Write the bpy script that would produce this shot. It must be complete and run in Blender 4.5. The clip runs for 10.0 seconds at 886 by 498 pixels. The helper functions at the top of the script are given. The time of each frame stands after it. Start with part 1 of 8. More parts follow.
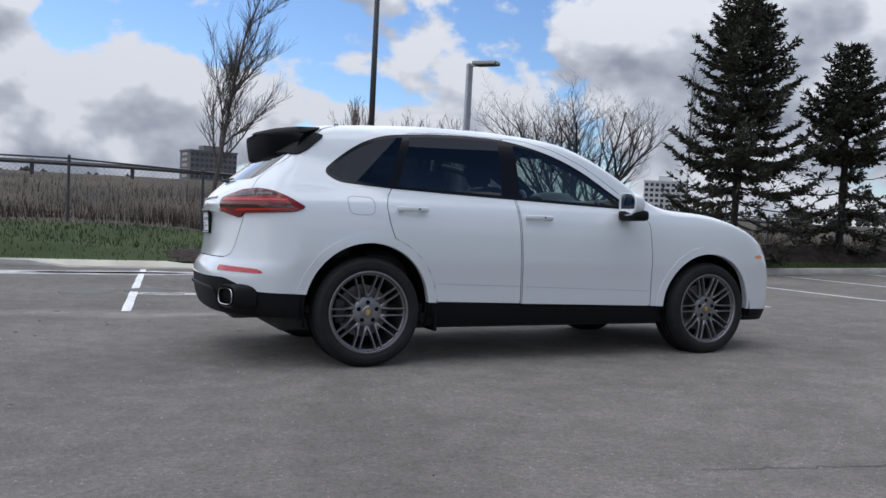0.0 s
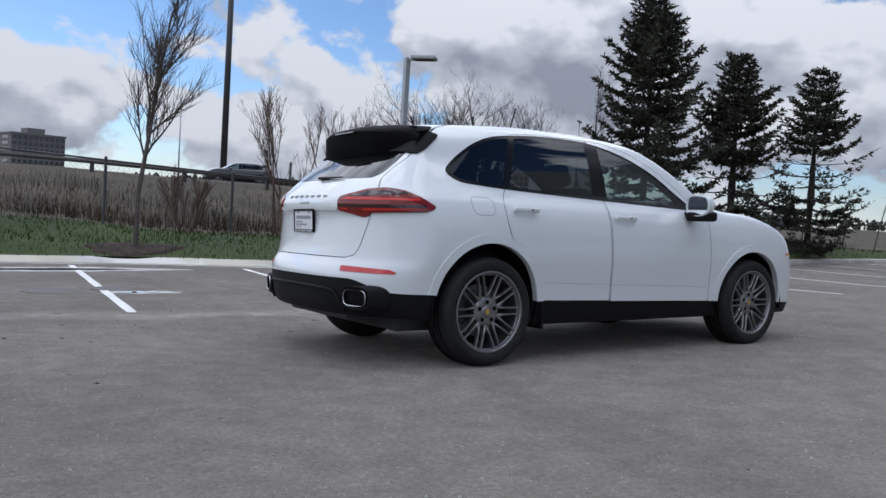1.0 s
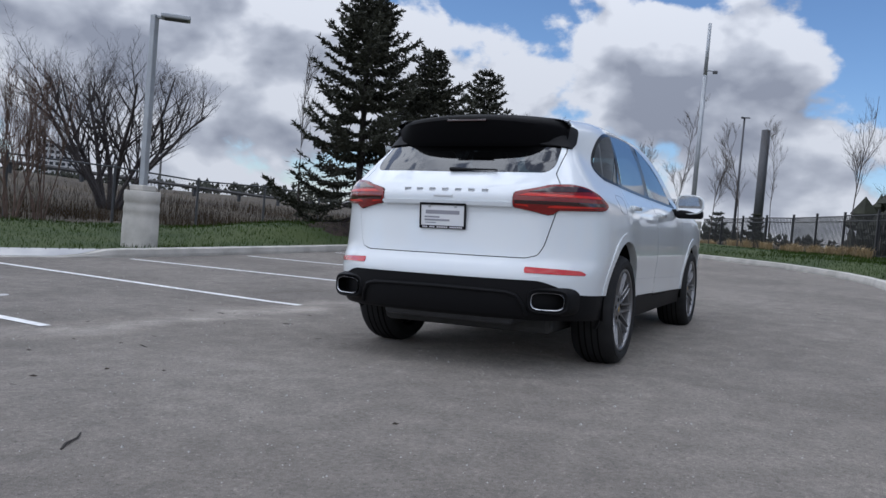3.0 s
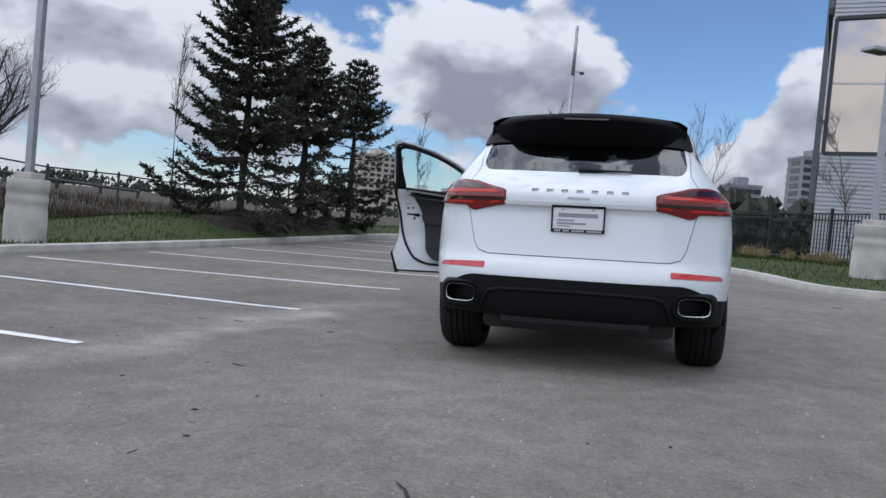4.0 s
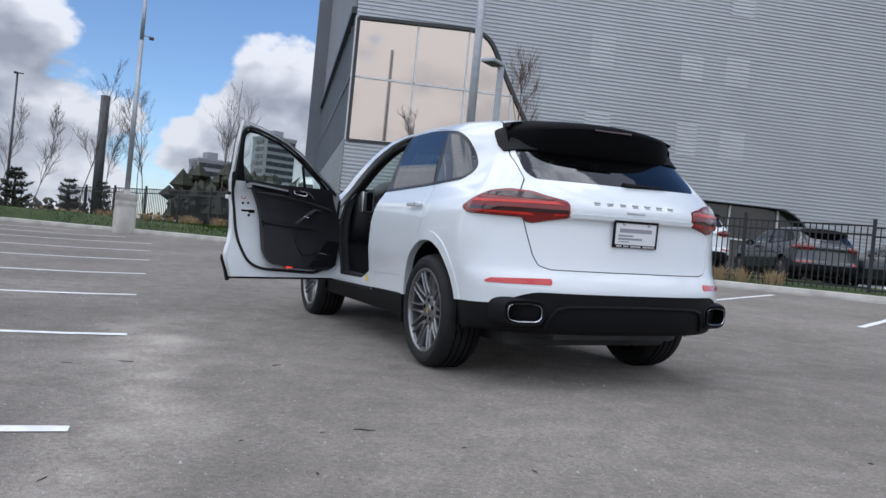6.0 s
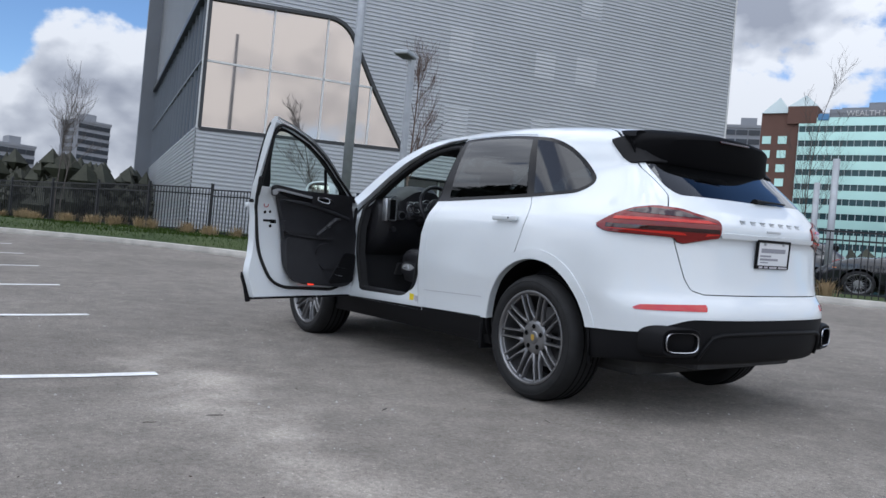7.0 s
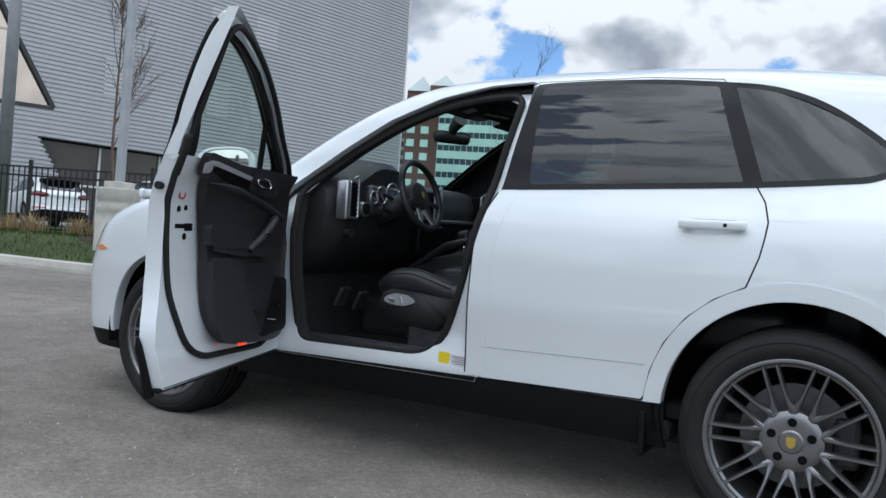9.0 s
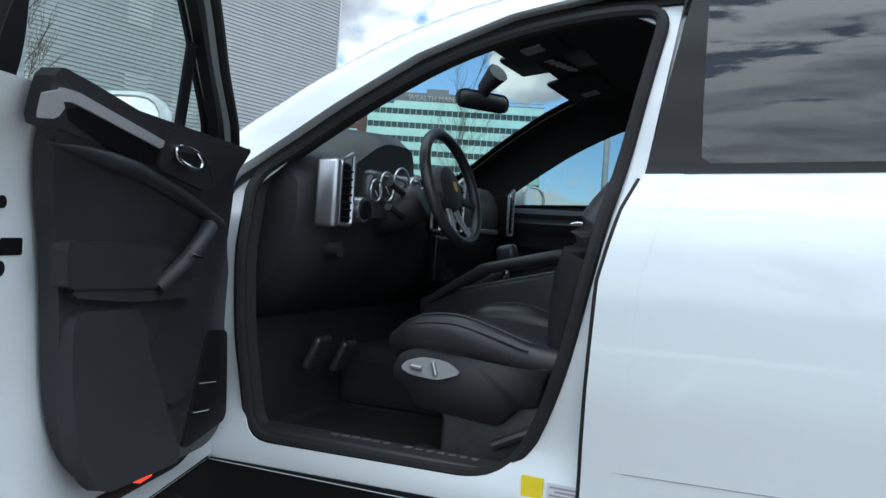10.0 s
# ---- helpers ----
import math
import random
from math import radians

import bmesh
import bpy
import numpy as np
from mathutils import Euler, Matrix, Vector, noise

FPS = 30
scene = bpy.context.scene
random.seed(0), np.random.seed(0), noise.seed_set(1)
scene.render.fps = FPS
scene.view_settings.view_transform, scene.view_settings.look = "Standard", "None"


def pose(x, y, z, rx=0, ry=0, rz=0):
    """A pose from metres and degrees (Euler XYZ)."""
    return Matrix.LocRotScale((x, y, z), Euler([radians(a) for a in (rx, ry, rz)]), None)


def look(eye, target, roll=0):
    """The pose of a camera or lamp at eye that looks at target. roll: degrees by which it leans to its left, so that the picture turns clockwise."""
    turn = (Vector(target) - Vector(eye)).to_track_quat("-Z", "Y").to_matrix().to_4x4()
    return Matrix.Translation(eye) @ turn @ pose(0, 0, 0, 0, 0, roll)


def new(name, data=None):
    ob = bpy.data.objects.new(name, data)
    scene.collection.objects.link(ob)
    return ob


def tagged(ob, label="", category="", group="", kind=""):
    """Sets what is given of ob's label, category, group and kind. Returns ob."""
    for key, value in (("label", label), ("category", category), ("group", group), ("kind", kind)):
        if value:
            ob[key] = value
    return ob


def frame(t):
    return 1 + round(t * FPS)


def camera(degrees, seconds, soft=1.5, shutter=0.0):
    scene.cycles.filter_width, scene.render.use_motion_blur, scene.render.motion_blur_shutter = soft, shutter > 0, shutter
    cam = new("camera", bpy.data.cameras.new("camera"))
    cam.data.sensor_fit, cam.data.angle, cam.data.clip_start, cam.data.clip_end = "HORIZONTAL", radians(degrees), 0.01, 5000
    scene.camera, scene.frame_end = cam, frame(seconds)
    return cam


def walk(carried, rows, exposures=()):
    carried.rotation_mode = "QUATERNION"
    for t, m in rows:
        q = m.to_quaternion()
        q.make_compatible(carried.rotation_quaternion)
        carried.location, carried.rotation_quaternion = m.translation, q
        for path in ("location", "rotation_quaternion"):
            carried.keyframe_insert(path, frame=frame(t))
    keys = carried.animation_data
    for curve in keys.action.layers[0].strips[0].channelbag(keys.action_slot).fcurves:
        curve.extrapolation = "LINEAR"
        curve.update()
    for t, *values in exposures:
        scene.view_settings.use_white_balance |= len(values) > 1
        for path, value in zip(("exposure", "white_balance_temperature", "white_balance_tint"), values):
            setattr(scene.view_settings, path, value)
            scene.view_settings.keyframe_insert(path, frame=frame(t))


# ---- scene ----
from mathutils.bvhtree import BVHTree

# The lot falls gently towards its drain: LOT turns the lot's own frame (car axes, asphalt at z = 0) upright.
LOT = Matrix(((0.99997, 0.00014, -0.00739, 0.0), (0.00014, 0.9993, 0.03733, 0.0),
              (0.00739, -0.03733, 0.99928, 0.0), (0.0, 0.0, 0.0, 1.0)))
PATH = [
    (0, (-1.747, -6.188, 0.913), (-0.951, -4.354, 0.878), 1.7),
    (0.5, (-2.636, -5.851, 0.901), (-1.667, -4.102, 0.863), 1.8),
    (1, (-3.406, -5.345, 0.921), (-2.278, -3.694, 0.875), 1.9),
    (1.5, (-4.097, -4.762, 0.943), (-2.763, -3.272, 0.893), 2.0),
    (2, (-4.704, -4.039, 0.935), (-3.179, -2.746, 0.883), 2.1),
    (2.5, (-5.172, -3.119, 0.899), (-3.487, -2.043, 0.846), 2.6),
    (2.7, (-5.357, -2.785, 0.902), (-3.618, -1.797, 0.846), 2.6),
    (3.8, (-5.961, -0.657, 0.873), (-4.034, -0.126, 0.816), 3.1),
    (4, (-5.944, -0.281, 0.878), (-3.992, 0.15, 0.82), 3.1),
    (4.5, (-5.985, 0.599, 0.898), (-3.989, 0.705, 0.845), 3.4),
    (5, (-5.845, 1.464, 0.91), (-3.863, 1.201, 0.864), 3.4),
    (5.5, (-5.476, 2.287, 0.89), (-3.559, 1.719, 0.848), 3.6),
    (5.7, (-5.3, 2.607, 0.893), (-3.417, 1.935, 0.849), 3.6),
    (6.8, (-3.922, 4.089, 0.957), (-2.268, 2.965, 0.917), 3.9),
    (7, (-3.602, 4.267, 0.967), (-1.989, 3.084, 0.926), 3.7),
    (7.5, (-2.754, 4.584, 0.978), (-1.276, 3.237, 0.932), 3.6),
    (8, (-1.828, 4.622, 0.985), (-0.518, 3.111, 0.935), 3.6),
    (8.5, (-0.957, 4.319, 1.008), (0.177, 2.673, 0.948), 3.4),
    (9, (-0.27, 3.860, 1.028), (0.700, 2.112, 0.969), 3.4),
    (9.5, (0.349, 3.265, 1.051), (1.224, 1.468, 0.988), 3.2),
    (10, (0.818, 2.637, 1.029), (1.628, 0.809, 0.990), 3.6),
]
cam = camera(56.8, 10.0)
EXPOSURES = [(0, 0.40, 5950, 12), (2.5, 0.38, 5800, 12), (4.5, 0.47, 5900, 12), (5.5, 0.58, 5920, 12), (7.5, 0.56, 5880, 10), (9, 0.60, 5900, 7), (9.5, 0.72, 5840, 5),
             (10, 0.95, 5780, 3)]
walk(cam, [(t, LOT @ look(eye, target, roll)) for t, eye, target, roll in PATH],
     EXPOSURES)

# ---- world and sun: bright broken cloud, the sun behind cloud ----
SUN_AZ, SUN_EL = 118.0, 42.0      # degrees from +x towards +y, and above the horizon
world = bpy.data.worlds.new("sky")
scene.world = world
world.use_nodes = True
wn, wl = world.node_tree.nodes, world.node_tree.links
wn.clear()


def wnode(kind, **values):
    nd = wn.new(kind)
    for key, value in values.items():
        nd.inputs[key].default_value = value
    return nd


def wmath(op, a, b=None, clamp=False):
    nd = wn.new("ShaderNodeMath")
    nd.operation, nd.use_clamp = op, clamp
    for i, v in enumerate((a, b)):
        if v is None:
            continue
        if isinstance(v, (int, float)):
            nd.inputs[i].default_value = v
        else:
            wl.new(v, nd.inputs[i])
    return nd.outputs[0]


sky = wn.new("ShaderNodeTexSky")
sky.sky_type, sky.sun_disc = "NISHITA", False
sky.sun_elevation, sky.sun_rotation = radians(SUN_EL), radians(90 - SUN_AZ)
sky.air_density, sky.dust_density, sky.ozone_density = 0.9, 0.15, 4.0
coord = wn.new("ShaderNodeTexCoord")
split = wn.new("ShaderNodeSeparateXYZ")
wl.new(coord.outputs["Generated"], split.inputs[0])
height = wmath("MAXIMUM", split.outputs["Z"], 0.0)


def cloud_noise(lift, scale, detail, rough, warp):
    """Cloud density in the direction of view, taken a little higher up by lift."""
    v = wn.new("ShaderNodeCombineXYZ")
    wl.new(split.outputs["X"], v.inputs["X"])
    wl.new(split.outputs["Y"], v.inputs["Y"])
    wl.new(wmath("MULTIPLY", wmath("ADD", split.outputs["Z"], lift), 1.45), v.inputs["Z"])
    nd = wnode("ShaderNodeTexNoise", Scale=scale, Detail=detail, Roughness=rough, Distortion=warp)
    wl.new(v.outputs[0], nd.inputs["Vector"])
    return nd.outputs["Fac"]


def span(value, lo, hi, kind="SMOOTHSTEP"):
    nd = wn.new("ShaderNodeMapRange")
    nd.interpolation_type = kind
    nd.inputs["From Min"].default_value, nd.inputs["From Max"].default_value = lo, hi
    wl.new(value, nd.inputs["Value"])
    return nd.outputs[0]


# banks of cloud (+) and open gaps (-): azimuth and height in degrees, half-width, strength
# Unseen gaps at 41, 44 and bank at 36 added to tone window reflections.
BANKS = ((-3, 19, 16, -0.17), (10, 20, 9, -0.06), (-17, 15, 9, -0.09), (80, 15, 10, -0.09), (92, 13, 8, -0.07), (62, 20, 9, -0.10), (44, 24, 9, -0.09), (-66.5, 10.5, 5, -0.06), (-80, 12.5, 6, -0.07), (-57, 41, 26, -0.26), (-85, 44, 22, -0.16),
         (36, 9, 20, 0.045), (58, 10, 14, 0.03), (20, 13, 9, 0.07), (-76, 20, 11, 0.16), (-60, 19, 9, 0.13), (-92, 22, 12, 0.12), (100, 36, 24, 0.07), (8, 6, 8, 0.09), (-12, 6, 9, 0.09), (0, 3, 8, 0.06), (-9, 5, 5, 0.07), (16, 10, 8, 0.06), (100, 12, 9, 0.05), (96, 6, 12, 0.05), (120, 50, 40, 0.05))
bank = None
for az, el, half, amount in BANKS:
    aim = wn.new("ShaderNodeVectorMath")
    aim.operation = "DOT_PRODUCT"
    aim.inputs[1].default_value = (math.cos(radians(az)) * math.cos(radians(el)), math.sin(radians(az)) * math.cos(radians(el)), math.sin(radians(el)))
    wl.new(coord.outputs["Generated"], aim.inputs[0])
    lobe = wmath("MULTIPLY", span(aim.outputs["Value"], math.cos(radians(half)), 1.0), amount)
    bank = lobe if bank is None else wmath("ADD", bank, lobe)
puffs = cloud_noise(0.0, 5.0, 15.0, 0.53, 0.10)
crown = cloud_noise(0.034, 5.0, 4.0, 0.50, 0.10)
low_bias = wmath("MULTIPLY", span(height, 0.30, 0.02), 0.040)
dense = wmath("ADD", wmath("ADD", puffs, low_bias), bank)
cover = span(dense, 0.458, 0.510)
haze = wmath("SUBTRACT", 1.0, wmath("MULTIPLY", height, 14.0), clamp=True)
cloudy = wmath("MAXIMUM", cover, wmath("MULTIPLY", haze, 0.45))
# bellies: denser cloud above than here, and the thick middles
belly = wmath("MULTIPLY", wmath("SUBTRACT", crown, puffs), 6.5)
thick = wmath("ADD", wmath("ADD", wmath("MULTIPLY", wmath("SUBTRACT", dense, 0.50), 2.5), belly), 0.07)
shade = wn.new("ShaderNodeValToRGB")
shade.color_ramp.elements[0].position, shade.color_ramp.elements[0].color = 0.10, (0.90, 0.90, 0.90, 1)
shade.color_ramp.elements[1].position, shade.color_ramp.elements[1].color = 1.0, (0.36, 0.38, 0.43, 1)
mid_tone = shade.color_ramp.elements.new(0.45)
mid_tone.color = (0.62, 0.635, 0.67, 1)
wl.new(thick, shade.inputs[0])
sky_bg = wnode("ShaderNodeBackground", Strength=0.09)
wl.new(sky.outputs[0], sky_bg.inputs["Color"])
cloud_bg = wnode("ShaderNodeBackground", Strength=0.9)
wl.new(wmath("ADD", 0.57, wmath("MULTIPLY", wmath("MULTIPLY", height, height), 1.5)), cloud_bg.inputs["Strength"])
wl.new(shade.outputs[0], cloud_bg.inputs["Color"])
blend = wn.new("ShaderNodeMixShader")
wl.new(cloudy, blend.inputs[0])
wl.new(sky_bg.outputs[0], blend.inputs[1])
wl.new(cloud_bg.outputs[0], blend.inputs[2])
wout = wn.new("ShaderNodeOutputWorld")
wl.new(blend.outputs[0], wout.inputs["Surface"])

sun_data = bpy.data.lights.new("sun", "SUN")
sun_data.energy, sun_data.angle, sun_data.color = 1.1, radians(170), (1.0, 0.96, 0.9)
sun = new("sun", sun_data)
sun.matrix_world = look((0, 0, 0), (-math.cos(radians(SUN_AZ)) * math.cos(radians(SUN_EL)),
                                    -math.sin(radians(SUN_AZ)) * math.cos(radians(SUN_EL)), -math.sin(radians(SUN_EL))))
# ---- materials ----
def mat(name, color, rough=0.5, metal=0.0, vary=0.0, scale=6.0, bump=0.0, bump_scale=60.0, coat=0.0, fine=0.0,
        random_tint=0.0, trans=0.0, ior=1.45, emit=0.0, dist=0.01, spec=0.5):
    """A principled material with colour variation at two scales and a fine relief."""
    m = bpy.data.materials.new(name)
    m.use_nodes = True
    nt = m.node_tree
    b = nt.nodes["Principled BSDF"]
    b.inputs["Base Color"].default_value = (*color, 1)
    b.inputs["Roughness"].default_value, b.inputs["Metallic"].default_value = rough, metal
    b.inputs["Coat Weight"].default_value, b.inputs["Coat Roughness"].default_value = coat, 0.03
    b.inputs["Transmission Weight"].default_value, b.inputs["IOR"].default_value = trans, ior
    b.inputs["Specular IOR Level"].default_value = spec
    if emit:
        b.inputs["Emission Color"].default_value, b.inputs["Emission Strength"].default_value = (*color, 1), emit
    geo = nt.nodes.new("ShaderNodeNewGeometry") if (vary or bump or fine) else None
    if vary or fine or random_tint:
        total = None
        for amount, sc, det in ((vary, scale, 4.0), (fine, bump_scale, 3.0)):
            if not amount:
                continue
            n = nt.nodes.new("ShaderNodeTexNoise")
            n.inputs["Scale"].default_value, n.inputs["Detail"].default_value = sc, det
            nt.links.new(geo.outputs["Position"], n.inputs["Vector"])
            r = nt.nodes.new("ShaderNodeMapRange")
            r.inputs["From Min"].default_value, r.inputs["From Max"].default_value = 0.25, 0.75
            r.inputs["To Min"].default_value, r.inputs["To Max"].default_value = 1 - amount, 1 + amount
            nt.links.new(n.outputs["Fac"], r.inputs["Value"])
            total = mul(nt, total, r.outputs[0])
        if random_tint:
            info = nt.nodes.new("ShaderNodeObjectInfo")
            r = nt.nodes.new("ShaderNodeMapRange")
            r.inputs["To Min"].default_value, r.inputs["To Max"].default_value = 1 - random_tint, 1 + random_tint
            nt.links.new(info.outputs["Random"], r.inputs["Value"])
            total = mul(nt, total, r.outputs[0])
        mix = nt.nodes.new("ShaderNodeVectorMath")
        mix.operation = "SCALE"
        mix.inputs[0].default_value = color
        nt.links.new(total, mix.inputs["Scale"])
        nt.links.new(mix.outputs[0], b.inputs["Base Color"])
    if bump:
        n = nt.nodes.new("ShaderNodeTexNoise")
        n.inputs["Scale"].default_value, n.inputs["Detail"].default_value = bump_scale, 4.0
        nt.links.new(geo.outputs["Position"], n.inputs["Vector"])
        bp = nt.nodes.new("ShaderNodeBump")
        bp.inputs["Strength"].default_value, bp.inputs["Distance"].default_value = bump, dist
        nt.links.new(n.outputs["Fac"], bp.inputs["Height"])
        nt.links.new(bp.outputs[0], b.inputs["Normal"])
    return m


def mul(nt, a, b):
    if a is None:
        return b
    n = nt.nodes.new("ShaderNodeMath")
    n.operation = "MULTIPLY"
    nt.links.new(a, n.inputs[0])
    nt.links.new(b, n.inputs[1])
    return n.outputs[0]


def ramp_mat(name, low, high, scale, rough=0.9, bump=0.3, bump_scale=30.0, lo=0.35, hi=0.65, detail=6.0, fine=0.0, dist=0.02):
    """Two colours mixed by noise in world space, with a relief."""
    m = mat(name, low, rough=rough, bump=bump, bump_scale=bump_scale, dist=dist)
    nt = m.node_tree
    geo = nt.nodes.new("ShaderNodeNewGeometry")
    n = nt.nodes.new("ShaderNodeTexNoise")
    n.inputs["Scale"].default_value, n.inputs["Detail"].default_value = scale, detail
    nt.links.new(geo.outputs["Position"], n.inputs["Vector"])
    r = nt.nodes.new("ShaderNodeValToRGB")
    r.color_ramp.elements[0].position, r.color_ramp.elements[0].color = lo, (*low, 1)
    r.color_ramp.elements[1].position, r.color_ramp.elements[1].color = hi, (*high, 1)
    nt.links.new(n.outputs["Fac"], r.inputs[0])
    out = r.outputs[0]
    if fine:
        f = nt.nodes.new("ShaderNodeTexNoise")
        f.inputs["Scale"].default_value, f.inputs["Detail"].default_value = bump_scale * 1.7, 3.0
        nt.links.new(geo.outputs["Position"], f.inputs["Vector"])
        g = nt.nodes.new("ShaderNodeMapRange")
        g.inputs["From Min"].default_value, g.inputs["From Max"].default_value = 0.3, 0.7
        g.inputs["To Min"].default_value, g.inputs["To Max"].default_value = 1 - fine, 1 + fine
        nt.links.new(f.outputs["Fac"], g.inputs["Value"])
        v = nt.nodes.new("ShaderNodeVectorMath")
        v.operation = "SCALE"
        nt.links.new(out, v.inputs[0])
        nt.links.new(g.outputs[0], v.inputs["Scale"])
        out = v.outputs[0]
    nt.links.new(out, nt.nodes["Principled BSDF"].inputs["Base Color"])
    return m


def glass_mat(name, tint, mirror=0.08, rough=0.0):
    """Thin tinted glass: straight-through tint with a glossy surface."""
    m = bpy.data.materials.new(name)
    m.use_nodes = True
    nt = m.node_tree
    nt.nodes.clear()
    t = nt.nodes.new("ShaderNodeBsdfTransparent")
    t.inputs["Color"].default_value = (*tint, 1)
    g = nt.nodes.new("ShaderNodeBsdfGlossy")
    g.inputs["Roughness"].default_value = rough
    g.inputs["Color"].default_value = (0.95, 0.97, 1.0, 1)
    w = nt.nodes.new("ShaderNodeLayerWeight")
    w.inputs["Blend"].default_value = 0.5
    p = nt.nodes.new("ShaderNodeMath")
    p.operation = "POWER"
    nt.links.new(w.outputs["Facing"], p.inputs[0])
    p.inputs[1].default_value = 4.0
    f = nt.nodes.new("ShaderNodeMapRange")
    f.inputs["To Min"].default_value, f.inputs["To Max"].default_value = 0.05 + mirror, 0.95
    nt.links.new(p.outputs[0], f.inputs["Value"])
    x = nt.nodes.new("ShaderNodeMixShader")
    o = nt.nodes.new("ShaderNodeOutputMaterial")
    nt.links.new(f.outputs[0], x.inputs[0])
    nt.links.new(t.outputs[0], x.inputs[1])
    nt.links.new(g.outputs[0], x.inputs[2])
    nt.links.new(x.outputs[0], o.inputs["Surface"])
    return m


def asphalt_mat():
    """Worn grey asphalt: broad stains, hand-sized mottling, pale and dark aggregate, and a dusty swath by the bays."""
    m = ramp_mat("asphalt", (0.186, 0.168, 0.148), (0.256, 0.232, 0.205), 0.45, rough=0.86, bump=0.9, bump_scale=150.0,
                 lo=0.32, hi=0.68, detail=10.0, fine=0.34, dist=0.008)
    nt = m.node_tree
    b = nt.nodes["Principled BSDF"]
    b.inputs["Diffuse Roughness"].default_value, b.inputs["Specular IOR Level"].default_value = 1.0, 0.25
    out = b.inputs["Base Color"].links[0].from_socket
    geo = nt.nodes.new("ShaderNodeNewGeometry")

    def math_node(op, x, y=None):
        n = nt.nodes.new("ShaderNodeMath")
        n.operation = op
        for i, v in enumerate((x, y)):
            if v is None:
                continue
            if isinstance(v, (int, float)):
                n.inputs[i].default_value = v
            else:
                nt.links.new(v, n.inputs[i])
        return n.outputs[0]

    def noise_of(scale, detail, lo, hi, to0, to1):
        n = nt.nodes.new("ShaderNodeTexNoise")
        n.inputs["Scale"].default_value, n.inputs["Detail"].default_value = scale, detail
        nt.links.new(geo.outputs["Position"], n.inputs["Vector"])
        r = nt.nodes.new("ShaderNodeMapRange")
        r.inputs["From Min"].default_value, r.inputs["From Max"].default_value = lo, hi
        r.inputs["To Min"].default_value, r.inputs["To Max"].default_value = to0, to1
        nt.links.new(n.outputs["Fac"], r.inputs["Value"])
        return r.outputs[0]

    total = math_node("MULTIPLY", noise_of(5.0, 6.0, 0.3, 0.7, 0.80, 1.07), noise_of(38.0, 2.0, 0.3, 0.7, 0.84, 1.16))
    total = math_node("MULTIPLY", total, noise_of(75.0, 1.0, 0.66, 0.74, 1.0, 1.55))
    total = math_node("MULTIPLY", total, noise_of(60.0, 1.0, 0.26, 0.33, 0.62, 1.0))
    # dust left along the ends of the bay lines
    sep = nt.nodes.new("ShaderNodeSeparateXYZ")
    nt.links.new(geo.outputs["Position"], sep.inputs[0])
    wob = math_node("ADD", noise_of(1.3, 5.0, 0.3, 0.7, -0.22, 0.22), math_node("MULTIPLY", sep.outputs["X"], 0.12))
    off = math_node("ABSOLUTE", math_node("ADD", math_node("SUBTRACT", sep.outputs["Y"], 2.66), wob))
    near = nt.nodes.new("ShaderNodeMapRange")
    near.interpolation_type = "SMOOTHSTEP"
    near.inputs["From Min"].default_value, near.inputs["From Max"].default_value = 0.50, 0.0
    nt.links.new(off, near.inputs["Value"])
    reach = nt.nodes.new("ShaderNodeMapRange")
    reach.interpolation_type = "SMOOTHSTEP"
    reach.inputs["From Min"].default_value, reach.inputs["From Max"].default_value = 3.2, 1.0
    nt.links.new(sep.outputs["X"], reach.inputs["Value"])
    dust = math_node("MULTIPLY", math_node("MULTIPLY", near.outputs[0], noise_of(1.6, 8.0, 0.32, 0.58, 0.1, 1.0)), reach.outputs[0])
    total = math_node("MULTIPLY", total, math_node("ADD", 1.0, math_node("MULTIPLY", dust, 0.8)))
    v = nt.nodes.new("ShaderNodeVectorMath")
    v.operation = "SCALE"
    nt.links.new(out, v.inputs[0])
    nt.links.new(total, v.inputs["Scale"])
    nt.links.new(v.outputs[0], b.inputs["Base Color"])
    return m


M_ASPHALT = asphalt_mat()
M_CONCRETE = ramp_mat("concrete", (0.36, 0.345, 0.315), (0.50, 0.48, 0.44), 2.5, rough=0.85, bump=0.3, bump_scale=60.0, fine=0.1, dist=0.004)
M_LINE = ramp_mat("road_paint", (0.62, 0.62, 0.61), (0.80, 0.80, 0.79), 9.0, rough=0.7, bump=0.4, bump_scale=140.0, fine=0.12, dist=0.004)
M_GRASS = ramp_mat("lawn", (0.027, 0.049, 0.009), (0.048, 0.069, 0.016), 0.6, rough=0.95, bump=0.8, bump_scale=45.0, fine=0.4, dist=0.04)
M_FIELD = ramp_mat("dry_field", (0.040, 0.032, 0.022), (0.078, 0.062, 0.040), 0.35, rough=0.95, bump=0.8, bump_scale=8.0, fine=0.35, dist=0.1)
M_PAINT = mat("white_paint", (0.69, 0.725, 0.745), rough=0.28, coat=1.0)
M_TRIM = mat("black_plastic", (0.008, 0.008, 0.009), rough=0.55, bump=0.15, bump_scale=900.0, dist=0.001, spec=0.15)
# liner black, also the tone of painted gap, groove and bolt recess shade
M_LINER = mat("dark_liner", (0.005, 0.005, 0.0055), rough=0.9, spec=0.1)
M_GLOSSBLACK = mat("gloss_black", (0.008, 0.008, 0.009), rough=0.2, coat=0.0, spec=0.25)
M_RUBBER = mat("tyre_rubber", (0.015, 0.015, 0.0155), rough=0.75, bump=0.2, bump_scale=300.0, dist=0.001, vary=0.25, scale=14, spec=0.35)
M_RIM = mat("wheel_alloy", (0.24, 0.24, 0.245), rough=0.36, metal=0.85, vary=0.08, scale=25)
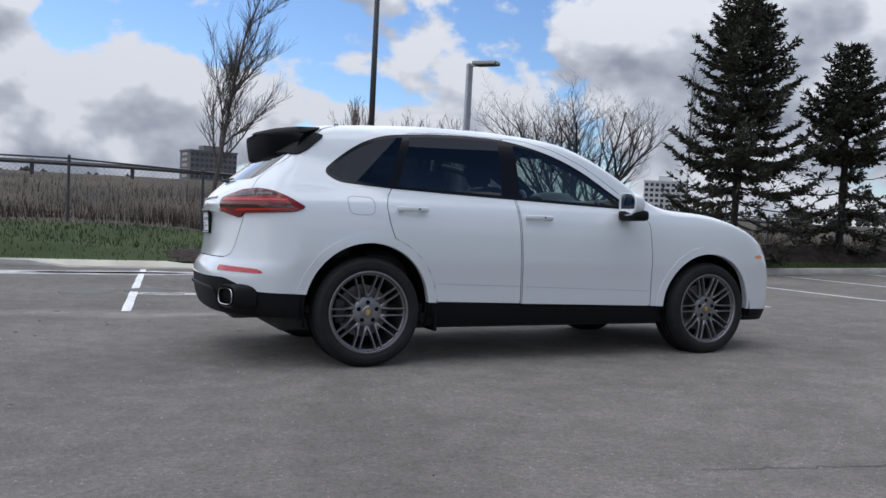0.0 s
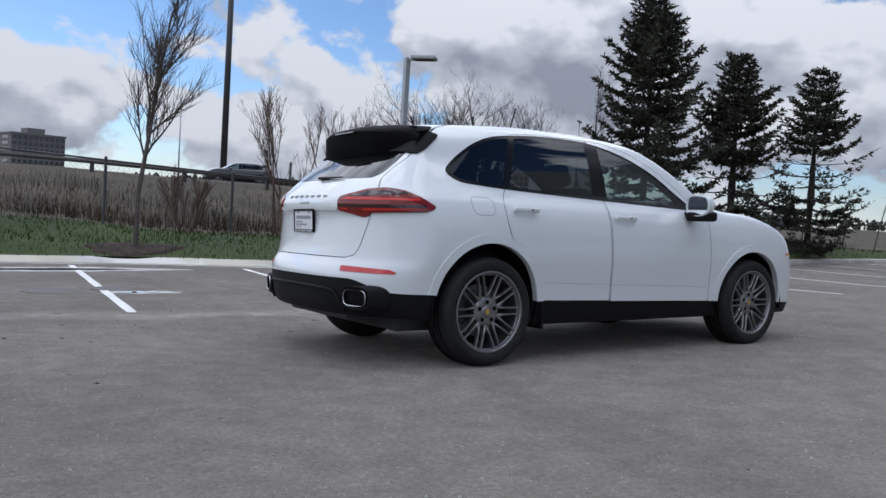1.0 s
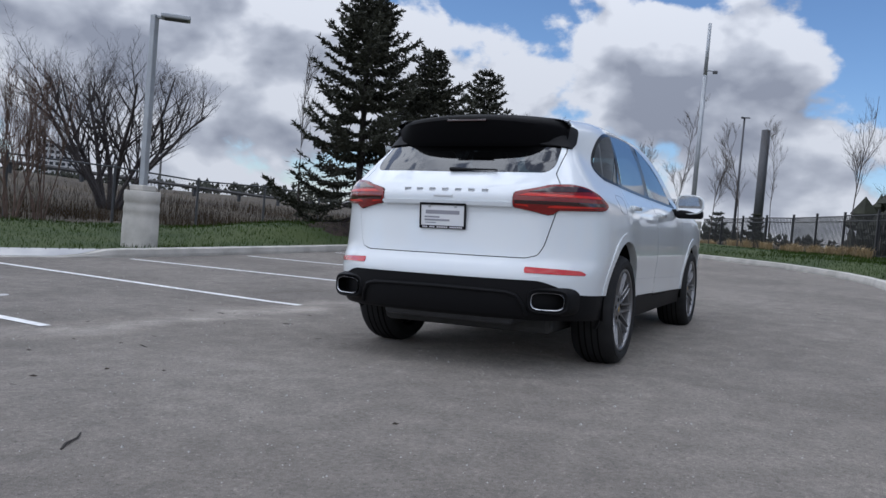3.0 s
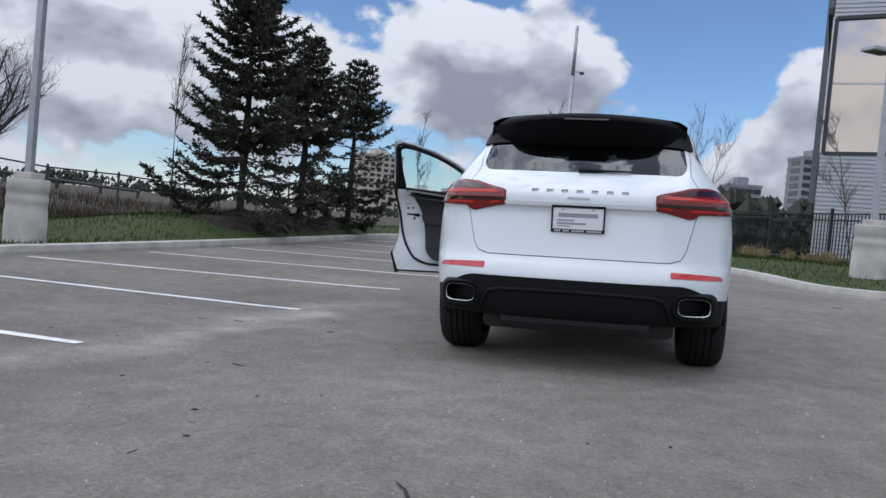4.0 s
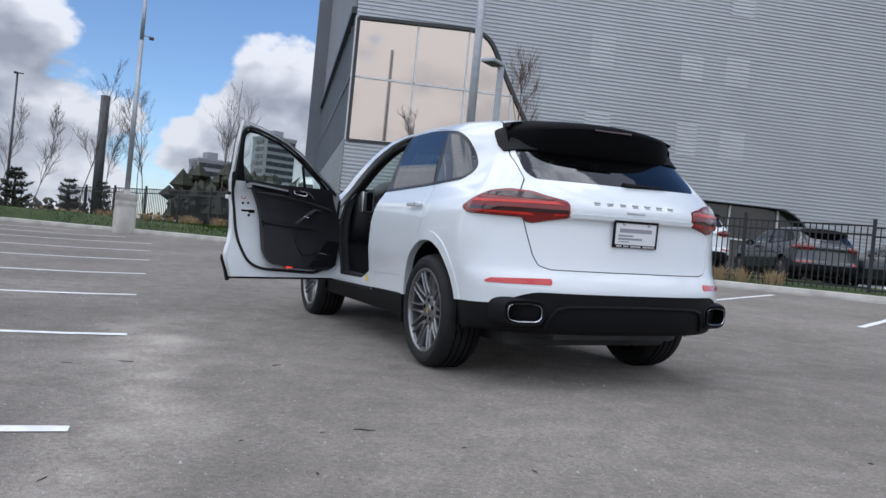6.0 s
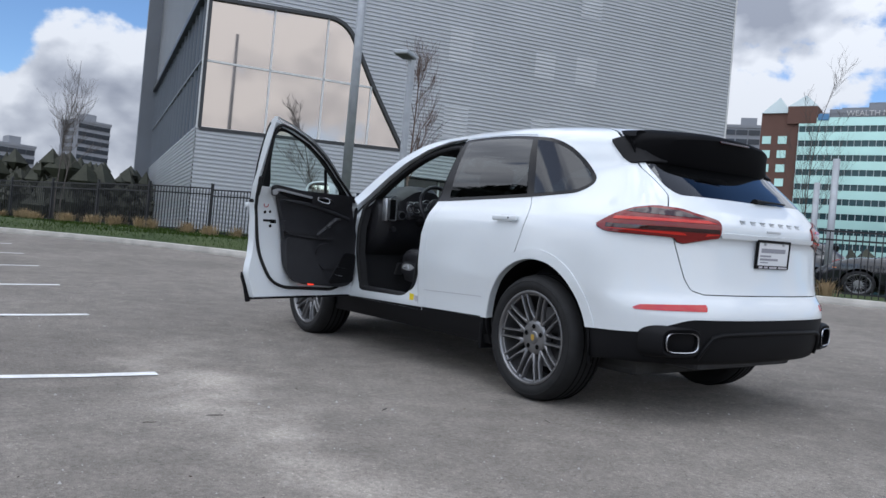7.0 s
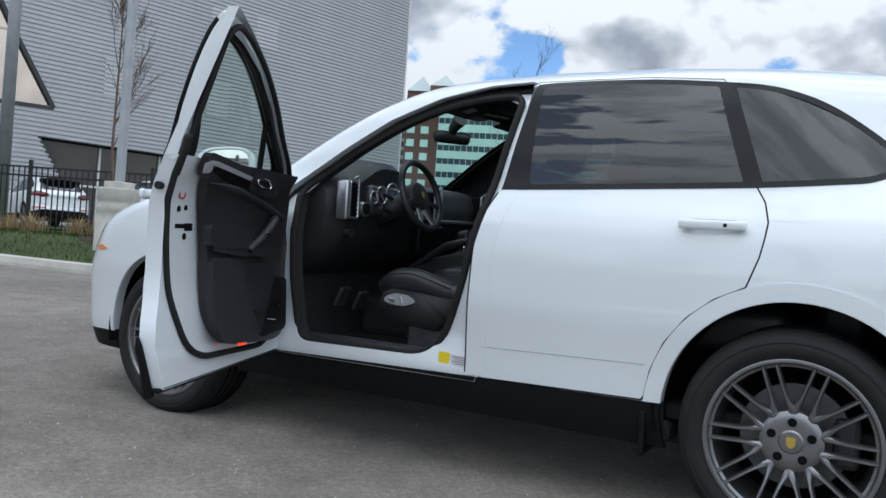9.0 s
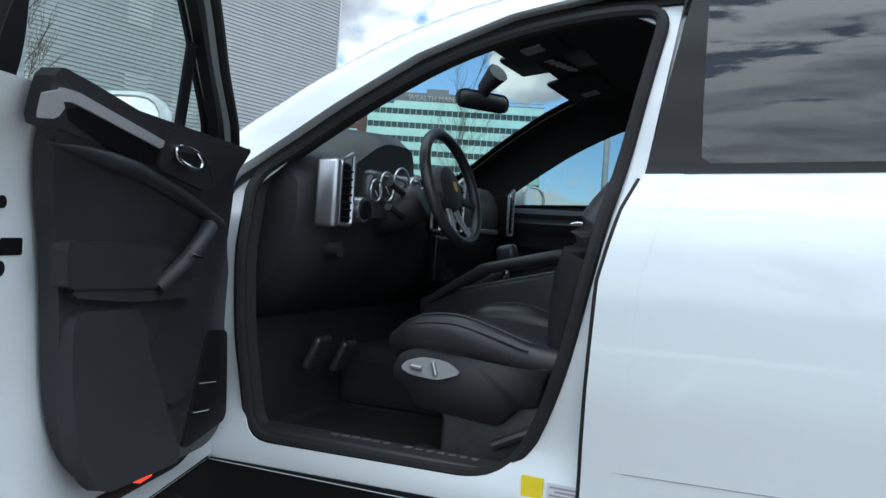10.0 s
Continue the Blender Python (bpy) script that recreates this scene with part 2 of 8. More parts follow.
M_CHROME = mat("chrome", (0.75, 0.76, 0.78), rough=0.12, metal=1.0)
M_STEEL = mat("galvanised_steel", (0.36, 0.38, 0.40), rough=0.5, metal=0.55, vary=0.12, scale=5)
M_DARKSTEEL = mat("dark_steel", (0.07, 0.072, 0.078), rough=0.5, metal=0.3, vary=0.15, scale=8)
M_BLACKIRON = mat("black_iron", (0.012, 0.012, 0.014), rough=0.45, vary=0.15, scale=30)
M_GLASS_TINT = glass_mat("privacy_glass", (0.060, 0.068, 0.072), 0.012)
M_GLASS = glass_mat("clear_glass", (0.82, 0.92, 0.87), 0.02)
# ---- mesh tools ----
def mesh_of(name, verts, faces, material=None, smooth=True):
    me = bpy.data.meshes.new(name)
    me.from_pydata([tuple(v) for v in verts], [], [tuple(f) for f in faces])
    if material:
        me.materials.append(material)
    if smooth:
        me.shade_smooth()
        if len(faces) < 60000:
            me.set_sharp_from_angle(angle=radians(38))
    me.update()
    return me


def put(name, verts, faces, material, parent=None, label="", smooth=True, matrix=None):
    """One mesh object from vertices and faces, under a thing or a part."""
    ob = new(name, mesh_of(name, verts, faces, material, smooth))
    if parent:
        ob.parent = parent
    if matrix is not None:
        ob.matrix_basis = matrix
    if label:
        ob["label"] = label
    return ob


def part(name, bm, material, parent=None, label="", smooth=False, matrix=None):
    """One mesh object from a bmesh, under a thing or a part."""
    me = bpy.data.meshes.new(name)
    bmesh.ops.recalc_face_normals(bm, faces=bm.faces)
    bm.to_mesh(me)
    bm.free()
    me.materials.append(material)
    if smooth:
        me.shade_smooth()
    ob = new(name, me)
    if parent:
        ob.parent = parent
    if matrix is not None:
        ob.matrix_basis = matrix
    if label:
        ob["label"] = label
    return ob


def thing(name, label, category, matrix=None, group="", kind=""):
    ob = new(name)
    ob.empty_display_size = 0.1
    if matrix is not None:
        ob.matrix_basis = matrix
    return tagged(ob, label, category, group, kind)


def box(bm, x0, y0, z0, x1, y1, z1, bevel=0.0, m=None, seg=2):
    r = bmesh.ops.create_cube(bm, size=1.0, matrix=Matrix.Translation(((x0 + x1) / 2, (y0 + y1) / 2, (z0 + z1) / 2))
                              @ Matrix.Diagonal((abs(x1 - x0), abs(y1 - y0), abs(z1 - z0), 1)))
    vs = r["verts"]
    if bevel:
        es = list({e for v in vs for e in v.link_edges})
        out = bmesh.ops.bevel(bm, geom=es, offset=bevel, segments=seg, affect="EDGES", profile=0.5)
        vs = list({v for f in out["faces"] for v in f.verts} | {v for v in vs if v.is_valid})
    if m is not None:
        bmesh.ops.transform(bm, matrix=m, verts=vs)
    return vs


def tube(bm, a, b, r0, r1=None, n=10, caps=True):
    a, b = Vector(a), Vector(b)
    d = b - a
    m = Matrix.Translation((a + b) / 2) @ d.to_track_quat("Z", "Y").to_matrix().to_4x4()
    return bmesh.ops.create_cone(bm, cap_ends=caps, segments=n, radius1=r0, radius2=r0 if r1 is None else r1,
                                 depth=d.length, matrix=m)["verts"]


def sweep(points, radii, n=8, closed=False, flat=1.0, up=(0, 0, 1)):
    """Vertices and faces of a round or oval bar along points."""
    pts = [Vector(p) for p in points]
    if not hasattr(radii, "__len__"):
        radii = [radii] * len(pts)
    vs, fs = [], []
    k = len(pts)
    for i, p in enumerate(pts):
        a = pts[(i - 1) % k] if (closed or i) else p
        b = pts[(i + 1) % k] if (closed or i < k - 1) else p
        t = (b - a).normalized()
        s = t.cross(Vector(up))
        s = s.normalized() if s.length > 1e-4 else t.orthogonal().normalized()
        w = s.cross(t)
        for j in range(n):
            an = 2 * math.pi * j / n
            vs.append(p + (s * math.cos(an) + w * math.sin(an) * flat) * radii[i])
    for i in range(k if closed else k - 1):
        for j in range(n):
            i2, j2 = (i + 1) % k, (j + 1) % n
            fs.append((i * n + j, i * n + j2, i2 * n + j2, i2 * n + j))
    if not closed:
        fs.append(tuple(range(n))[::-1])
        fs.append(tuple((k - 1) * n + j for j in range(n)))
    return vs, fs


def merge(*pieces):
    vs, fs = [], []
    for v, f in pieces:
        o = len(vs)
        vs.extend(v)
        fs.extend(tuple(i + o for i in q) for q in f)
    return vs, fs


def lathe(profile, n=48, axis="y"):
    """A surface of revolution; profile: (radius, along the axis)."""
    vs, fs = [], []
    k = len(profile)
    for i in range(n):
        an = 2 * math.pi * i / n
        c, s = math.cos(an), math.sin(an)
        for r, h in profile:
            vs.append((r * c, h, r * s) if axis == "y" else (r * c, r * s, h))
    for i in range(n):
        i2 = (i + 1) % n
        for j in range(k - 1):
            fs.append((i * k + j, i * k + j + 1, i2 * k + j + 1, i2 * k + j))
    return vs, fs


def curve(xs, ys):
    """A smooth curve through a few control values, without overshoot."""
    xs, ys = np.array(xs, float), np.array(ys, float)
    h = np.diff(xs)
    d = np.diff(ys) / h
    m = np.zeros_like(ys)
    m[0], m[-1] = d[0], d[-1]
    for i in range(1, len(xs) - 1):
        if d[i - 1] * d[i] > 0:
            w1, w2 = 2 * h[i] + h[i - 1], h[i] + 2 * h[i - 1]
            m[i] = (w1 + w2) / (w1 / d[i - 1] + w2 / d[i])

    def f(x):
        x = np.clip(x, xs[0], xs[-1])
        i = np.clip(np.searchsorted(xs, x) - 1, 0, len(xs) - 2)
        t = (x - xs[i]) / h[i]
        return ((1 + 2 * t) * (1 - t) ** 2 * ys[i] + t * (1 - t) ** 2 * h[i] * m[i]
                + t * t * (3 - 2 * t) * ys[i + 1] + t * t * (t - 1) * h[i] * m[i + 1])
    return f


def rounded(points, radius, n=6):
    """A closed outline with its corners rounded; radius: one for all or one a corner."""
    k = len(points)
    rs = radius if hasattr(radius, "__len__") else [radius] * k
    out = []
    for i in range(k):
        p0, p, p1 = (np.array(points[j % k], float) for j in (i - 1, i, i + 1))
        a, b = p0 - p, p1 - p
        la, lb = np.linalg.norm(a), np.linalg.norm(b)
        r = min(rs[i], la * 0.48, lb * 0.48)
        s, e = p + a / la * r, p + b / lb * r
        for j in range(n + 1):
            t = j / n
            out.append(tuple((1 - t) ** 2 * s + 2 * t * (1 - t) * p + t * t * e))
    return out


def inside(outline):
    """A function of 2D points: distance to the outline, positive inside."""
    o = np.array(outline, float)
    a, b = o, np.roll(o, -1, axis=0)
    ab = b - a
    ll = (ab ** 2).sum(1) + 1e-12

    def f(px, py):
        px, py = np.atleast_1d(np.asarray(px, float)), np.atleast_1d(np.asarray(py, float))
        best = np.full(px.shape, 1e9)
        odd = np.zeros(px.shape, bool)
        for i in range(len(o)):
            t = np.clip(((px - a[i, 0]) * ab[i, 0] + (py - a[i, 1]) * ab[i, 1]) / ll[i], 0, 1)
            dx, dy = px - a[i, 0] - t * ab[i, 0], py - a[i, 1] - t * ab[i, 1]
            best = np.minimum(best, dx * dx + dy * dy)
            cross = (a[i, 1] > py) != (b[i, 1] > py)
            with np.errstate(divide="ignore", invalid="ignore"):
                xi = a[i, 0] + (py - a[i, 1]) / (b[i, 1] - a[i, 1]) * ab[i, 0]
            odd ^= cross & (px < xi)
        d = np.sqrt(best)
        return np.where(odd, d, -d)
    return f


def clip(verts, faces, f):
    """Keeps the part of a mesh where f(points) > 0, cut along f = 0."""
    verts = np.asarray(verts, float)
    val = f(verts)
    pos = val > 0
    out_v, remap, cuts, out_f = [], {}, {}, []

    def keep(i):
        if i not in remap:
            remap[i] = len(out_v)
            out_v.append(verts[i])
        return remap[i]

    def cut(i, j):
        key = (min(i, j), max(i, j))
        if key not in cuts:
            i, j = key
            p, q, fp, fq = verts[i], verts[j], val[i], val[j]
            for _ in range(3):
                m = p + (q - p) * (fp / (fp - fq))
                fm = float(f(m[None])[0])
                if (fm > 0) == (fp > 0):
                    p, fp = m, fm
                else:
                    q, fq = m, fm
                if abs(fm) < 1e-5:
                    break
            cuts[key] = len(out_v)
            out_v.append(m)
        return cuts[key]

    for face in faces:
        s = [pos[i] for i in face]
        if all(s):
            out_f.append(tuple(keep(i) for i in face))
        elif any(s):
            poly = []
            for k, i in enumerate(face):
                j = face[(k + 1) % len(face)]
                if pos[i]:
                    poly.append(keep(i))
                if pos[i] != pos[j]:
                    poly.append(cut(i, j))
            if len(poly) > 2:
                out_f.append(tuple(poly))
    return np.array(out_v) if out_v else np.zeros((0, 3)), out_f


def vertex_normals(verts, faces):
    verts = np.asarray(verts, float)
    nrm = np.zeros_like(verts)
    for f in faces:
        p = verts[list(f)]
        n = np.zeros(3)
        for i in range(1, len(f) - 1):
            n += np.cross(p[i] - p[0], p[i + 1] - p[0])
        nrm[list(f)] += n
    l = np.linalg.norm(nrm, axis=1)
    l[l == 0] = 1
    return nrm / l[:, None]


def slab(verts, faces, out=0.0, thick=0.004, n=None):
    """A skin moved out along its normals and given thickness, with closed edges."""
    n = vertex_normals(verts, faces) if n is None else n
    verts = np.asarray(verts, float)
    if hasattr(out, "__len__"):
        out = np.asarray(out)[:, None]
    top, low = verts + n * out, verts + n * (out - thick)
    k = len(verts)
    fs = list(faces) + [tuple(i + k for i in reversed(f)) for f in faces]
    count = {}
    for f in faces:
        for i in range(len(f)):
            a, b = f[i], f[(i + 1) % len(f)]
            count[(a, b)] = 1
    for (a, b) in count:
        if (b, a) not in count:
            fs.append((b, a, a + k, b + k))
    return np.vstack([top, low]), fs
# ---- ground: lot, lawn, field ----
LOT_N = LOT.to_3x3() @ Vector((0, 0, 1))


def lot_z(x, y):
    """Height of the asphalt: it falls towards the drain and levels out at its edges."""
    return -(LOT_N.x * x + LOT_N.y * y) / LOT_N.z + 0.013 * np.maximum(0, x - 2) + 0.02 * np.maximum(0, y - 3)


# The kerb line, anticlockwise; the lot lies inside it.
KERB = [(-60, -40), (-16, -22), (2.5, -12.9), (9.3, -9.2), (9.6, -8.2), (7.9, -5.2), (7.75, -4.2), (8.6, -3.35), (13.0, -2.75), (16.8, -1.1),
        (19.3, 0.7), (21.3, 2.6), (22.7, 4.6), (23.0, 6.3), (22.2, 7.3), (20.6, 7.65), (9.3, 7.7), (4.0, 8.05), (2.2, 8.95), (0.2, 9.65),
        (-3.0, 9.9), (-9.0, 10.4), (-60, 13)]
KERB = rounded(KERB, [1, 1, 2, 0.6, 0.6, 1.0, 0.6, 1.0, 3, 3, 2, 2, 1.5, 1.2, 1.0, 1, 3, 1.5, 1.5, 1.5, 1.5, 3, 1], 5)
LOT_IN = inside(KERB)

# What the ground beyond the kerb rises to: x, y, height.
RISES = [(5.2, 8.9, -0.06), (0.4, 10.3, 0.05), (12.1, 8.6, 0.55), (15.3, 8.4, 0.60), (18.6, 8.2, 0.62), (20.45, 1.86, 0.55), (10.1, -4.57, 0.56),
         (-2, 15, 0.40), (4.2, 15, 0.16), (9, 15, 0.06), (14, 15, -0.08), (20, 15, -0.08), (30, 12, 0.3), (27, 4, 0.8), (24, -1, 0.75),
         (22.4, -3.3, 0.8), (15, -6, 0.75), (12, -8.6, 0.75), (9, -10.5, 0.72), (3, -14, 0.6), (0, 25, 0.7), (20, 25, 0.3), (14, -14, 0.85), (20, -13, 0.9), (8, -17, 0.8), (26, -12, 0.9), (35, -10, 0.9)]


def smooth(a, b, t):
    t = np.clip((t - a) / (b - a), 0, 1)
    return t * t * (3 - 2 * t)


def ground_z(x, y):
    """Height of the unpaved ground."""
    x, y = np.atleast_1d(np.asarray(x, float)), np.atleast_1d(np.asarray(y, float))
    num, den = np.zeros_like(x), np.zeros_like(x)
    for rx, ry, rz in RISES:
        w = 1 / (((x - rx) ** 2 + (y - ry) ** 2) + 0.3) ** 1.6
        num += w * rz
        den += w
    z = num / den
    d = -LOT_IN(x, y)
    near = smooth(0.15, 1.2, d)
    z = (lot_z(x, y) + 0.135) * (1 - near) + z * near
    # the road embankment beyond the fence to the north, and level land far off
    away = np.hypot(x - 5, y)
    bank = 1.55 * smooth(17, 40, y) + 0.004 * np.maximum(0, y - 45)
    z = z + bank * (0.12 + 0.88 * smooth(48, 2, x - 0.2 * y))
    far = smooth(60, 160, away)
    return z * (1 - far) + (0.6 + 1.2 * smooth(0, 90, y)) * far


def axis_lines(lo, hi, fine_lo, fine_hi, fine, grow=1.22):
    mid = list(np.arange(fine_lo, fine_hi + 1e-6, fine))
    step, v = fine, fine_hi
    while v < hi:
        step *= grow
        v += step
        mid.append(v)
    step, v = fine, fine_lo
    while v > lo:
        step *= grow
        v -= step
        mid.insert(0, v)
    return np.array(mid)


gx, gy = axis_lines(-3500, 3500, -6, 30, 0.32), axis_lines(-3500, 3500, -16, 18, 0.32)
GX, GY = np.meshgrid(gx, gy)
flat_x, flat_y = GX.ravel(), GY.ravel()
GZ = ground_z(flat_x, flat_y)
rough_z = np.array([noise.noise((a * 0.9, b * 0.9, 0)) * 0.03 + noise.noise((a * 0.13, b * 0.13, 4)) * 0.10 for a, b in zip(flat_x, flat_y)])
dist_out = -LOT_IN(flat_x, flat_y)
GZ = GZ + rough_z * smooth(0.3, 2.5, dist_out)
gv = np.stack([flat_x, flat_y, GZ], 1)
nx = len(gx)
gf = [(j * nx + i, j * nx + i + 1, (j + 1) * nx + i + 1, (j + 1) * nx + i) for j in range(len(gy) - 1) for i in range(nx - 1)]
gv, gf = clip(gv, gf, lambda p: -LOT_IN(p[:, 0], p[:, 1]) - 0.13)
ground = put("ground", gv, gf, M_GRASS)
ground.data.materials.append(M_FIELD)
mids = np.array([np.mean(gv[list(f)], axis=0) for f in gf])
wild = (mids[:, 1] > 14.6 + 0.6 * np.sin(mids[:, 0] * 0.7)) | (np.hypot(mids[:, 0], mids[:, 1]) > 70)
for poly, w in zip(ground.data.polygons, wild):
    poly.material_index = int(w)
tagged(ground, "short spring lawn running into a brown winter field", "ground", kind="structure")

ax, ay = axis_lines(-62, 26, -8, 12, 0.5, 1.3), axis_lines(-42, 17, -10, 11, 0.5, 1.3)
AX, AY = np.meshgrid(ax, ay)
av = np.stack([AX.ravel(), AY.ravel(), lot_z(AX.ravel(), AY.ravel())], 1)
na = len(ax)
af = [(j * na + i, j * na + i + 1, (j + 1) * na + i + 1, (j + 1) * na + i) for j in range(len(ay) - 1) for i in range(na - 1)]
av, af = clip(av, af, lambda p: LOT_IN(p[:, 0], p[:, 1]) + 0.02)
road = put("parking_lot", av, af, M_ASPHALT)
tagged(road, "worn grey asphalt parking lot with fine cracks", "parking lot", kind="structure")


def kerb_run():
    """The concrete kerb along the lot's edge, low where water drains off."""
    pts = [np.array(p) for p in KERB]
    pts = pts[1:-1]
    dense = []
    for a, b in zip(pts, pts[1:]):
        k = max(1, int(np.linalg.norm(b - a) / 0.6))
        dense += [a + (b - a) * i / k for i in range(k)]
    dense.append(pts[-1])
    vs, fs = [], []
    for i, p in enumerate(dense):
        a, b = dense[max(0, i - 1)], dense[min(len(dense) - 1, i + 1)]
        t = (b - a) / np.linalg.norm(b - a)
        n = np.array((t[1], -t[0]))
        z = float(lot_z(p[0], p[1]))
        low = float(smooth(4.0, 3.2, p[0]) * smooth(-2.9, -2.0, p[0])) if p[1] > 5 else 0.0
        h = 0.14 * (1 - 0.92 * low)
        for o, dz in ((0.0, -0.12), (0.0, h * 0.35), (0.02, h * 0.9), (0.045, h), (0.15, h + 0.004), (0.165, h - 0.03), (0.165, -0.2)):
            q = p + n * o
            vs.append((q[0], q[1], z + dz))
    for i in range(len(dense) - 1):
        for j in range(6):
            fs.append((i * 7 + j, (i + 1) * 7 + j, (i + 1) * 7 + j + 1, i * 7 + j + 1))
    return vs, fs


kerb = put("kerb", *kerb_run(), M_CONCRETE, smooth=False)
tagged(kerb, "pale cast concrete kerb round the parking lot", "kerb", kind="structure")


def painted_line(p, q, width=0.10):
    """A painted bay line that follows the asphalt."""
    p, q = np.array(p, float), np.array(q, float)
    t = (q - p) / np.linalg.norm(q - p)
    n = np.array((-t[1], t[0])) * width / 2
    k = 14
    vs, fs = [], []
    for i in range(k + 1):
        c = p + (q - p) * i / k
        wob = 1 + 0.08 * math.sin(i * 2.3 + p[0])
        for s in (-1, 1):
            e = c + s * n * wob
            vs.append((e[0], e[1], float(lot_z(e[0], e[1])) + 0.005))
        if i:
            fs.append((2 * i - 2, 2 * i, 2 * i + 1, 2 * i - 1))
    ob = put("bay_line", vs, fs, M_LINE)
    return tagged(ob, "white painted parking bay line on asphalt", "road marking", "parking bay lines", "structure")


for tip, length, lean in (((-1.36, 3.06), 6.4, 0.085), ((1.37, 2.70), 5.9, 0.085), ((4.12, 2.47), 5.4, -0.02), ((6.73, 2.2), 5.4, -0.03), ((9.44, 1.95), 5.6, 0.0), ((12.06, 1.73), 5.8, 0.04),
                    ((14.95, 1.5), 6.1, 0.04), ((17.7, 1.9), 5.7, 0.04), ((20.4, 3.2), 4.4, 0.04), ((-4.2, 3.4), 6.4, 0.07), ((-6.9, 3.65), 6.4, 0.07)):
    painted_line(tip, np.array(tip) + np.array((lean, 1.0)) * length)
for tip in ((4.67, -4.93), (2.45, -6.25), (0.25, -7.5), (-2.0, -8.75)):
    painted_line(tip, np.array(tip) + np.array((0.46, -0.888)) * 5.1)
# ---- the white car: one smooth shell, cut into its panels ----
# Car axes: x forward from the rear axle, y to the car's left, z up from the asphalt.
A_PLAN = curve((-1.1, -0.75, -0.4, 0.0, 0.5, 1.2, 2.0, 2.5, 2.9, 3.25, 3.55, 3.9),
               (0.875, 0.925, 0.955, 0.966, 0.950, 0.943, 0.945, 0.955, 0.966, 0.957, 0.912, 0.79))
B_SIDE = curve((0.15, 0.30, 0.42, 0.52, 0.62, 0.75, 0.90, 1.02, 1.10, 1.16, 1.22, 1.35, 1.50, 1.60, 1.70, 1.80),
               (-0.10, -0.05, -0.028, -0.022, -0.012, 0.0, -0.004, -0.018, -0.045, -0.080, -0.110, -0.147, -0.202, -0.252, -0.32, -0.42))
R_REAR = curve((0.15, 0.28, 0.36, 0.50, 0.60, 0.66, 0.72, 0.85, 1.00, 1.04, 1.08, 1.15, 1.20, 1.30, 1.45, 1.58, 1.66, 1.75),
               (-0.62, -0.80, -0.970, -1.010, -1.015, -1.000, -0.965, -0.945, -0.935, -0.945, -0.950, -0.915, -0.870, -0.76, -0.585, -0.465, -0.39, -0.26))
F_FRONT = curve((0.15, 0.25, 0.40, 0.60, 0.72, 0.85, 1.0, 1.3), (3.64, 3.76, 3.82, 3.82, 3.80, 3.74, 3.66, 3.5))
Z_TOP = curve((-1.0, -0.7, -0.3, 0.2, 0.6, 1.0, 1.35, 1.6, 1.8, 2.0, 2.2, 2.42, 2.55, 2.86, 3.14, 3.32, 3.52, 3.7, 3.9),
              (1.605, 1.635, 1.675, 1.715, 1.732, 1.732, 1.708, 1.666, 1.592, 1.482, 1.352, 1.222, 1.195, 1.175, 1.115, 1.045, 0.94, 0.82, 0.66))


def smax(a, b, k):
    h = np.maximum(k - np.abs(a - b), 0) / k
    return np.maximum(a, b) + h * h * k * 0.25


def shell_field(p):
    """Signed distance, roughly, to the car's outer skin (negative inside)."""
    x, y, z = p[..., 0], np.abs(p[..., 1]), p[..., 2]
    taper = 0.10 * smooth(0.35, -0.45, x) * smooth(1.12, 1.45, z)
    side = y - A_PLAN(x) - B_SIDE(z) + taper
    rear = (R_REAR(z) + 0.075 * y ** 2 + 0.40 * y ** 4) - x
    front = x - (F_FRONT(z) - 0.10 * y ** 2 - 0.22 * y ** 4)
    crown = 0.075 - 0.055 * np.clip((x - 1.2) / 0.9, 0, 1)
    top = (z - (Z_TOP(x) - crown * y ** 2 - 0.04 * y ** 4)) * 0.9
    f = smax(side, rear * 0.9, 0.10)
    f = smax(f, front, 0.12)
    f = smax(f, top, 0.09 - 0.055 * np.clip((x - 1.15) / 0.4, 0, 1))
    return smax(f, 0.22 - z, 0.04)


def shell_grid():
    """Half the shell (car's left) as rows from the tail's middle round the side to the nose's middle."""
    xa, xb, zc = 0.15, 2.55, 0.82
    rows = [(xa, math.pi / 2 * (1 - i / 56.0), -1) for i in range(56)]
    rows += [(xa + (xb - xa) * i / 100.0, 0.0, 0) for i in range(101)]
    rows += [(xb, math.pi / 2 * i / 40.0, 1) for i in range(1, 41)]
    th = np.concatenate([np.linspace(-62, -30, 14, endpoint=False), np.linspace(-30, 42, 84, endpoint=False), np.linspace(42, 90, 40)])
    th = np.radians(th)
    q, d = [], []
    for x, phi, s in rows:
        for t in th:
            q.append((x, 0, zc))
            d.append((s * math.sin(phi) * math.cos(t), math.cos(phi) * math.cos(t), math.sin(t)))
    q, d = np.array(q), np.array(d)
    lo, hi = np.full(len(q), 0.05), np.full(len(q), 2.6)
    for _ in range(42):
        mid = (lo + hi) / 2
        out = shell_field(q + d * mid[:, None]) > 0
        hi = np.where(out, mid, hi)
        lo = np.where(out, lo, mid)
    v = q + d * lo[:, None]
    n = len(th)
    f = [(i * n + j, i * n + j + 1, (i + 1) * n + j + 1, (i + 1) * n + j) for i in range(len(rows) - 1) for j in range(n - 1)]
    return v, f


SHELL_V, SHELL_F = shell_grid()


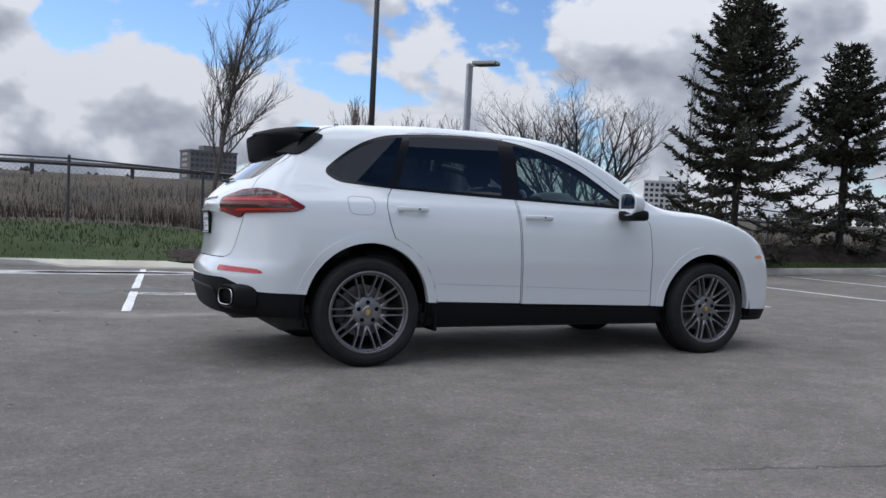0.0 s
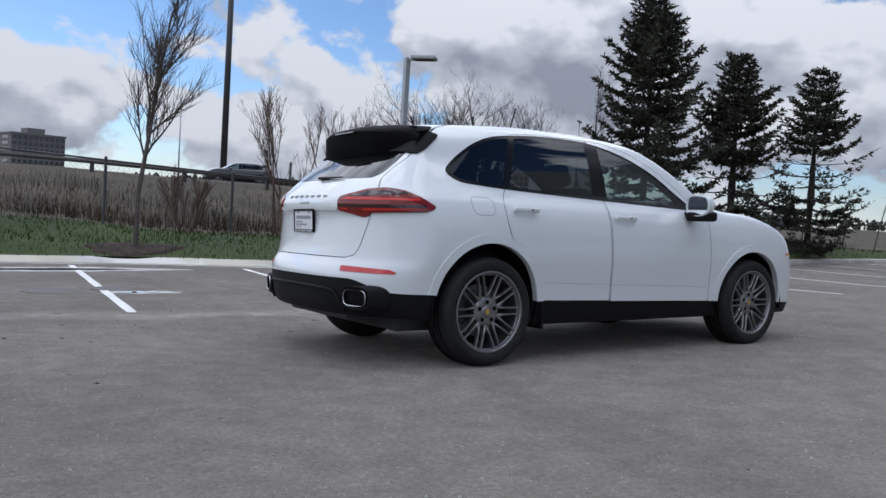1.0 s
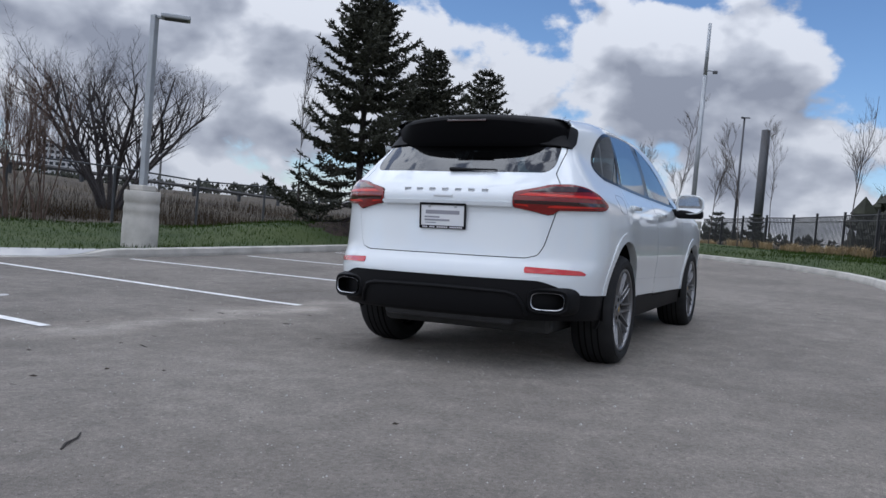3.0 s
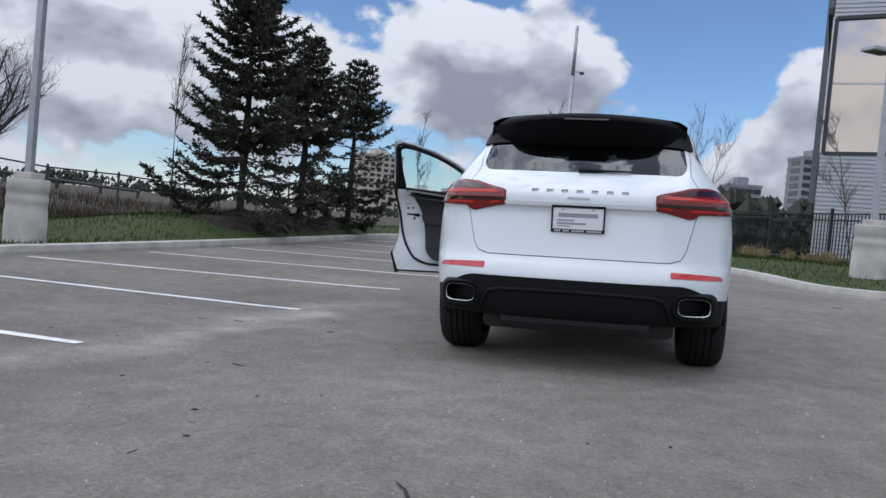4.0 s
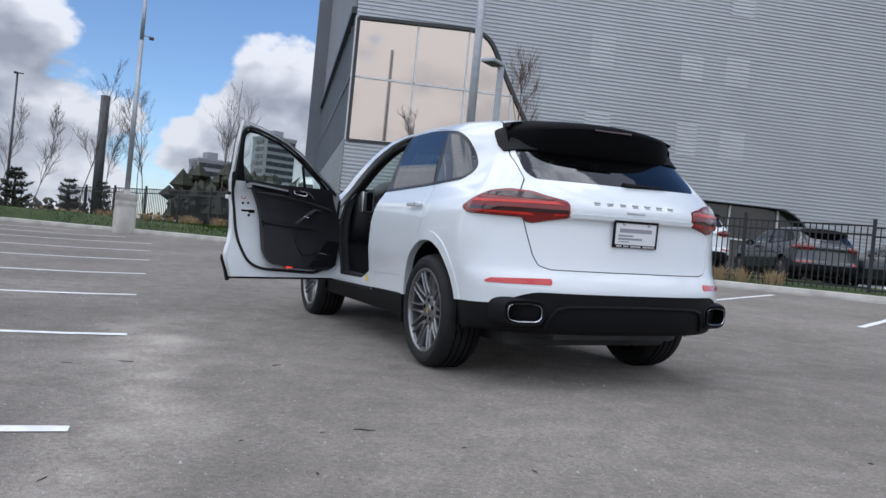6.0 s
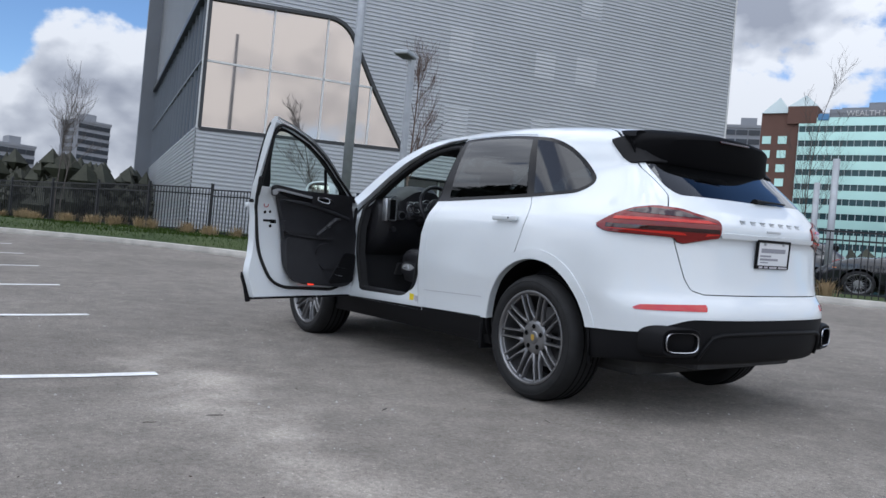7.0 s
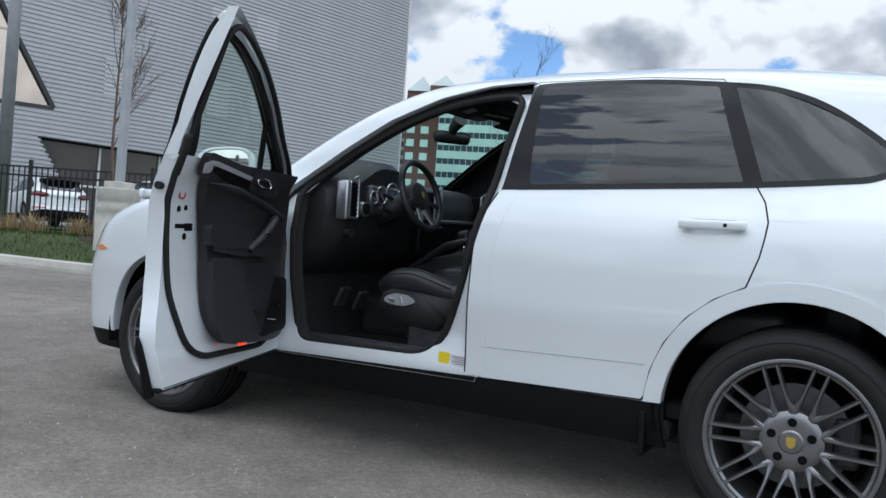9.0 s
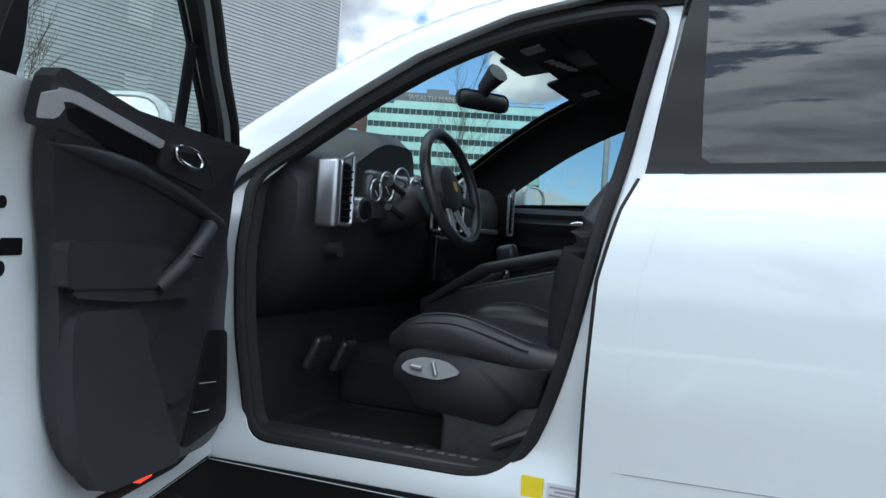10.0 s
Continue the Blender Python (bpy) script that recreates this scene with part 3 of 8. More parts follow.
def shell_normals(verts):
    """Outward normals of the shell, from its field."""
    v = np.asarray(verts, float)
    h = 0.004
    g = np.stack([shell_field(v + np.eye(3)[k] * h) - shell_field(v - np.eye(3)[k] * h) for k in range(3)], 1)
    return g / np.maximum(np.linalg.norm(g, axis=1, keepdims=True), 1e-9)


def shell_slab(verts, faces, out=0.0, thick=0.004):
    """A piece of the shell moved out and given thickness."""
    return slab(verts, faces, out, thick, shell_normals(verts))


def lining(verts, faces, out=0.0, thick=0.004):
    """A piece of the shell set straight inwards, for the door's lining."""
    return slab(verts, faces, out, thick, np.tile((0.0, 1.0, 0.0), (len(verts), 1)))


def shell_sheet(verts, faces, out=0.0):
    return np.asarray(verts, float) + shell_normals(verts) * out, list(faces)


def fair_pane(verts, faces, out):
    """A side pane as one even curve fitted to the shell."""
    v = np.asarray(verts, float)
    x, z = v[:, 0] - v[:, 0].mean(), v[:, 2] - v[:, 2].mean()
    terms = np.stack([np.ones_like(x), x, z, x * x, x * z, z * z], axis=1)
    fit = np.linalg.lstsq(terms, v[:, 1], rcond=None)[0]
    return np.stack([v[:, 0], terms @ fit + out, v[:, 2]], axis=1), list(faces)

# ---- car materials ----
M_LEATHER = mat("black_leather", (0.024, 0.024, 0.027), rough=0.36, bump=0.25, bump_scale=420.0, dist=0.0015, vary=0.2, scale=8)
M_DASH = mat("dash_plastic", (0.025, 0.025, 0.028), rough=0.5, bump=0.2, bump_scale=700.0, dist=0.001, vary=0.15, scale=9)
M_CARPET = mat("car_carpet", (0.028, 0.028, 0.030), rough=1.0, bump=0.8, bump_scale=500.0, dist=0.003)
M_HEADLINER = mat("headliner", (0.020, 0.020, 0.021), rough=0.95, bump=0.3, bump_scale=600.0, dist=0.001)
M_SATIN = mat("satin_aluminium", (0.50, 0.51, 0.53), rough=0.3, metal=0.9)
M_UNDER = mat("underbody_plastic", (0.055, 0.055, 0.054), rough=0.9, vary=0.3, scale=5)
M_STRIP = mat("brushed_strip", (0.52, 0.53, 0.55), rough=0.38, metal=0.35)
M_TAIL = mat("tail_lamp_red", (0.18, 0.009, 0.008), rough=0.15, coat=0.5)
M_TAIL_DARK = mat("tail_lamp_dark", (0.028, 0.004, 0.004), rough=0.1, coat=1.0)
M_TAIL_GLOW = mat("tail_lamp_bar", (0.55, 0.022, 0.012), rough=0.25, coat=0.4)
M_AMBER = mat("amber_lens", (0.75, 0.20, 0.02), rough=0.15, coat=1.0)
M_REDLENS = mat("red_lens", (0.50, 0.010, 0.012), rough=0.2, coat=1.0)
M_YELLOW = mat("yellow_sticker", (0.80, 0.62, 0.02), rough=0.5)
M_STICKER = mat("white_sticker", (0.62, 0.60, 0.64), rough=0.5)
M_SILLINK = mat("sill_script", (0.11, 0.11, 0.115), rough=0.4)
# grey of the print, and of the shade lines drawn on the white panels
M_INK_SHADE = mat("grey_ink", (0.28, 0.28, 0.31), rough=0.6)
M_PLATE = mat("plate_white", (0.72, 0.73, 0.74), rough=0.45)
M_GOLD = mat("crest_gold", (0.62, 0.42, 0.10), rough=0.35, metal=0.6)
M_MIRROR = mat("mirror_glass", (0.92, 0.94, 0.96), rough=0.02, metal=1.0)
M_DISC = mat("brake_disc", (0.16, 0.16, 0.165), rough=0.45, metal=0.8, vary=0.15, scale=30)
M_PANEL = mat("grey_switch_panel", (0.33, 0.335, 0.34), rough=0.42)
M_REDLAMP = mat("door_lamp", (1.0, 0.05, 0.02), rough=0.3, emit=0.7)
M_SPOILER = mat("spoiler_black", (0.003, 0.003, 0.0035), rough=0.6, spec=0.06)
M_CUP = mat("handle_cup", (0.55, 0.56, 0.57), rough=0.4)
M_CLEARBLUE = mat("dial_face", (0.05, 0.05, 0.055), rough=0.25, coat=0.5)

M_GLASS_SIDE = glass_mat("side_glass", (0.40, 0.48, 0.47), 0.02)

car = thing("car", "white sport utility car with its driver door wide open", "car", LOT)

# outlines in the side view (x, z)
DLO = rounded([(2.19, 1.152), (1.09, 1.188), (0.135, 1.224), (-0.20, 1.252), (-0.295, 1.318), (-0.160, 1.435), (-0.01, 1.537), (0.16, 1.598),
               (0.62, 1.645), (1.075, 1.638), (1.30, 1.597), (1.53, 1.530), (1.76, 1.423), (1.96, 1.290)],
              [0.02, 0.5, 0.3, 0.12, 0.08, 0.12, 0.16, 0.2, 0.3, 0.2, 0.2, 0.2, 0.2, 0.2], 5)
FRONT_DOOR = [(1.185, 0.405), (1.183, 0.478), (1.160, 0.958), (1.146, 1.186), (1.112, 1.655), (1.30, 1.640), (1.53, 1.584), (1.76, 1.482),
              (1.96, 1.352), (2.14, 1.225), (2.235, 1.150), (2.303, 1.035), (2.318, 0.814), (2.330, 0.475), (2.330, 0.400)]
REAR_DOOR = [(1.172, 0.425), (1.170, 0.478), (1.147, 0.958), (1.133, 1.186), (1.107, 1.650), (0.62, 1.655), (0.335, 1.632), (0.175, 1.226),
             (0.138, 1.17), (0.118, 1.10), (0.124, 1.04), (0.135, 0.98), (0.17, 0.877), (0.27, 0.828), (0.36, 0.755), (0.435, 0.656), (0.48, 0.552), (0.500, 0.44)]
APERTURE = rounded([(1.155, 1.592), (1.203, 1.24), (1.25, 0.95), (1.30, 0.70), (1.40, 0.475), (2.12, 0.462), (2.160, 0.80), (2.185, 1.158), (2.03, 1.272),
                    (1.90, 1.362), (1.70, 1.482), (1.48, 1.560), (1.28, 1.592)],
                   [0.06, 0.2, 0.2, 0.2, 0.16, 0.08, 0.3, 0.05, 0.15, 0.15, 0.15, 0.15, 0.1], 6)
TAILGATE = [(0.0, 0.722), (0.55, 0.722), (0.615, 0.742), (0.645, 0.80), (0.70, 1.02), (0.708, 1.17), (0.655, 1.25), (0.655, 1.40), (0.60, 1.60),
            (0.55, 1.66), (0.0, 1.72), (-0.2, 1.72), (-0.2, 0.722)]
REAR_GLASS = rounded([(-0.9, 1.236), (0.60, 1.252), (0.635, 1.30), (0.62, 1.43), (0.56, 1.60), (-0.9, 1.63)], 0.03, 3)
TAIL_LAMP = rounded([(-0.440, 1.064), (-0.55, 1.128), (-0.633, 1.166), (-0.72, 1.182), (-0.80, 1.172), (-0.88, 1.135), (-0.98, 1.07), (-0.98, 1.035),
                     (-0.905, 1.028), (-0.83, 0.986), (-0.812, 0.992), (-0.806, 1.020), (-0.52, 1.032)], 0.012, 3)
in_dlo, in_fdoor, in_rdoor, in_hole = inside(DLO), inside(FRONT_DOOR), inside(REAR_DOOR), inside(APERTURE)
in_gate, in_rglass, in_lamp = inside(TAILGATE), inside(REAR_GLASS), inside(TAIL_LAMP)
LOWER = curve((-1.1, -0.93, -0.86, -0.78, -0.43, 0.49, 1.187, 2.45, 3.3, 3.9), (0.592, 0.590, 0.56, 0.513, 0.495, 0.437, 0.424, 0.398, 0.37, 0.35))
ARCHES = ((0.0, 0.405, 0.437), (2.885, 0.385, 0.432))


def side_of(fn):
    """An outline drawn in the side view, good for the flanks alone."""
    return lambda p: np.minimum(fn(p[:, 0], p[:, 2]), np.abs(p[:, 1]) - 0.35)


def tail_of(fn):
    """An outline drawn in the view from behind, good for the tail alone."""
    return lambda p: np.minimum(fn(np.abs(p[:, 1]), p[:, 2]), -0.10 - p[:, 0])


def arch_of(grow=0.0):
    return lambda p: np.maximum(*(r + grow - np.hypot(p[:, 0] - x, p[:, 2] - z) for x, z, r in ARCHES))


def screen_of(p):
    edge = A_PLAN(p[:, 0]) + B_SIDE(p[:, 2]) - 0.075 - np.abs(p[:, 1])
    return np.minimum(np.minimum(edge, p[:, 0] - 1.60), np.minimum(2.40 + 0.10 * (1 - p[:, 1] ** 2) - p[:, 0], p[:, 2] - 1.16))


def lamp_of(p):
    return np.minimum(np.minimum(in_lamp(p[:, 0], p[:, 2]), np.abs(p[:, 1]) - 0.452), -0.2 - p[:, 0])


def outside(fn, gap=0.0):
    return lambda p: -fn(p) - gap


def within(fn, inset=0.0):
    return lambda p: fn(p) - inset


def skin(*tests, base=None):
    v, f = (SHELL_V, SHELL_F) if base is None else base
    for t in tests:
        v, f = clip(v, f, t)
    return v, f


def flip(vf, s):
    """The piece for the car's left (1) or right (-1) side."""
    v, f = np.asarray(vf[0], float), vf[1]
    return (v, f) if s > 0 else (v * np.array((1, -1, 1)), [q[::-1] for q in f])


def both(vf):
    """A skin and its mirror image, joined along the middle."""
    v, f = merge(flip(vf, 1), flip(vf, -1))
    ids, out, remap = {}, [], []
    for p in v:
        key = tuple(np.round(np.asarray(p) * 4000).astype(int)) if abs(p[1]) < 0.001 else len(remap) + 0.5
        if key not in ids:
            ids[key] = len(out)
            out.append(p)
        remap.append(ids[key])
    faces = []
    for q in f:
        q = [remap[i] for i in q]
        q = [a for i, a in enumerate(q) if a != q[i - 1]]
        if len(q) > 2:
            faces.append(tuple(q))
    return np.array(out), faces


def weld(ob, d=0.0008):
    bm = bmesh.new()
    bm.from_mesh(ob.data)
    bmesh.ops.remove_doubles(bm, verts=bm.verts, dist=d)
    bm.to_mesh(ob.data)
    bm.free()
    ob.data.shade_smooth()
    ob.data.set_sharp_from_angle(angle=radians(38))
    return ob


def flank(x, z):
    """Half the width of the shell at a place of the side view."""
    lo, hi = 0.2, 1.2
    for _ in range(30):
        m = (lo + hi) / 2
        if shell_field(np.array([[x, m, z]]))[0] > 0:
            hi = m
        else:
            lo = m
    return lo


def crease_path(x0, x1):
    """A thin grey line low on the doors, painted shade of the pressed crease."""
    xs = np.linspace(x0, x1, 14)
    return sweep([(x, flank(x, 0.558 - 0.028 * (x - 0.9)) + 0.0002, 0.558 - 0.028 * (x - 0.9)) for x in xs], 0.0012, 6)


is_dlo, is_fdoor, is_rdoor = side_of(in_dlo), side_of(in_fdoor), side_of(in_rdoor)
is_gate, is_rglass = tail_of(in_gate), tail_of(in_rglass)
above = lambda p: p[:, 2] - LOWER(p[:, 0])
GAP = 0.0028

# body in white, without doors, tailgate, glass and lamps
closed = skin(above, outside(arch_of()), outside(screen_of, 0.001), outside(is_gate, GAP), outside(lamp_of, GAP), outside(is_dlo, -0.001),
              outside(is_rdoor, GAP), outside(is_fdoor, GAP))
weld(put("body", *shell_slab(*both(closed), 0, 0.010), M_PAINT, car, "glossy white painted body shell"))
for s in (1, -1):
    fuel = inside(rounded([(-0.165, 1.155), (0.030, 1.150), (0.028, 1.030), (-0.145, 1.030)], 0.05, 5))
    if s < 0:
        ring = rounded([(-0.165, 1.155), (0.030, 1.150), (0.028, 1.030), (-0.145, 1.030)], 0.05, 5)
        # grey line painted for the shade of the flap's gap
        put("fuel_flap_gap", *flip(sweep([(a, flank(a, b) + 0.0002, b) for a, b in ring], 0.0016, 6, True, up=(0, 1, 0)), s), M_INK_SHADE, car)
    # panels of this side
    rd = skin(within(is_rdoor, GAP), outside(is_dlo, -0.001), above)
    rear_door = weld(put("rear_door", *flip(shell_slab(*rd, 0, 0.012), s), M_PAINT, car))
    put("crease_line", *flip(crease_path(0.50, 1.16), s), M_INK_SHADE, rear_door)
    # dark bars laid in the door gaps stand in for their shade
    for outline in (REAR_DOOR, FRONT_DOOR) if s < 0 else (REAR_DOOR,):
        line = []
        for (xa, za), (xb, zb) in zip(outline, outline[1:] + outline[:1]):
            k = max(1, int(math.hypot(xb - xa, zb - za) / 0.04))
            line += [(xa + (xb - xa) * i / k, za + (zb - za) * i / k) for i in range(k)]
        top = [i for i, q in enumerate(line) if q[1] > 1.16]
        line = line[top[-1] + 1:] + line[:top[0]]
        put("door_gap", *flip(sweep([(a, flank(a, b) - 0.003, b) for a, b in line], 0.0028, 6, up=(0, 1, 0)), s), M_LINER, car)
    # window surround, then the panes
    surround = skin(within(is_dlo, -0.004),
                    (lambda p: 1.146 - 0.057 * (p[:, 2] - 1.186) / 0.454 - p[:, 0]) if s > 0 else (lambda p: np.ones(len(p))))
    bounds = [("quarter_glass", lambda p: (0.150 + 0.37 * (p[:, 2] - 1.225)) - p[:, 0]),
              ("rear_door_glass", lambda p: np.minimum(p[:, 0] - (0.215 + 0.36 * (p[:, 2] - 1.225)), 1.032 + 0.06 * (p[:, 2] - 1.2) - p[:, 0]))]
    if s < 0:
        bounds.append(("front_door_glass", lambda p: np.minimum(p[:, 0] - 1.185, 2.06 - p[:, 0])))
    for name, test in bounds:
        surround = clip(*surround, lambda p, test=test: -np.minimum(is_dlo(p) - 0.018, test(p)))
    put("window_surround", *flip(shell_slab(*surround, 0.0022, 0.009), s), M_GLOSSBLACK, car)
    for name, test in bounds:
        pane = skin(within(is_dlo, 0.017), test)
        put(name, *flip(fair_pane(*pane, 0.0030), s), M_GLASS_TINT if name != "front_door_glass" else M_GLASS_SIDE, car,
            "dark tinted privacy glass" if name != "front_door_glass" else "clear side window").visible_shadow = False
    # arch trims and black lower cladding
    for x, z, r in ARCHES:
        ring = skin(lambda p: p[:, 2] - LOWER(p[:, 0]), lambda p: r + 0.062 - np.hypot(p[:, 0] - x, p[:, 2] - z),
                    lambda p: np.hypot(p[:, 0] - x, p[:, 2] - z) - r - 0.002, lambda p: np.abs(p[:, 1]) - 0.5)
        v, f = shell_slab(*ring, 0.006, 0.055)
        put("wheel_arch_trim", *flip((v, f), s), M_PAINT, car)
        v, f = lathe([(r + 0.03, 0.93), (r + 0.012, 0.90), (r + 0.004, 0.60), (0.05, 0.58)], 40)
        v = [(a + x, b, c + z) for a, b, c in v]
        f = [q for q in f if min(v[i][2] for i in q) > 0.27]
        put("wheel_well", *flip((v, f), s), M_LINER, car)
cladding = skin(outside(above, 0.001), outside(arch_of(0.004)), lambda p: p[:, 2] - 0.27 - 0.07 * (p[:, 0] < -0.45))
weld(put("lower_cladding", *shell_slab(*both(cladding), -0.004, 0.02), M_TRIM, car, "matt black plastic lower cladding"))
tail_white = skin(within(is_gate, GAP), outside(is_rglass, -0.001), outside(lamp_of, 0.002))
tailgate = weld(put("tailgate", *shell_slab(*both(tail_white), 0, 0.012), M_PAINT, car, "white tailgate with a flush rear window"))
rg = skin(is_rglass)
put("rear_window", *shell_sheet(*both(rg), 0.001), M_GLASS_TINT, tailgate, "dark tinted rear window").visible_shadow = False
ws = skin(screen_of)
put("windscreen", *shell_sheet(*both(ws), -0.002), M_GLASS, car, "clear windscreen").visible_shadow = False
border = skin(lambda p: screen_of(p) + 0.015, lambda p: 0.045 - screen_of(p))
put("screen_border", *shell_slab(*both(border), -0.011, 0.006), M_LINER, car, "black border of the windscreen")
inner_hole = lambda p: np.maximum(np.maximum(is_dlo(p) - 0.022, screen_of(p) - 0.075), np.maximum(is_rglass(p) - 0.01, arch_of(0.0)(p)))
liner_r = skin(lambda p: p[:, 2] - 0.30, outside(inner_hole))
liner_l = skin(lambda p: p[:, 2] - 0.30, outside(inner_hole), outside(is_fdoor, -0.004))
put("inner_liner", *flip(shell_slab(*liner_r, -0.045, 0.004), -1), M_HEADLINER, car)
put("inner_liner", *flip(shell_slab(*liner_l, -0.045, 0.004), 1), M_HEADLINER, car)


def ring_wall(outline, d0, d1, material, name, parent, closed=True):
    """A wall along an outline on the car's left flank, from depth d0 to depth d1 below the skin."""
    vs, fs = [], []
    k = len(outline)
    for x, z in outline:
        y = flank(x, z)
        vs += [(x, y - d0, z), (x, y - d1, z)]
    for i in range(k if closed else k - 1):
        j = (i + 1) % k
        fs.append((2 * i, 2 * i + 1, 2 * j + 1, 2 * j))
    return put(name, vs, fs, material, parent)


def flange_depth(z):
    """How far the door frame lies below the skin: shallow along the sill."""
    return 0.010 + 0.045 * smooth(0.42, 0.60, np.asarray(z))


# the open doorway: a recessed white flange, a black seal and the jamb
flange = skin(within(is_fdoor, -0.002), lambda p: -side_of(in_hole)(p) - 0.034 * smooth(1.18, 1.34, p[:, 2]) * smooth(1.18, 1.26, p[:, 0]))
lip_x = lambda z: np.interp(z, (0.40, 0.60, 0.95, 1.10, 1.19), (1.227, 1.224, 1.212, 1.180, 1.146))
lip = skin(lambda p: p[:, 0] - lip_x(p[:, 2]) + 0.085, lambda p: lip_x(p[:, 2]) - p[:, 0], lambda p: 1.185 - p[:, 2], lambda p: p[:, 2] - 0.43)
put("rear_door_lip", *shell_slab(*lip, 0.0012, 0.014), M_PAINT, car)
lip_pts = [(float(lip_x(z)) + 0.004, flank(float(lip_x(z)), z) - 0.008, z) for z in np.linspace(0.44, 1.17, 24)]
put("rear_door_seal", *sweep(lip_pts, 0.0065, 8), M_RUBBER, car)
weld(put("door_flange", *shell_slab(*flange, -flange_depth(flange[0][:, 2]), 0.004), M_PAINT, car, "white door frame"))
ring_wall(FRONT_DOOR, 0.0, 0.057, M_PAINT, "door_jamb", car)
ring_wall(APERTURE, 0.050, 0.12, M_HEADLINER, "aperture_lining", car)
seal = [(x, flank(x, z) - 0.052, z) for x, z in APERTURE]
put("door_seal", *sweep(seal, 0.016, 8, True, up=(0, 1, 0)), M_RUBBER, car, "black rubber door seal")
ys = flank(1.3, 0.475) - float(flange_depth(0.475)) + 0.001
bm = bmesh.new()
box(bm, 1.312, ys, 0.452, 1.362, ys + 0.003, 0.505)
part("yellow_sticker", bm, M_YELLOW, car, "yellow warning sticker")
bm = bmesh.new()
box(bm, 1.225, ys, 0.446, 1.303, ys + 0.003, 0.498)
label_card = part("tyre_label", bm, M_STICKER, car, "pale label with grey print")
for k in range(5):
    bm = bmesh.new()
    box(bm, 1.232, ys + 0.003, 0.452 + 0.009 * k, 1.297 - 0.012 * (k % 2), ys + 0.0036, 0.456 + 0.009 * k)
    part("print_bar", bm, M_INK_SHADE, label_card)
# ---- roof spoiler, lamps, bumper fittings ----
M_BADGE = mat("badge_silver", (0.55, 0.565, 0.58), rough=0.35, metal=0.25)
M_DARKCHROME = mat("smoked_chrome", (0.40, 0.41, 0.43), rough=0.25, metal=1.0)
M_FIN = mat("fin_plastic", (0.008, 0.008, 0.009), rough=0.55, spec=0.15)


def spoiler():
    vs, fs = [], []
    prof = ((-0.27, 1.678), (-0.40, 1.672), (-0.52, 1.656), (-0.632, 1.625), (-0.648, 1.606), (-0.645, 1.572), (-0.622, 1.462), (-0.600, 1.422),
            (-0.565, 1.405), (-0.495, 1.44), (-0.38, 1.55))
    k = len(prof)
    ys = [-0.635, -0.615] + [0.58 * i / 12 for i in range(-12, 13)] + [0.615, 0.635]
    for y in ys:
        u = abs(y) / 0.6
        e = max(0.0, (abs(y) - 0.56) / 0.075)
        for i, (x, z) in enumerate(prof):
            back = (0.07 * u ** 2 + 0.14 * u ** 6) * (1 if z > 1.5 else 0.74)
            xx = x + back * (x < -0.41) * min(1, (-0.33 - x) / 0.25)
            zz = z - 0.045 * u ** 2 * (z > 1.5) - 0.012 * u ** 2 * (1 - u * u) * (z < 1.5) * 2
            cx, cz = -0.48, 1.51
            vs.append((cx + (xx - cx) * (1 - 0.55 * e * e), y, cz + (zz - cz) * (1 - 0.30 * e * e)))
    for i in range(len(ys) - 1):
        for j in range(k):
            j2 = (j + 1) % k
            fs.append((i * k + j, i * k + j2, (i + 1) * k + j2, (i + 1) * k + j))
    fs += [tuple(range(k))[::-1], tuple((len(ys) - 1) * k + j for j in range(k))]
    return vs, fs


put("roof_spoiler", *spoiler(), M_SPOILER, tailgate, "black roof spoiler")
bm = bmesh.new()
box(bm, -0.660, -0.14, 1.592, -0.648, 0.14, 1.604, 0.003)
part("brake_light", bm, M_TAIL_DARK, tailgate)
in_fin = inside(rounded([(-0.262, 1.568), (-0.385, 1.462), (-0.455, 1.425), (-0.60, 1.45), (-0.62, 1.60), (-0.42, 1.625)], 0.012, 2))
fin = skin(lambda p: np.minimum(in_fin(p[:, 0], p[:, 2]), np.abs(p[:, 1]) - 0.48))
for s in (1, -1):
    put("spoiler_fin", *flip(shell_slab(*fin, 0.012, 0.03), s), M_FIN, tailgate, "dark grey side fin")

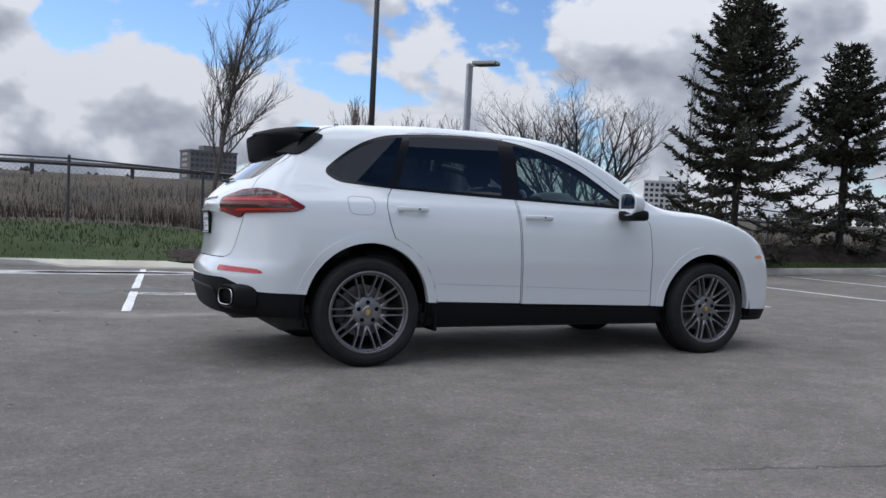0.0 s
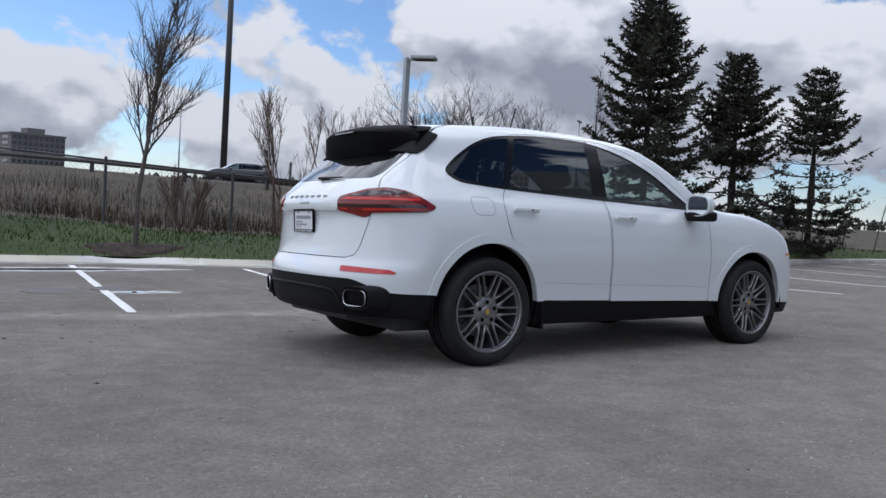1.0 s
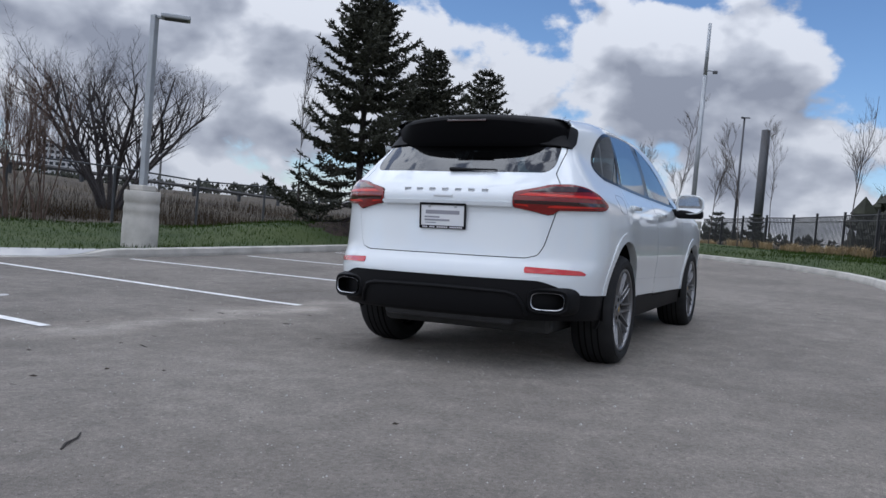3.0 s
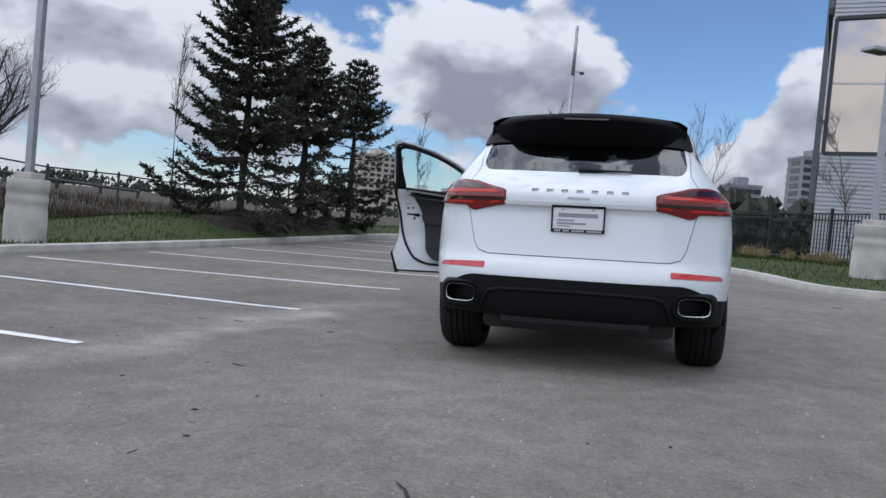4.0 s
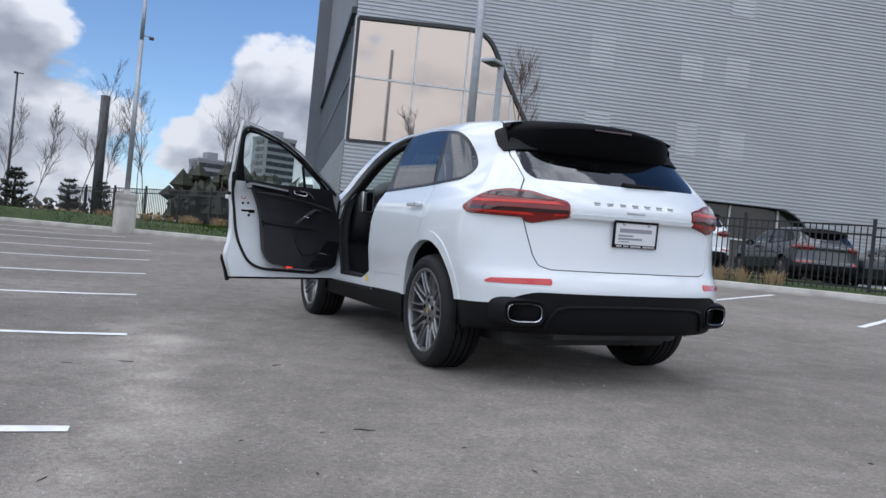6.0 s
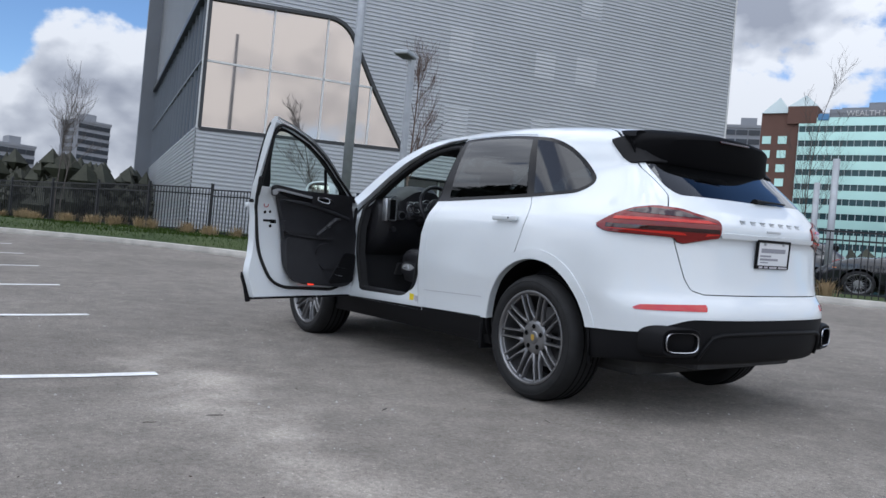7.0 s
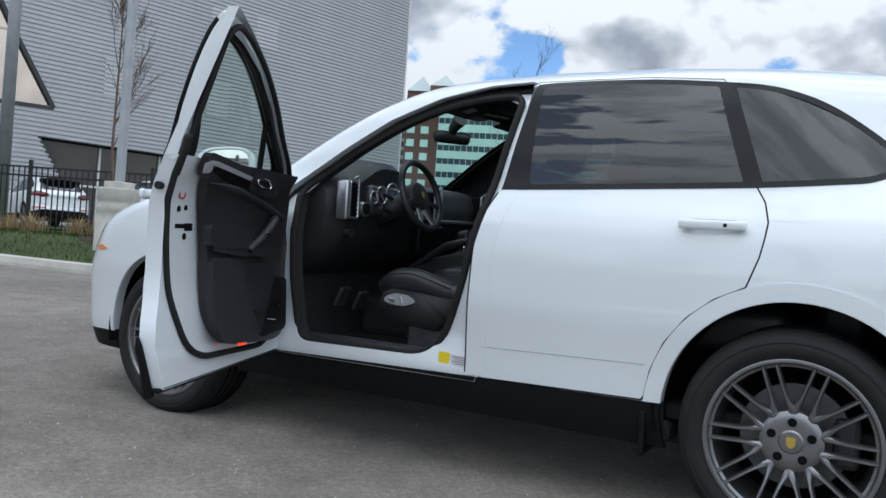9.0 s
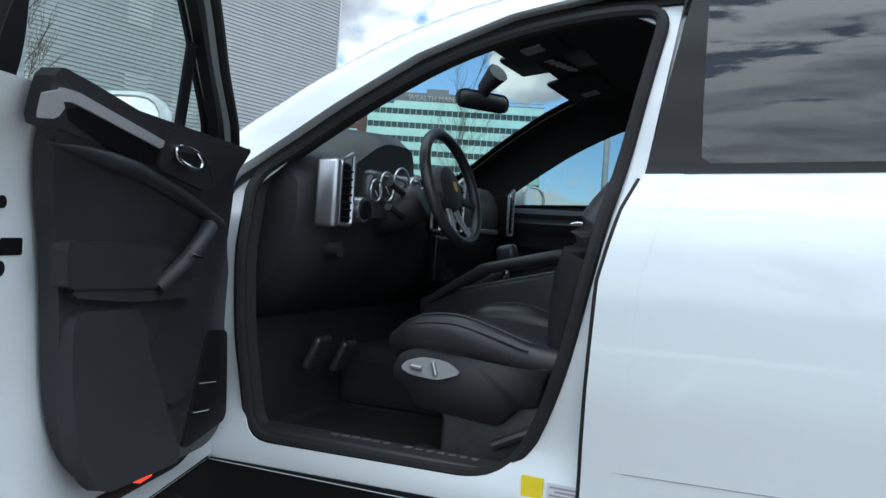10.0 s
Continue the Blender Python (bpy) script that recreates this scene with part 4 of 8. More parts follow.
for s in (1, -1):
    lamp = put("tail_lamp", *flip(shell_slab(*skin(within(lamp_of, 0.001)), 0.010, 0.03), s), M_TAIL, car, "red wraparound tail lamp")
    dark = skin(within(lamp_of, 0.012), lambda p: np.maximum(0.016 - np.abs(p[:, 2] - 1.150 - 0.07 * (p[:, 0] + 0.7)), 0.010 - np.abs(p[:, 2] - 1.064)),
                lambda p: -0.52 - p[:, 0])
    put("dark_band", *flip(shell_slab(*dark, 0.0125, 0.004), s), M_TAIL_DARK, lamp)
    glow = skin(within(lamp_of, 0.016), lambda p: np.maximum(0.007 - np.abs(p[:, 2] - 1.105), 0.007 - np.abs(p[:, 2] - 1.042)), lambda p: -0.50 - p[:, 0])
    put("light_bar", *flip(shell_slab(*glow, 0.0135, 0.005), s), M_TAIL_GLOW, lamp)
    seam = skin(within(lamp_of, 0.0), lambda p: 0.0025 - np.abs(p[:, 0] + 0.812 + 0.10 * (1.1 - p[:, 2]) * -1))
    put("lamp_split", *flip(shell_slab(*seam, 0.0130, 0.004), s), M_LINER, lamp)
    strip = inside(rounded([(-0.965, 0.672), (-0.73, 0.654), (-0.69, 0.626), (-0.80, 0.628), (-0.965, 0.634)], 0.006, 2))
    refl = skin(lambda p: np.minimum(np.minimum(strip(p[:, 0], p[:, 2]), np.abs(p[:, 1]) - 0.555), -0.3 - p[:, 0]))
    put("rear_reflector", *flip(shell_slab(*refl, 0.004, 0.012), s), M_REDLENS, car, "slim red reflector")
    mark = inside(rounded([(3.36, 0.826), (3.47, 0.812), (3.47, 0.785), (3.365, 0.795)], 0.008, 2))
    lens = skin(lambda p: np.minimum(mark(p[:, 0], p[:, 2]), np.abs(p[:, 1]) - 0.5))
    put("side_marker", *flip(shell_slab(*lens, 0.005, 0.012), s), M_AMBER, car, "amber side marker")
    head = inside(rounded([(3.43, 0.955), (3.56, 0.90), (3.66, 0.81), (3.60, 0.77), (3.50, 0.84)], 0.03, 3))
    lens = skin(lambda p: np.minimum(head(p[:, 0], p[:, 2]), np.abs(p[:, 1]) - 0.45))
    put("headlamp", *flip(shell_slab(*lens, 0.004, 0.012), s), M_CHROME, car, "clear headlamp")

    # exhaust tip: an oval chrome pipe end in a black surround
    def oval(w, h, x, n=28):
        out = []
        for i in range(n):
            a = 2 * math.pi * i / n
            c, q = math.cos(a), math.sin(a)
            out.append((x + 0.32 * (abs(c) ** 0.5 * math.copysign(1, c)) * w * 0.9, 0.705 + w * abs(c) ** 0.5 * math.copysign(1, c),
                        0.468 + h * abs(q) ** 0.6 * math.copysign(1, q)))
        return out
    rings = [oval(0.098, 0.055, -0.862), oval(0.098, 0.055, -0.912), oval(0.096, 0.053, -0.918), oval(0.092, 0.049, -0.914), oval(0.090, 0.047, -0.78)]
    n = 28
    def loft(rs, cap=False):
        vs = [p for r in rs for p in r]
        fs = [(i * n + j, i * n + (j + 1) % n, (i + 1) * n + (j + 1) % n, (i + 1) * n + j) for i in range(len(rs) - 1) for j in range(n)]
        if cap:
            fs.append(tuple((len(rs) - 1) * n + j for j in range(n)))
        return vs, fs
    put("exhaust_surround", *flip(loft([oval(0.150, 0.094, -0.78), oval(0.132, 0.080, -0.890), oval(0.116, 0.070, -0.908), oval(0.098, 0.056, -0.900)]), s), M_TRIM, car)
    tip = put("exhaust_tip", *flip(loft(rings[1:4]), s), M_DARKCHROME, car, "oval chrome exhaust tip")
    put("exhaust_pipe", *flip(loft(rings[3:], True), s), M_LINER, tip)

    # door handles
    for hx, hz in ((0.295, 1.083), (1.295, 1.060)):
        if s > 0 and hx > 1:
            continue
        y = flank(hx, hz)
        bm = bmesh.new()
        box(bm, hx - 0.115, y + 0.020, hz - 0.018, hx + 0.115, y + 0.042, hz + 0.016, 0.010, seg=3)
        box(bm, hx - 0.100, y - 0.01, hz - 0.012, hx - 0.070, y + 0.03, hz + 0.012, 0.004)
        box(bm, hx + 0.070, y - 0.01, hz - 0.012, hx + 0.100, y + 0.03, hz + 0.012, 0.004)
        bmesh.ops.transform(bm, matrix=Matrix.Diagonal((1, s, 1, 1)), verts=bm.verts)
        h = part("door_handle", bm, M_PAINT, car, "white pull handle", smooth=True)
        # flat plate greyer than the paint, in place of a hollow
        bm = bmesh.new()
        box(bm, hx - 0.075, y - 0.002, hz - 0.020, hx + 0.075, y + 0.0015, hz + 0.020, 0.001)
        bmesh.ops.transform(bm, matrix=Matrix.Diagonal((1, s, 1, 1)), verts=bm.verts)
        part("handle_cup", bm, M_CUP, h)
        bm = bmesh.new()
        tube(bm, (hx + 0.045 * (1 if s < 0 else -1), s * (y + 0.040), hz), (hx + 0.045 * (1 if s < 0 else -1), s * (y + 0.0435), hz), 0.007, n=12)
        part("key_cap", bm, M_TRIM, h)

# tailgate fittings



def tail_x(y, z):
    """Where the shell's tail stands at a place of the rear view."""
    lo, hi = -1.3, 0.0
    for _ in range(30):
        m = (lo + hi) / 2
        if shell_field(np.array([[m, y, z]]))[0] > 0:
            lo = m
        else:
            hi = m
    return hi


ledge = lambda p: np.minimum(0.013 - np.abs(p[:, 2] - 1.046), 0.455 - np.abs(p[:, 1]))
put("handle_ledge", *shell_slab(*both(skin(lambda p: np.minimum(ledge(p), -0.5 - p[:, 0]))), 0.014, 0.02), M_PAINT, tailgate)
px = tail_x(0, 0.95) - 0.012
plate = thing("licence_plate", "white dealer plate in a dark frame on the tailgate", "licence plate", pose(px, 0, 0.958, 0, -3, 0))
plate.parent = car
del plate["category"], plate["label"]
bm = bmesh.new()
for a, b, c, d in ((-0.160, -0.081, 0.160, -0.062), (-0.160, 0.066, 0.160, 0.081), (-0.160, -0.062, -0.150, 0.066), (0.150, -0.062, 0.160, 0.066)):
    box(bm, -0.012, a, b, 0.004, c, d, 0.002)
part("plate_frame", bm, M_TRIM, plate, "dark plate frame")
bm = bmesh.new()
box(bm, -0.006, -0.152, -0.064, 0.002, 0.152, 0.068)
card = part("plate_card", bm, M_PLATE, plate, "white card with grey print")
for a, b, c, d in ((-0.118, 0.010, 0.118, 0.034), (0.02, -0.014, 0.125, -0.004), (-0.05, -0.034, 0.125, -0.022), (0.045, -0.048, 0.12, -0.042)):
    bm = bmesh.new()
    box(bm, -0.0075, a, b, -0.005, c, d)
    bar = part("print_bar", bm, M_INK_SHADE, plate)
for k in range(22):
    bm = bmesh.new()
    box(bm, -0.0135, -0.140 + 0.0128 * k, -0.077, -0.0118, -0.1315 + 0.0128 * k, -0.067)
    if k not in (7, 14, 18):
        part("frame_print", bm, M_STICKER, plate)
    else:
        bm.free()
for y in (-0.09, 0.09):
    bm = bmesh.new()
    tube(bm, (-0.013, y, 0.060), (-0.005, y, 0.060), 0.009, n=12)
    part("plate_screw", bm, M_SATIN, plate)
# lettering stands as seven plain raised chrome blocks, and a slim script bar below
for k in range(7):
    y = 0.27 - 0.09 * k
    bm = bmesh.new()
    x = tail_x(y, 1.125)
    box(bm, x - 0.006, y - 0.020, 1.114, x + 0.01, y + 0.020, 1.121, 0.001)
    box(bm, x - 0.006, y - 0.020, 1.129, x + 0.01, y + 0.020, 1.136, 0.001)
    box(bm, x - 0.006, y + 0.013, 1.114, x + 0.01, y + 0.020, 1.136, 0.001)
    part("badge_block", bm, M_BADGE, tailgate)
bm = bmesh.new()
x = tail_x(0, 1.085)
box(bm, x - 0.006, -0.062, 1.078, x + 0.01, 0.07, 1.092, 0.003)
part("script_bar", bm, M_BADGE, tailgate)
# wiper on the rear window
pts = [(tail_x(y, 1.262) - 0.022, y, 1.262 + 0.012 * (y > 0.05)) for y in (0.02, -0.06, -0.14, -0.22, -0.30)]
v, f = sweep(pts, [0.02, 0.016, 0.012, 0.010, 0.008], 8, flat=0.6)
put("rear_wiper", v, f, M_TRIM, tailgate, "black rear wiper")
# diffuser panel, underside, tow cover
lip = [(tail_x(y, z) - 0.003, y, z) for y, z in ((0.575, 0.375), (0.555, 0.44), (0.52, 0.495), (0.46, 0.512), (0.25, 0.518), (0.0, 0.52), (-0.25, 0.518), (-0.46, 0.512), (-0.52, 0.495), (-0.555, 0.44), (-0.575, 0.375))]
put("bumper_lip", *sweep(lip, 0.012, 8), M_TRIM, car, "black moulded bumper edge")
bm = bmesh.new()
box(bm, -0.84, -0.46, 0.295, -0.40, 0.46, 0.37, 0.03)
part("silencer", bm, M_DARKSTEEL, car)
bm = bmesh.new()
box(bm, -0.55, -0.62, 0.22, 3.55, 0.62, 0.34, 0.04)
box(bm, 0.42, -0.86, 0.27, 2.45, 0.86, 0.36, 0.03)
part("underbody", bm, M_UNDER, car)
for s in (1, -1):
    for fx in (0.50, 3.36):
        bm = bmesh.new()
        box(bm, fx - 0.012, s * 0.70, 0.235, fx + 0.012, s * 0.92, 0.40, 0.008)
        if fx < 1:
            part("mud_flap", bm, M_TRIM, car)
        else:
            bm.free()


# ---- wheels ----
def wheel(parent, x, s):
    tread = [(0.262, 0.690), (0.295, 0.674), (0.340, 0.680), (0.362, 0.705), (0.372, 0.735), (0.376, 0.79), (0.377, 0.83), (0.375, 0.89), (0.369, 0.920),
             (0.358, 0.941), (0.344, 0.954), (0.325, 0.961), (0.306, 0.961), (0.292, 0.955), (0.283, 0.948), (0.272, 0.944)]
    v, f = lathe(tread, 96)
    m = Matrix.Translation((x, 0, 0.375)) @ Matrix.Diagonal((1, s, 1, 1))
    w = part_from(v, f, "wheel", M_RUBBER, parent, m, "black tyre on a grey multi-spoke alloy wheel")
    # dark rings painted for the shade of tread grooves, and a raised sidewall ring
    for g in (0.745, 0.785, 0.83, 0.872):
        v, f = lathe([(0.372, g - 0.005), (0.3785, g - 0.004), (0.3785, g + 0.004), (0.372, g + 0.005)], 72)
        part_from(v, f, "tread_groove", M_LINER, w)
    v, f = lathe([(0.338, 0.956), (0.336, 0.9605), (0.333, 0.9605), (0.331, 0.958)], 96)
    part_from(v, f, "sidewall_ring", M_RUBBER, w)
    barrel = [(0.281, 0.944), (0.2800, 0.9505), (0.2765, 0.952), (0.268, 0.9505), (0.2625, 0.944), (0.2605, 0.930), (0.252, 0.926), (0.247, 0.86), (0.240, 0.72)]
    v, f = lathe(barrel, 96)
    rim = part_from(v, f, "rim", M_RIM, w, None, "grey alloy rim with paired spokes")
    disc = lathe([(0.05, 0.80), (0.180, 0.80), (0.180, 0.775), (0.05, 0.775)], 48)
    part_from(*disc, "brake_disc", M_DISC, w)
    bm = bmesh.new()
    box(bm, -0.205, 0.770, -0.085, -0.120, 0.835, 0.085, 0.02)
    part("brake_caliper", bm, M_DARKSTEEL, w)
    back = lathe([(0.242, 0.735), (0.0, 0.735)], 32)
    part_from(*back, "wheel_back", M_LINER, w)
    # hub and ten pairs of parallel spokes, each pair standing either side of a rounded slot
    hub = lathe([(0.0, 0.919), (0.034, 0.919), (0.040, 0.914), (0.058, 0.915), (0.080, 0.914), (0.094, 0.911), (0.102, 0.905), (0.104, 0.888), (0.100, 0.86)], 80)
    spokes = [hub]
    for k in range(10):
        base = math.radians(36 * k)
        cb, sb = math.cos(base), math.sin(base)
        for d in (-1, 1):
            vs, fs = [], []
            rows = 10
            for i in range(rows + 1):
                t = i / rows
                along_r = 0.080 + (0.262 - 0.080) * t
                wdt = 0.0066 + 0.0105 * max(0.0, 1 - t / 0.46) ** 1.5
                off = d * (0.0225 + (wdt - 0.0066))
                yt = 0.909 + 0.012 * math.sin(t * 2.2) + 0.020 * t + 0.002 * t * t
                yb = yt - 0.036 + 0.010 * t
                for ww, yy in ((-wdt * 1.1, yb), (-wdt * 0.92, yt - 0.005), (-wdt * 0.45, yt), (wdt * 0.45, yt), (wdt * 0.92, yt - 0.005), (wdt * 1.1, yb)):
                    o = off + ww
                    vs.append((along_r * cb - o * sb, yy, along_r * sb + o * cb))
                if i:
                    o = (i - 1) * 6
                    fs += [(o + j, o + j + 1, o + 7 + j, o + 6 + j) for j in range(5)]
            fs.append(tuple(rows * 6 + j for j in range(6)))
            spokes.append((vs, fs))
    part_from(*merge(*spokes), "spokes", M_RIM, rim)
    # flat dark discs painted for the shade in the bolt recesses
    for k in range(5):
        a = math.radians(72 * k + 18)
        v, f = lathe([(0.0150, 0.9172), (0.0145, 0.9178), (0.0, 0.9178)], 16)
        v = [(p[0] + 0.066 * math.cos(a), p[1], p[2] + 0.066 * math.sin(a)) for p in v]
        part_from(v, f, "wheel_bolt", M_LINER, w)
    v, f = lathe([(0.0, 0.9215), (0.026, 0.9205), (0.029, 0.916)], 28)
    cap = part_from(v, f, "centre_cap", M_RIM, w)
    shield = [(0.0, -0.022), (0.013, -0.012), (0.0155, 0.012), (0.008, 0.019), (0.0, 0.016), (-0.008, 0.019), (-0.0155, 0.012), (-0.013, -0.012)]
    v = [(a, 0.9225, b) for a, b in shield]
    part_from(v, [tuple(range(8))[::-1]], "crest", M_GOLD, cap, None, "small gold shield")
    return w


def part_from(v, f, name, material, parent, matrix=None, label=""):
    ob = put(name, v, f, material, parent, label)
    if matrix is not None:
        ob.matrix_basis = matrix
    return ob


for x in (0.0, 2.895):
    for s in (1, -1):
        wheel(car, x, s)


# ---- door mirrors ----
def door_mirror(parent, s, name="door_mirror"):
    vs, fs = [], []
    cx, cy, cz = (2.025, 1.045, 1.185) if s < 0 else (2.045, 1.045, 1.215)
    n, rows = 20, 9
    for i in range(rows + 1):
        t = i / rows
        ph = math.pi / 2 * t
        grow = math.cos(ph) ** 0.55 if t < 1 else 0.0
        for j in range(n):
            a = 2 * math.pi * j / n
            c, q = math.cos(a), math.sin(a)
            e = 0.62
            yy = 0.125 * abs(c) ** e * math.copysign(1, c) * grow
            zz = 0.088 * abs(q) ** e * math.copysign(1, q) * grow * (1 - 0.15 * c)
            vs.append((cx - 0.03 + 0.125 * math.sin(ph) - 0.10 * yy, s * (cy + yy), cz + zz))
    for i in range(rows):
        for j in range(n):
            fs.append((i * n + j, i * n + (j + 1) % n, (i + 1) * n + (j + 1) % n, (i + 1) * n + j))
    if s < 0:
        fs = [q[::-1] for q in fs]
    m = put(name, vs, fs, M_PAINT, parent, "white mirror housing")
    g = [vs[j] for j in range(n)]
    mid = np.mean(np.array(g), axis=0)
    put("mirror_rim", [tuple(mid + (np.array(p) - mid) * k + np.array((dx, 0, 0))) for k, dx in ((1.0, 0), (0.9, -0.004), (0.84, 0.006)) for p in g],
        [(i * n + j, (i + 1) * n + j, (i + 1) * n + (j + 1) % n, i * n + (j + 1) % n) for i in range(2) for j in range(n)], M_PAINT, m)
    put("mirror_glass", [tuple(mid + (np.array(p) - mid) * 0.86 + np.array((0.004, 0, 0))) for p in g], [tuple(range(n))], M_MIRROR, m, "mirror", smooth=False)
    bm = bmesh.new()
    tube(bm, (2.06, s * 0.86, cz - 0.08), (2.07, s * 0.99, cz - 0.075), 0.035, 0.045, n=16)
    box(bm, 1.995, s * 0.92, cz - 0.125, 2.13, s * 1.15, cz - 0.045, 0.025)
    part("mirror_foot", bm, M_TRIM, m, "black mirror foot", smooth=True)
    return m


door_mirror(car, -1)
# closed front door on the car's right
fd = skin(within(is_fdoor, GAP), outside(is_dlo, -0.001), above)
front_door = weld(put("front_door", *flip(shell_slab(*fd, 0, 0.012), -1), M_PAINT, car))
put("crease_line", *flip(crease_path(1.20, 2.31), -1), M_INK_SHADE, front_door)
# ---- the open driver door ----
HINGE = Vector((2.255, 0.92, 0.6))
SWING = (Matrix.Translation(HINGE + Vector((0.008, 0.021, 0.009))) @ Matrix.Rotation(radians(-71.1), 4, "Z") @ Matrix.Rotation(radians(-0.7), 4, "X")
         @ Matrix.Rotation(radians(0.3), 4, "Y") @ Matrix.Translation(-HINGE))
# the door's own outline: its frame laps over the roof edge
DOOR_OUT = [(1.222, 0.400), (1.170, 0.550), (1.185, 0.630), (1.210, 0.700), (1.222, 0.806), (1.212, 0.965), (1.180, 1.095), (1.146, 1.19)] + [(1.118, 1.662), (1.30, 1.632), (1.53, 1.572), (1.76, 1.468), (1.96, 1.335), (2.14, 1.214)] + FRONT_DOOR[10:]
in_door = inside(DOOR_OUT)
is_door = side_of(in_door)
low_edge = lambda p: p[:, 2] - 0.405
dskin = skin(within(is_door, GAP), outside(is_dlo, -0.001), low_edge)
door = weld(put("driver_door", *shell_slab(*dskin, 0, 0.010), M_PAINT, car, "white driver door standing wide open", matrix=SWING))
ring_wall(DOOR_OUT[14:] + DOOR_OUT[:8], 0.002, 0.060, M_PAINT, "door_edge", door, False)
ring_wall(DOOR_OUT[7:15], 0.002, 0.040, M_PAINT, "frame_edge", door, False)

belt = lambda p: 1.192 - p[:, 2]
in_sheet = skin(within(is_door, 0.004), low_edge, belt)
put("inner_sheet", *lining(*in_sheet, -0.050, 0.006), M_PAINT, door, "white inner door sheet")
up = lambda p: p[:, 2] - 1.188
rim_white = skin(within(is_door, 0.002), up, lambda p: 0.034 - is_door(p), lambda p: 1.19 - p[:, 0])
put("window_frame", *shell_slab(*rim_white, -0.012, 0.030), M_PAINT, door)
in_light = inside(rounded([(1.280, 1.12), (1.262, 1.24), (1.222, 1.36), (1.178, 1.604), (1.30, 1.590), (1.48, 1.543), (1.66, 1.468), (1.82, 1.376), (1.95, 1.285), (2.05, 1.212), (2.05, 1.12)],
                          [0.02, 0.2, 0.2, 0.06, 0.1, 0.15, 0.15, 0.15, 0.1, 0.03, 0.02], 5))
is_light = side_of(in_light)
rim_black = skin(within(is_door, 0.028), up, outside(is_light))
put("inner_window_frame", *shell_slab(*rim_black, -0.014, 0.026), M_TRIM, door, "black window frame")
cover = skin(within(is_door, 0.001), is_dlo, lambda p: p[:, 2] - 1.16, outside(is_light, -0.004))
put("frame_cover", *shell_slab(*cover, 0.003, 0.009), M_GLOSSBLACK, door, "gloss black window frame cover")
pane = skin(within(is_light, -0.012), lambda p: p[:, 2] - 1.12)
put("door_window", *shell_sheet(*pane, -0.016), M_GLASS, door, "clear greenish window pane").visible_shadow = False
v, f = sweep([(1.880, flank(1.88, 1.17) - 0.028, 1.16), (1.800, flank(1.80, 1.34) - 0.028, 1.37)], 0.012, 8)
put("window_divider", v, f, M_TRIM, door)


def inner(x, z, d):
    return flank(x, z) - d


seal_line = rounded([(1.140, 1.25), (1.160, 1.17), (1.226, 0.97), (1.250, 0.81), (1.286, 0.68), (1.372, 0.525), (1.50, 0.472), (2.08, 0.446), (2.245, 0.56), (2.262, 1.10)],
                    [0.01, 0.1, 0.2, 0.2, 0.2, 0.12, 0.1, 0.1, 0.1, 0.01], 6)
pts = [(x, inner(x, z, 0.062), z) for x, z in seal_line]
put("weather_strip", *sweep(pts, 0.012, 8, up=(0, 1, 0)), M_RUBBER, door, "black rubber weather strip")
upper = rounded([(1.175, 1.13), (1.145, 1.618), (1.30, 1.600), (1.53, 1.535), (1.75, 1.432), (1.95, 1.295), (2.19, 1.15)], [0.01, 0.06, 0.1, 0.2, 0.2, 0.2, 0.01], 5)
pts = [(x, inner(x, z, 0.066), z) for x, z in upper[1:-1]]
put("frame_strip", *sweep(pts, 0.011, 8, up=(0, 1, 0)), M_RUBBER, door)
TRIM = rounded([(1.300, 1.19), (1.450, 0.98), (1.486, 0.75), (1.494, 0.62), (1.570, 0.532), (1.69, 0.495), (2.12, 0.466), (2.230, 0.495), (2.285, 0.73), (2.340, 0.80), (2.275, 0.90),
                (2.215, 1.03), (2.100, 1.19)],
               [0.01, 0.2, 0.2, 0.15, 0.08, 0.1, 0.06, 0.06, 0.04, 0.01, 0.04, 0.1, 0.01], 6)
tpanel = skin(side_of(inside(TRIM)))
put("trim_panel", *lining(*tpanel, -0.066, 0.034), M_LEATHER, door, "black leather door trim")
band = inside(rounded([(1.290, 1.135), (1.262, 1.190), (1.262, 1.211), (1.361, 1.204), (1.602, 1.183), (1.755, 1.175), (2.00, 1.183), (2.135, 1.192), (2.130, 1.120), (1.985, 1.062), (1.80, 1.092), (1.50, 1.122)], 0.015, 3))
put("belt_pad", *lining(*skin(side_of(band)), -0.072, 0.030), M_DASH, door)
swoop = [(1.345, 1.112), (1.46, 1.110), (1.64, 1.098), (1.82, 1.072), (2.00, 1.040), (2.16, 1.005)]
roll_x = np.linspace(1.345, 2.16, 24)
put("trim_roll", *sweep([(x, inner(x, z, 0.096), z) for x, z in zip(roll_x, np.interp(roll_x, *zip(*swoop)))], [0.003 + 0.015 * min(1.0, k / 5) for k in range(24)], 10), M_LEATHER, door)
shelf = inside(rounded([(1.448, 0.884), (1.432, 0.965), (1.66, 0.960), (1.90, 0.942), (1.935, 0.915), (1.86, 0.864)], 0.022, 4))
put("armrest", *lining(*skin(side_of(shelf)), -0.095, 0.030), M_LEATHER, door, "padded black armrest")
lower = inside(rounded([(1.475, 0.868), (1.470, 0.890), (1.90, 0.878), (2.02, 0.875), (2.01, 0.835), (1.70, 0.845)], 0.012, 3))
put("armrest_base", *lining(*skin(side_of(lower)), -0.090, 0.030), M_DASH, door)
pocket = inside(rounded([(1.478, 0.845), (1.490, 0.60), (1.560, 0.515), (1.91, 0.485), (1.80, 0.705), (1.73, 0.83)], 0.04, 4))
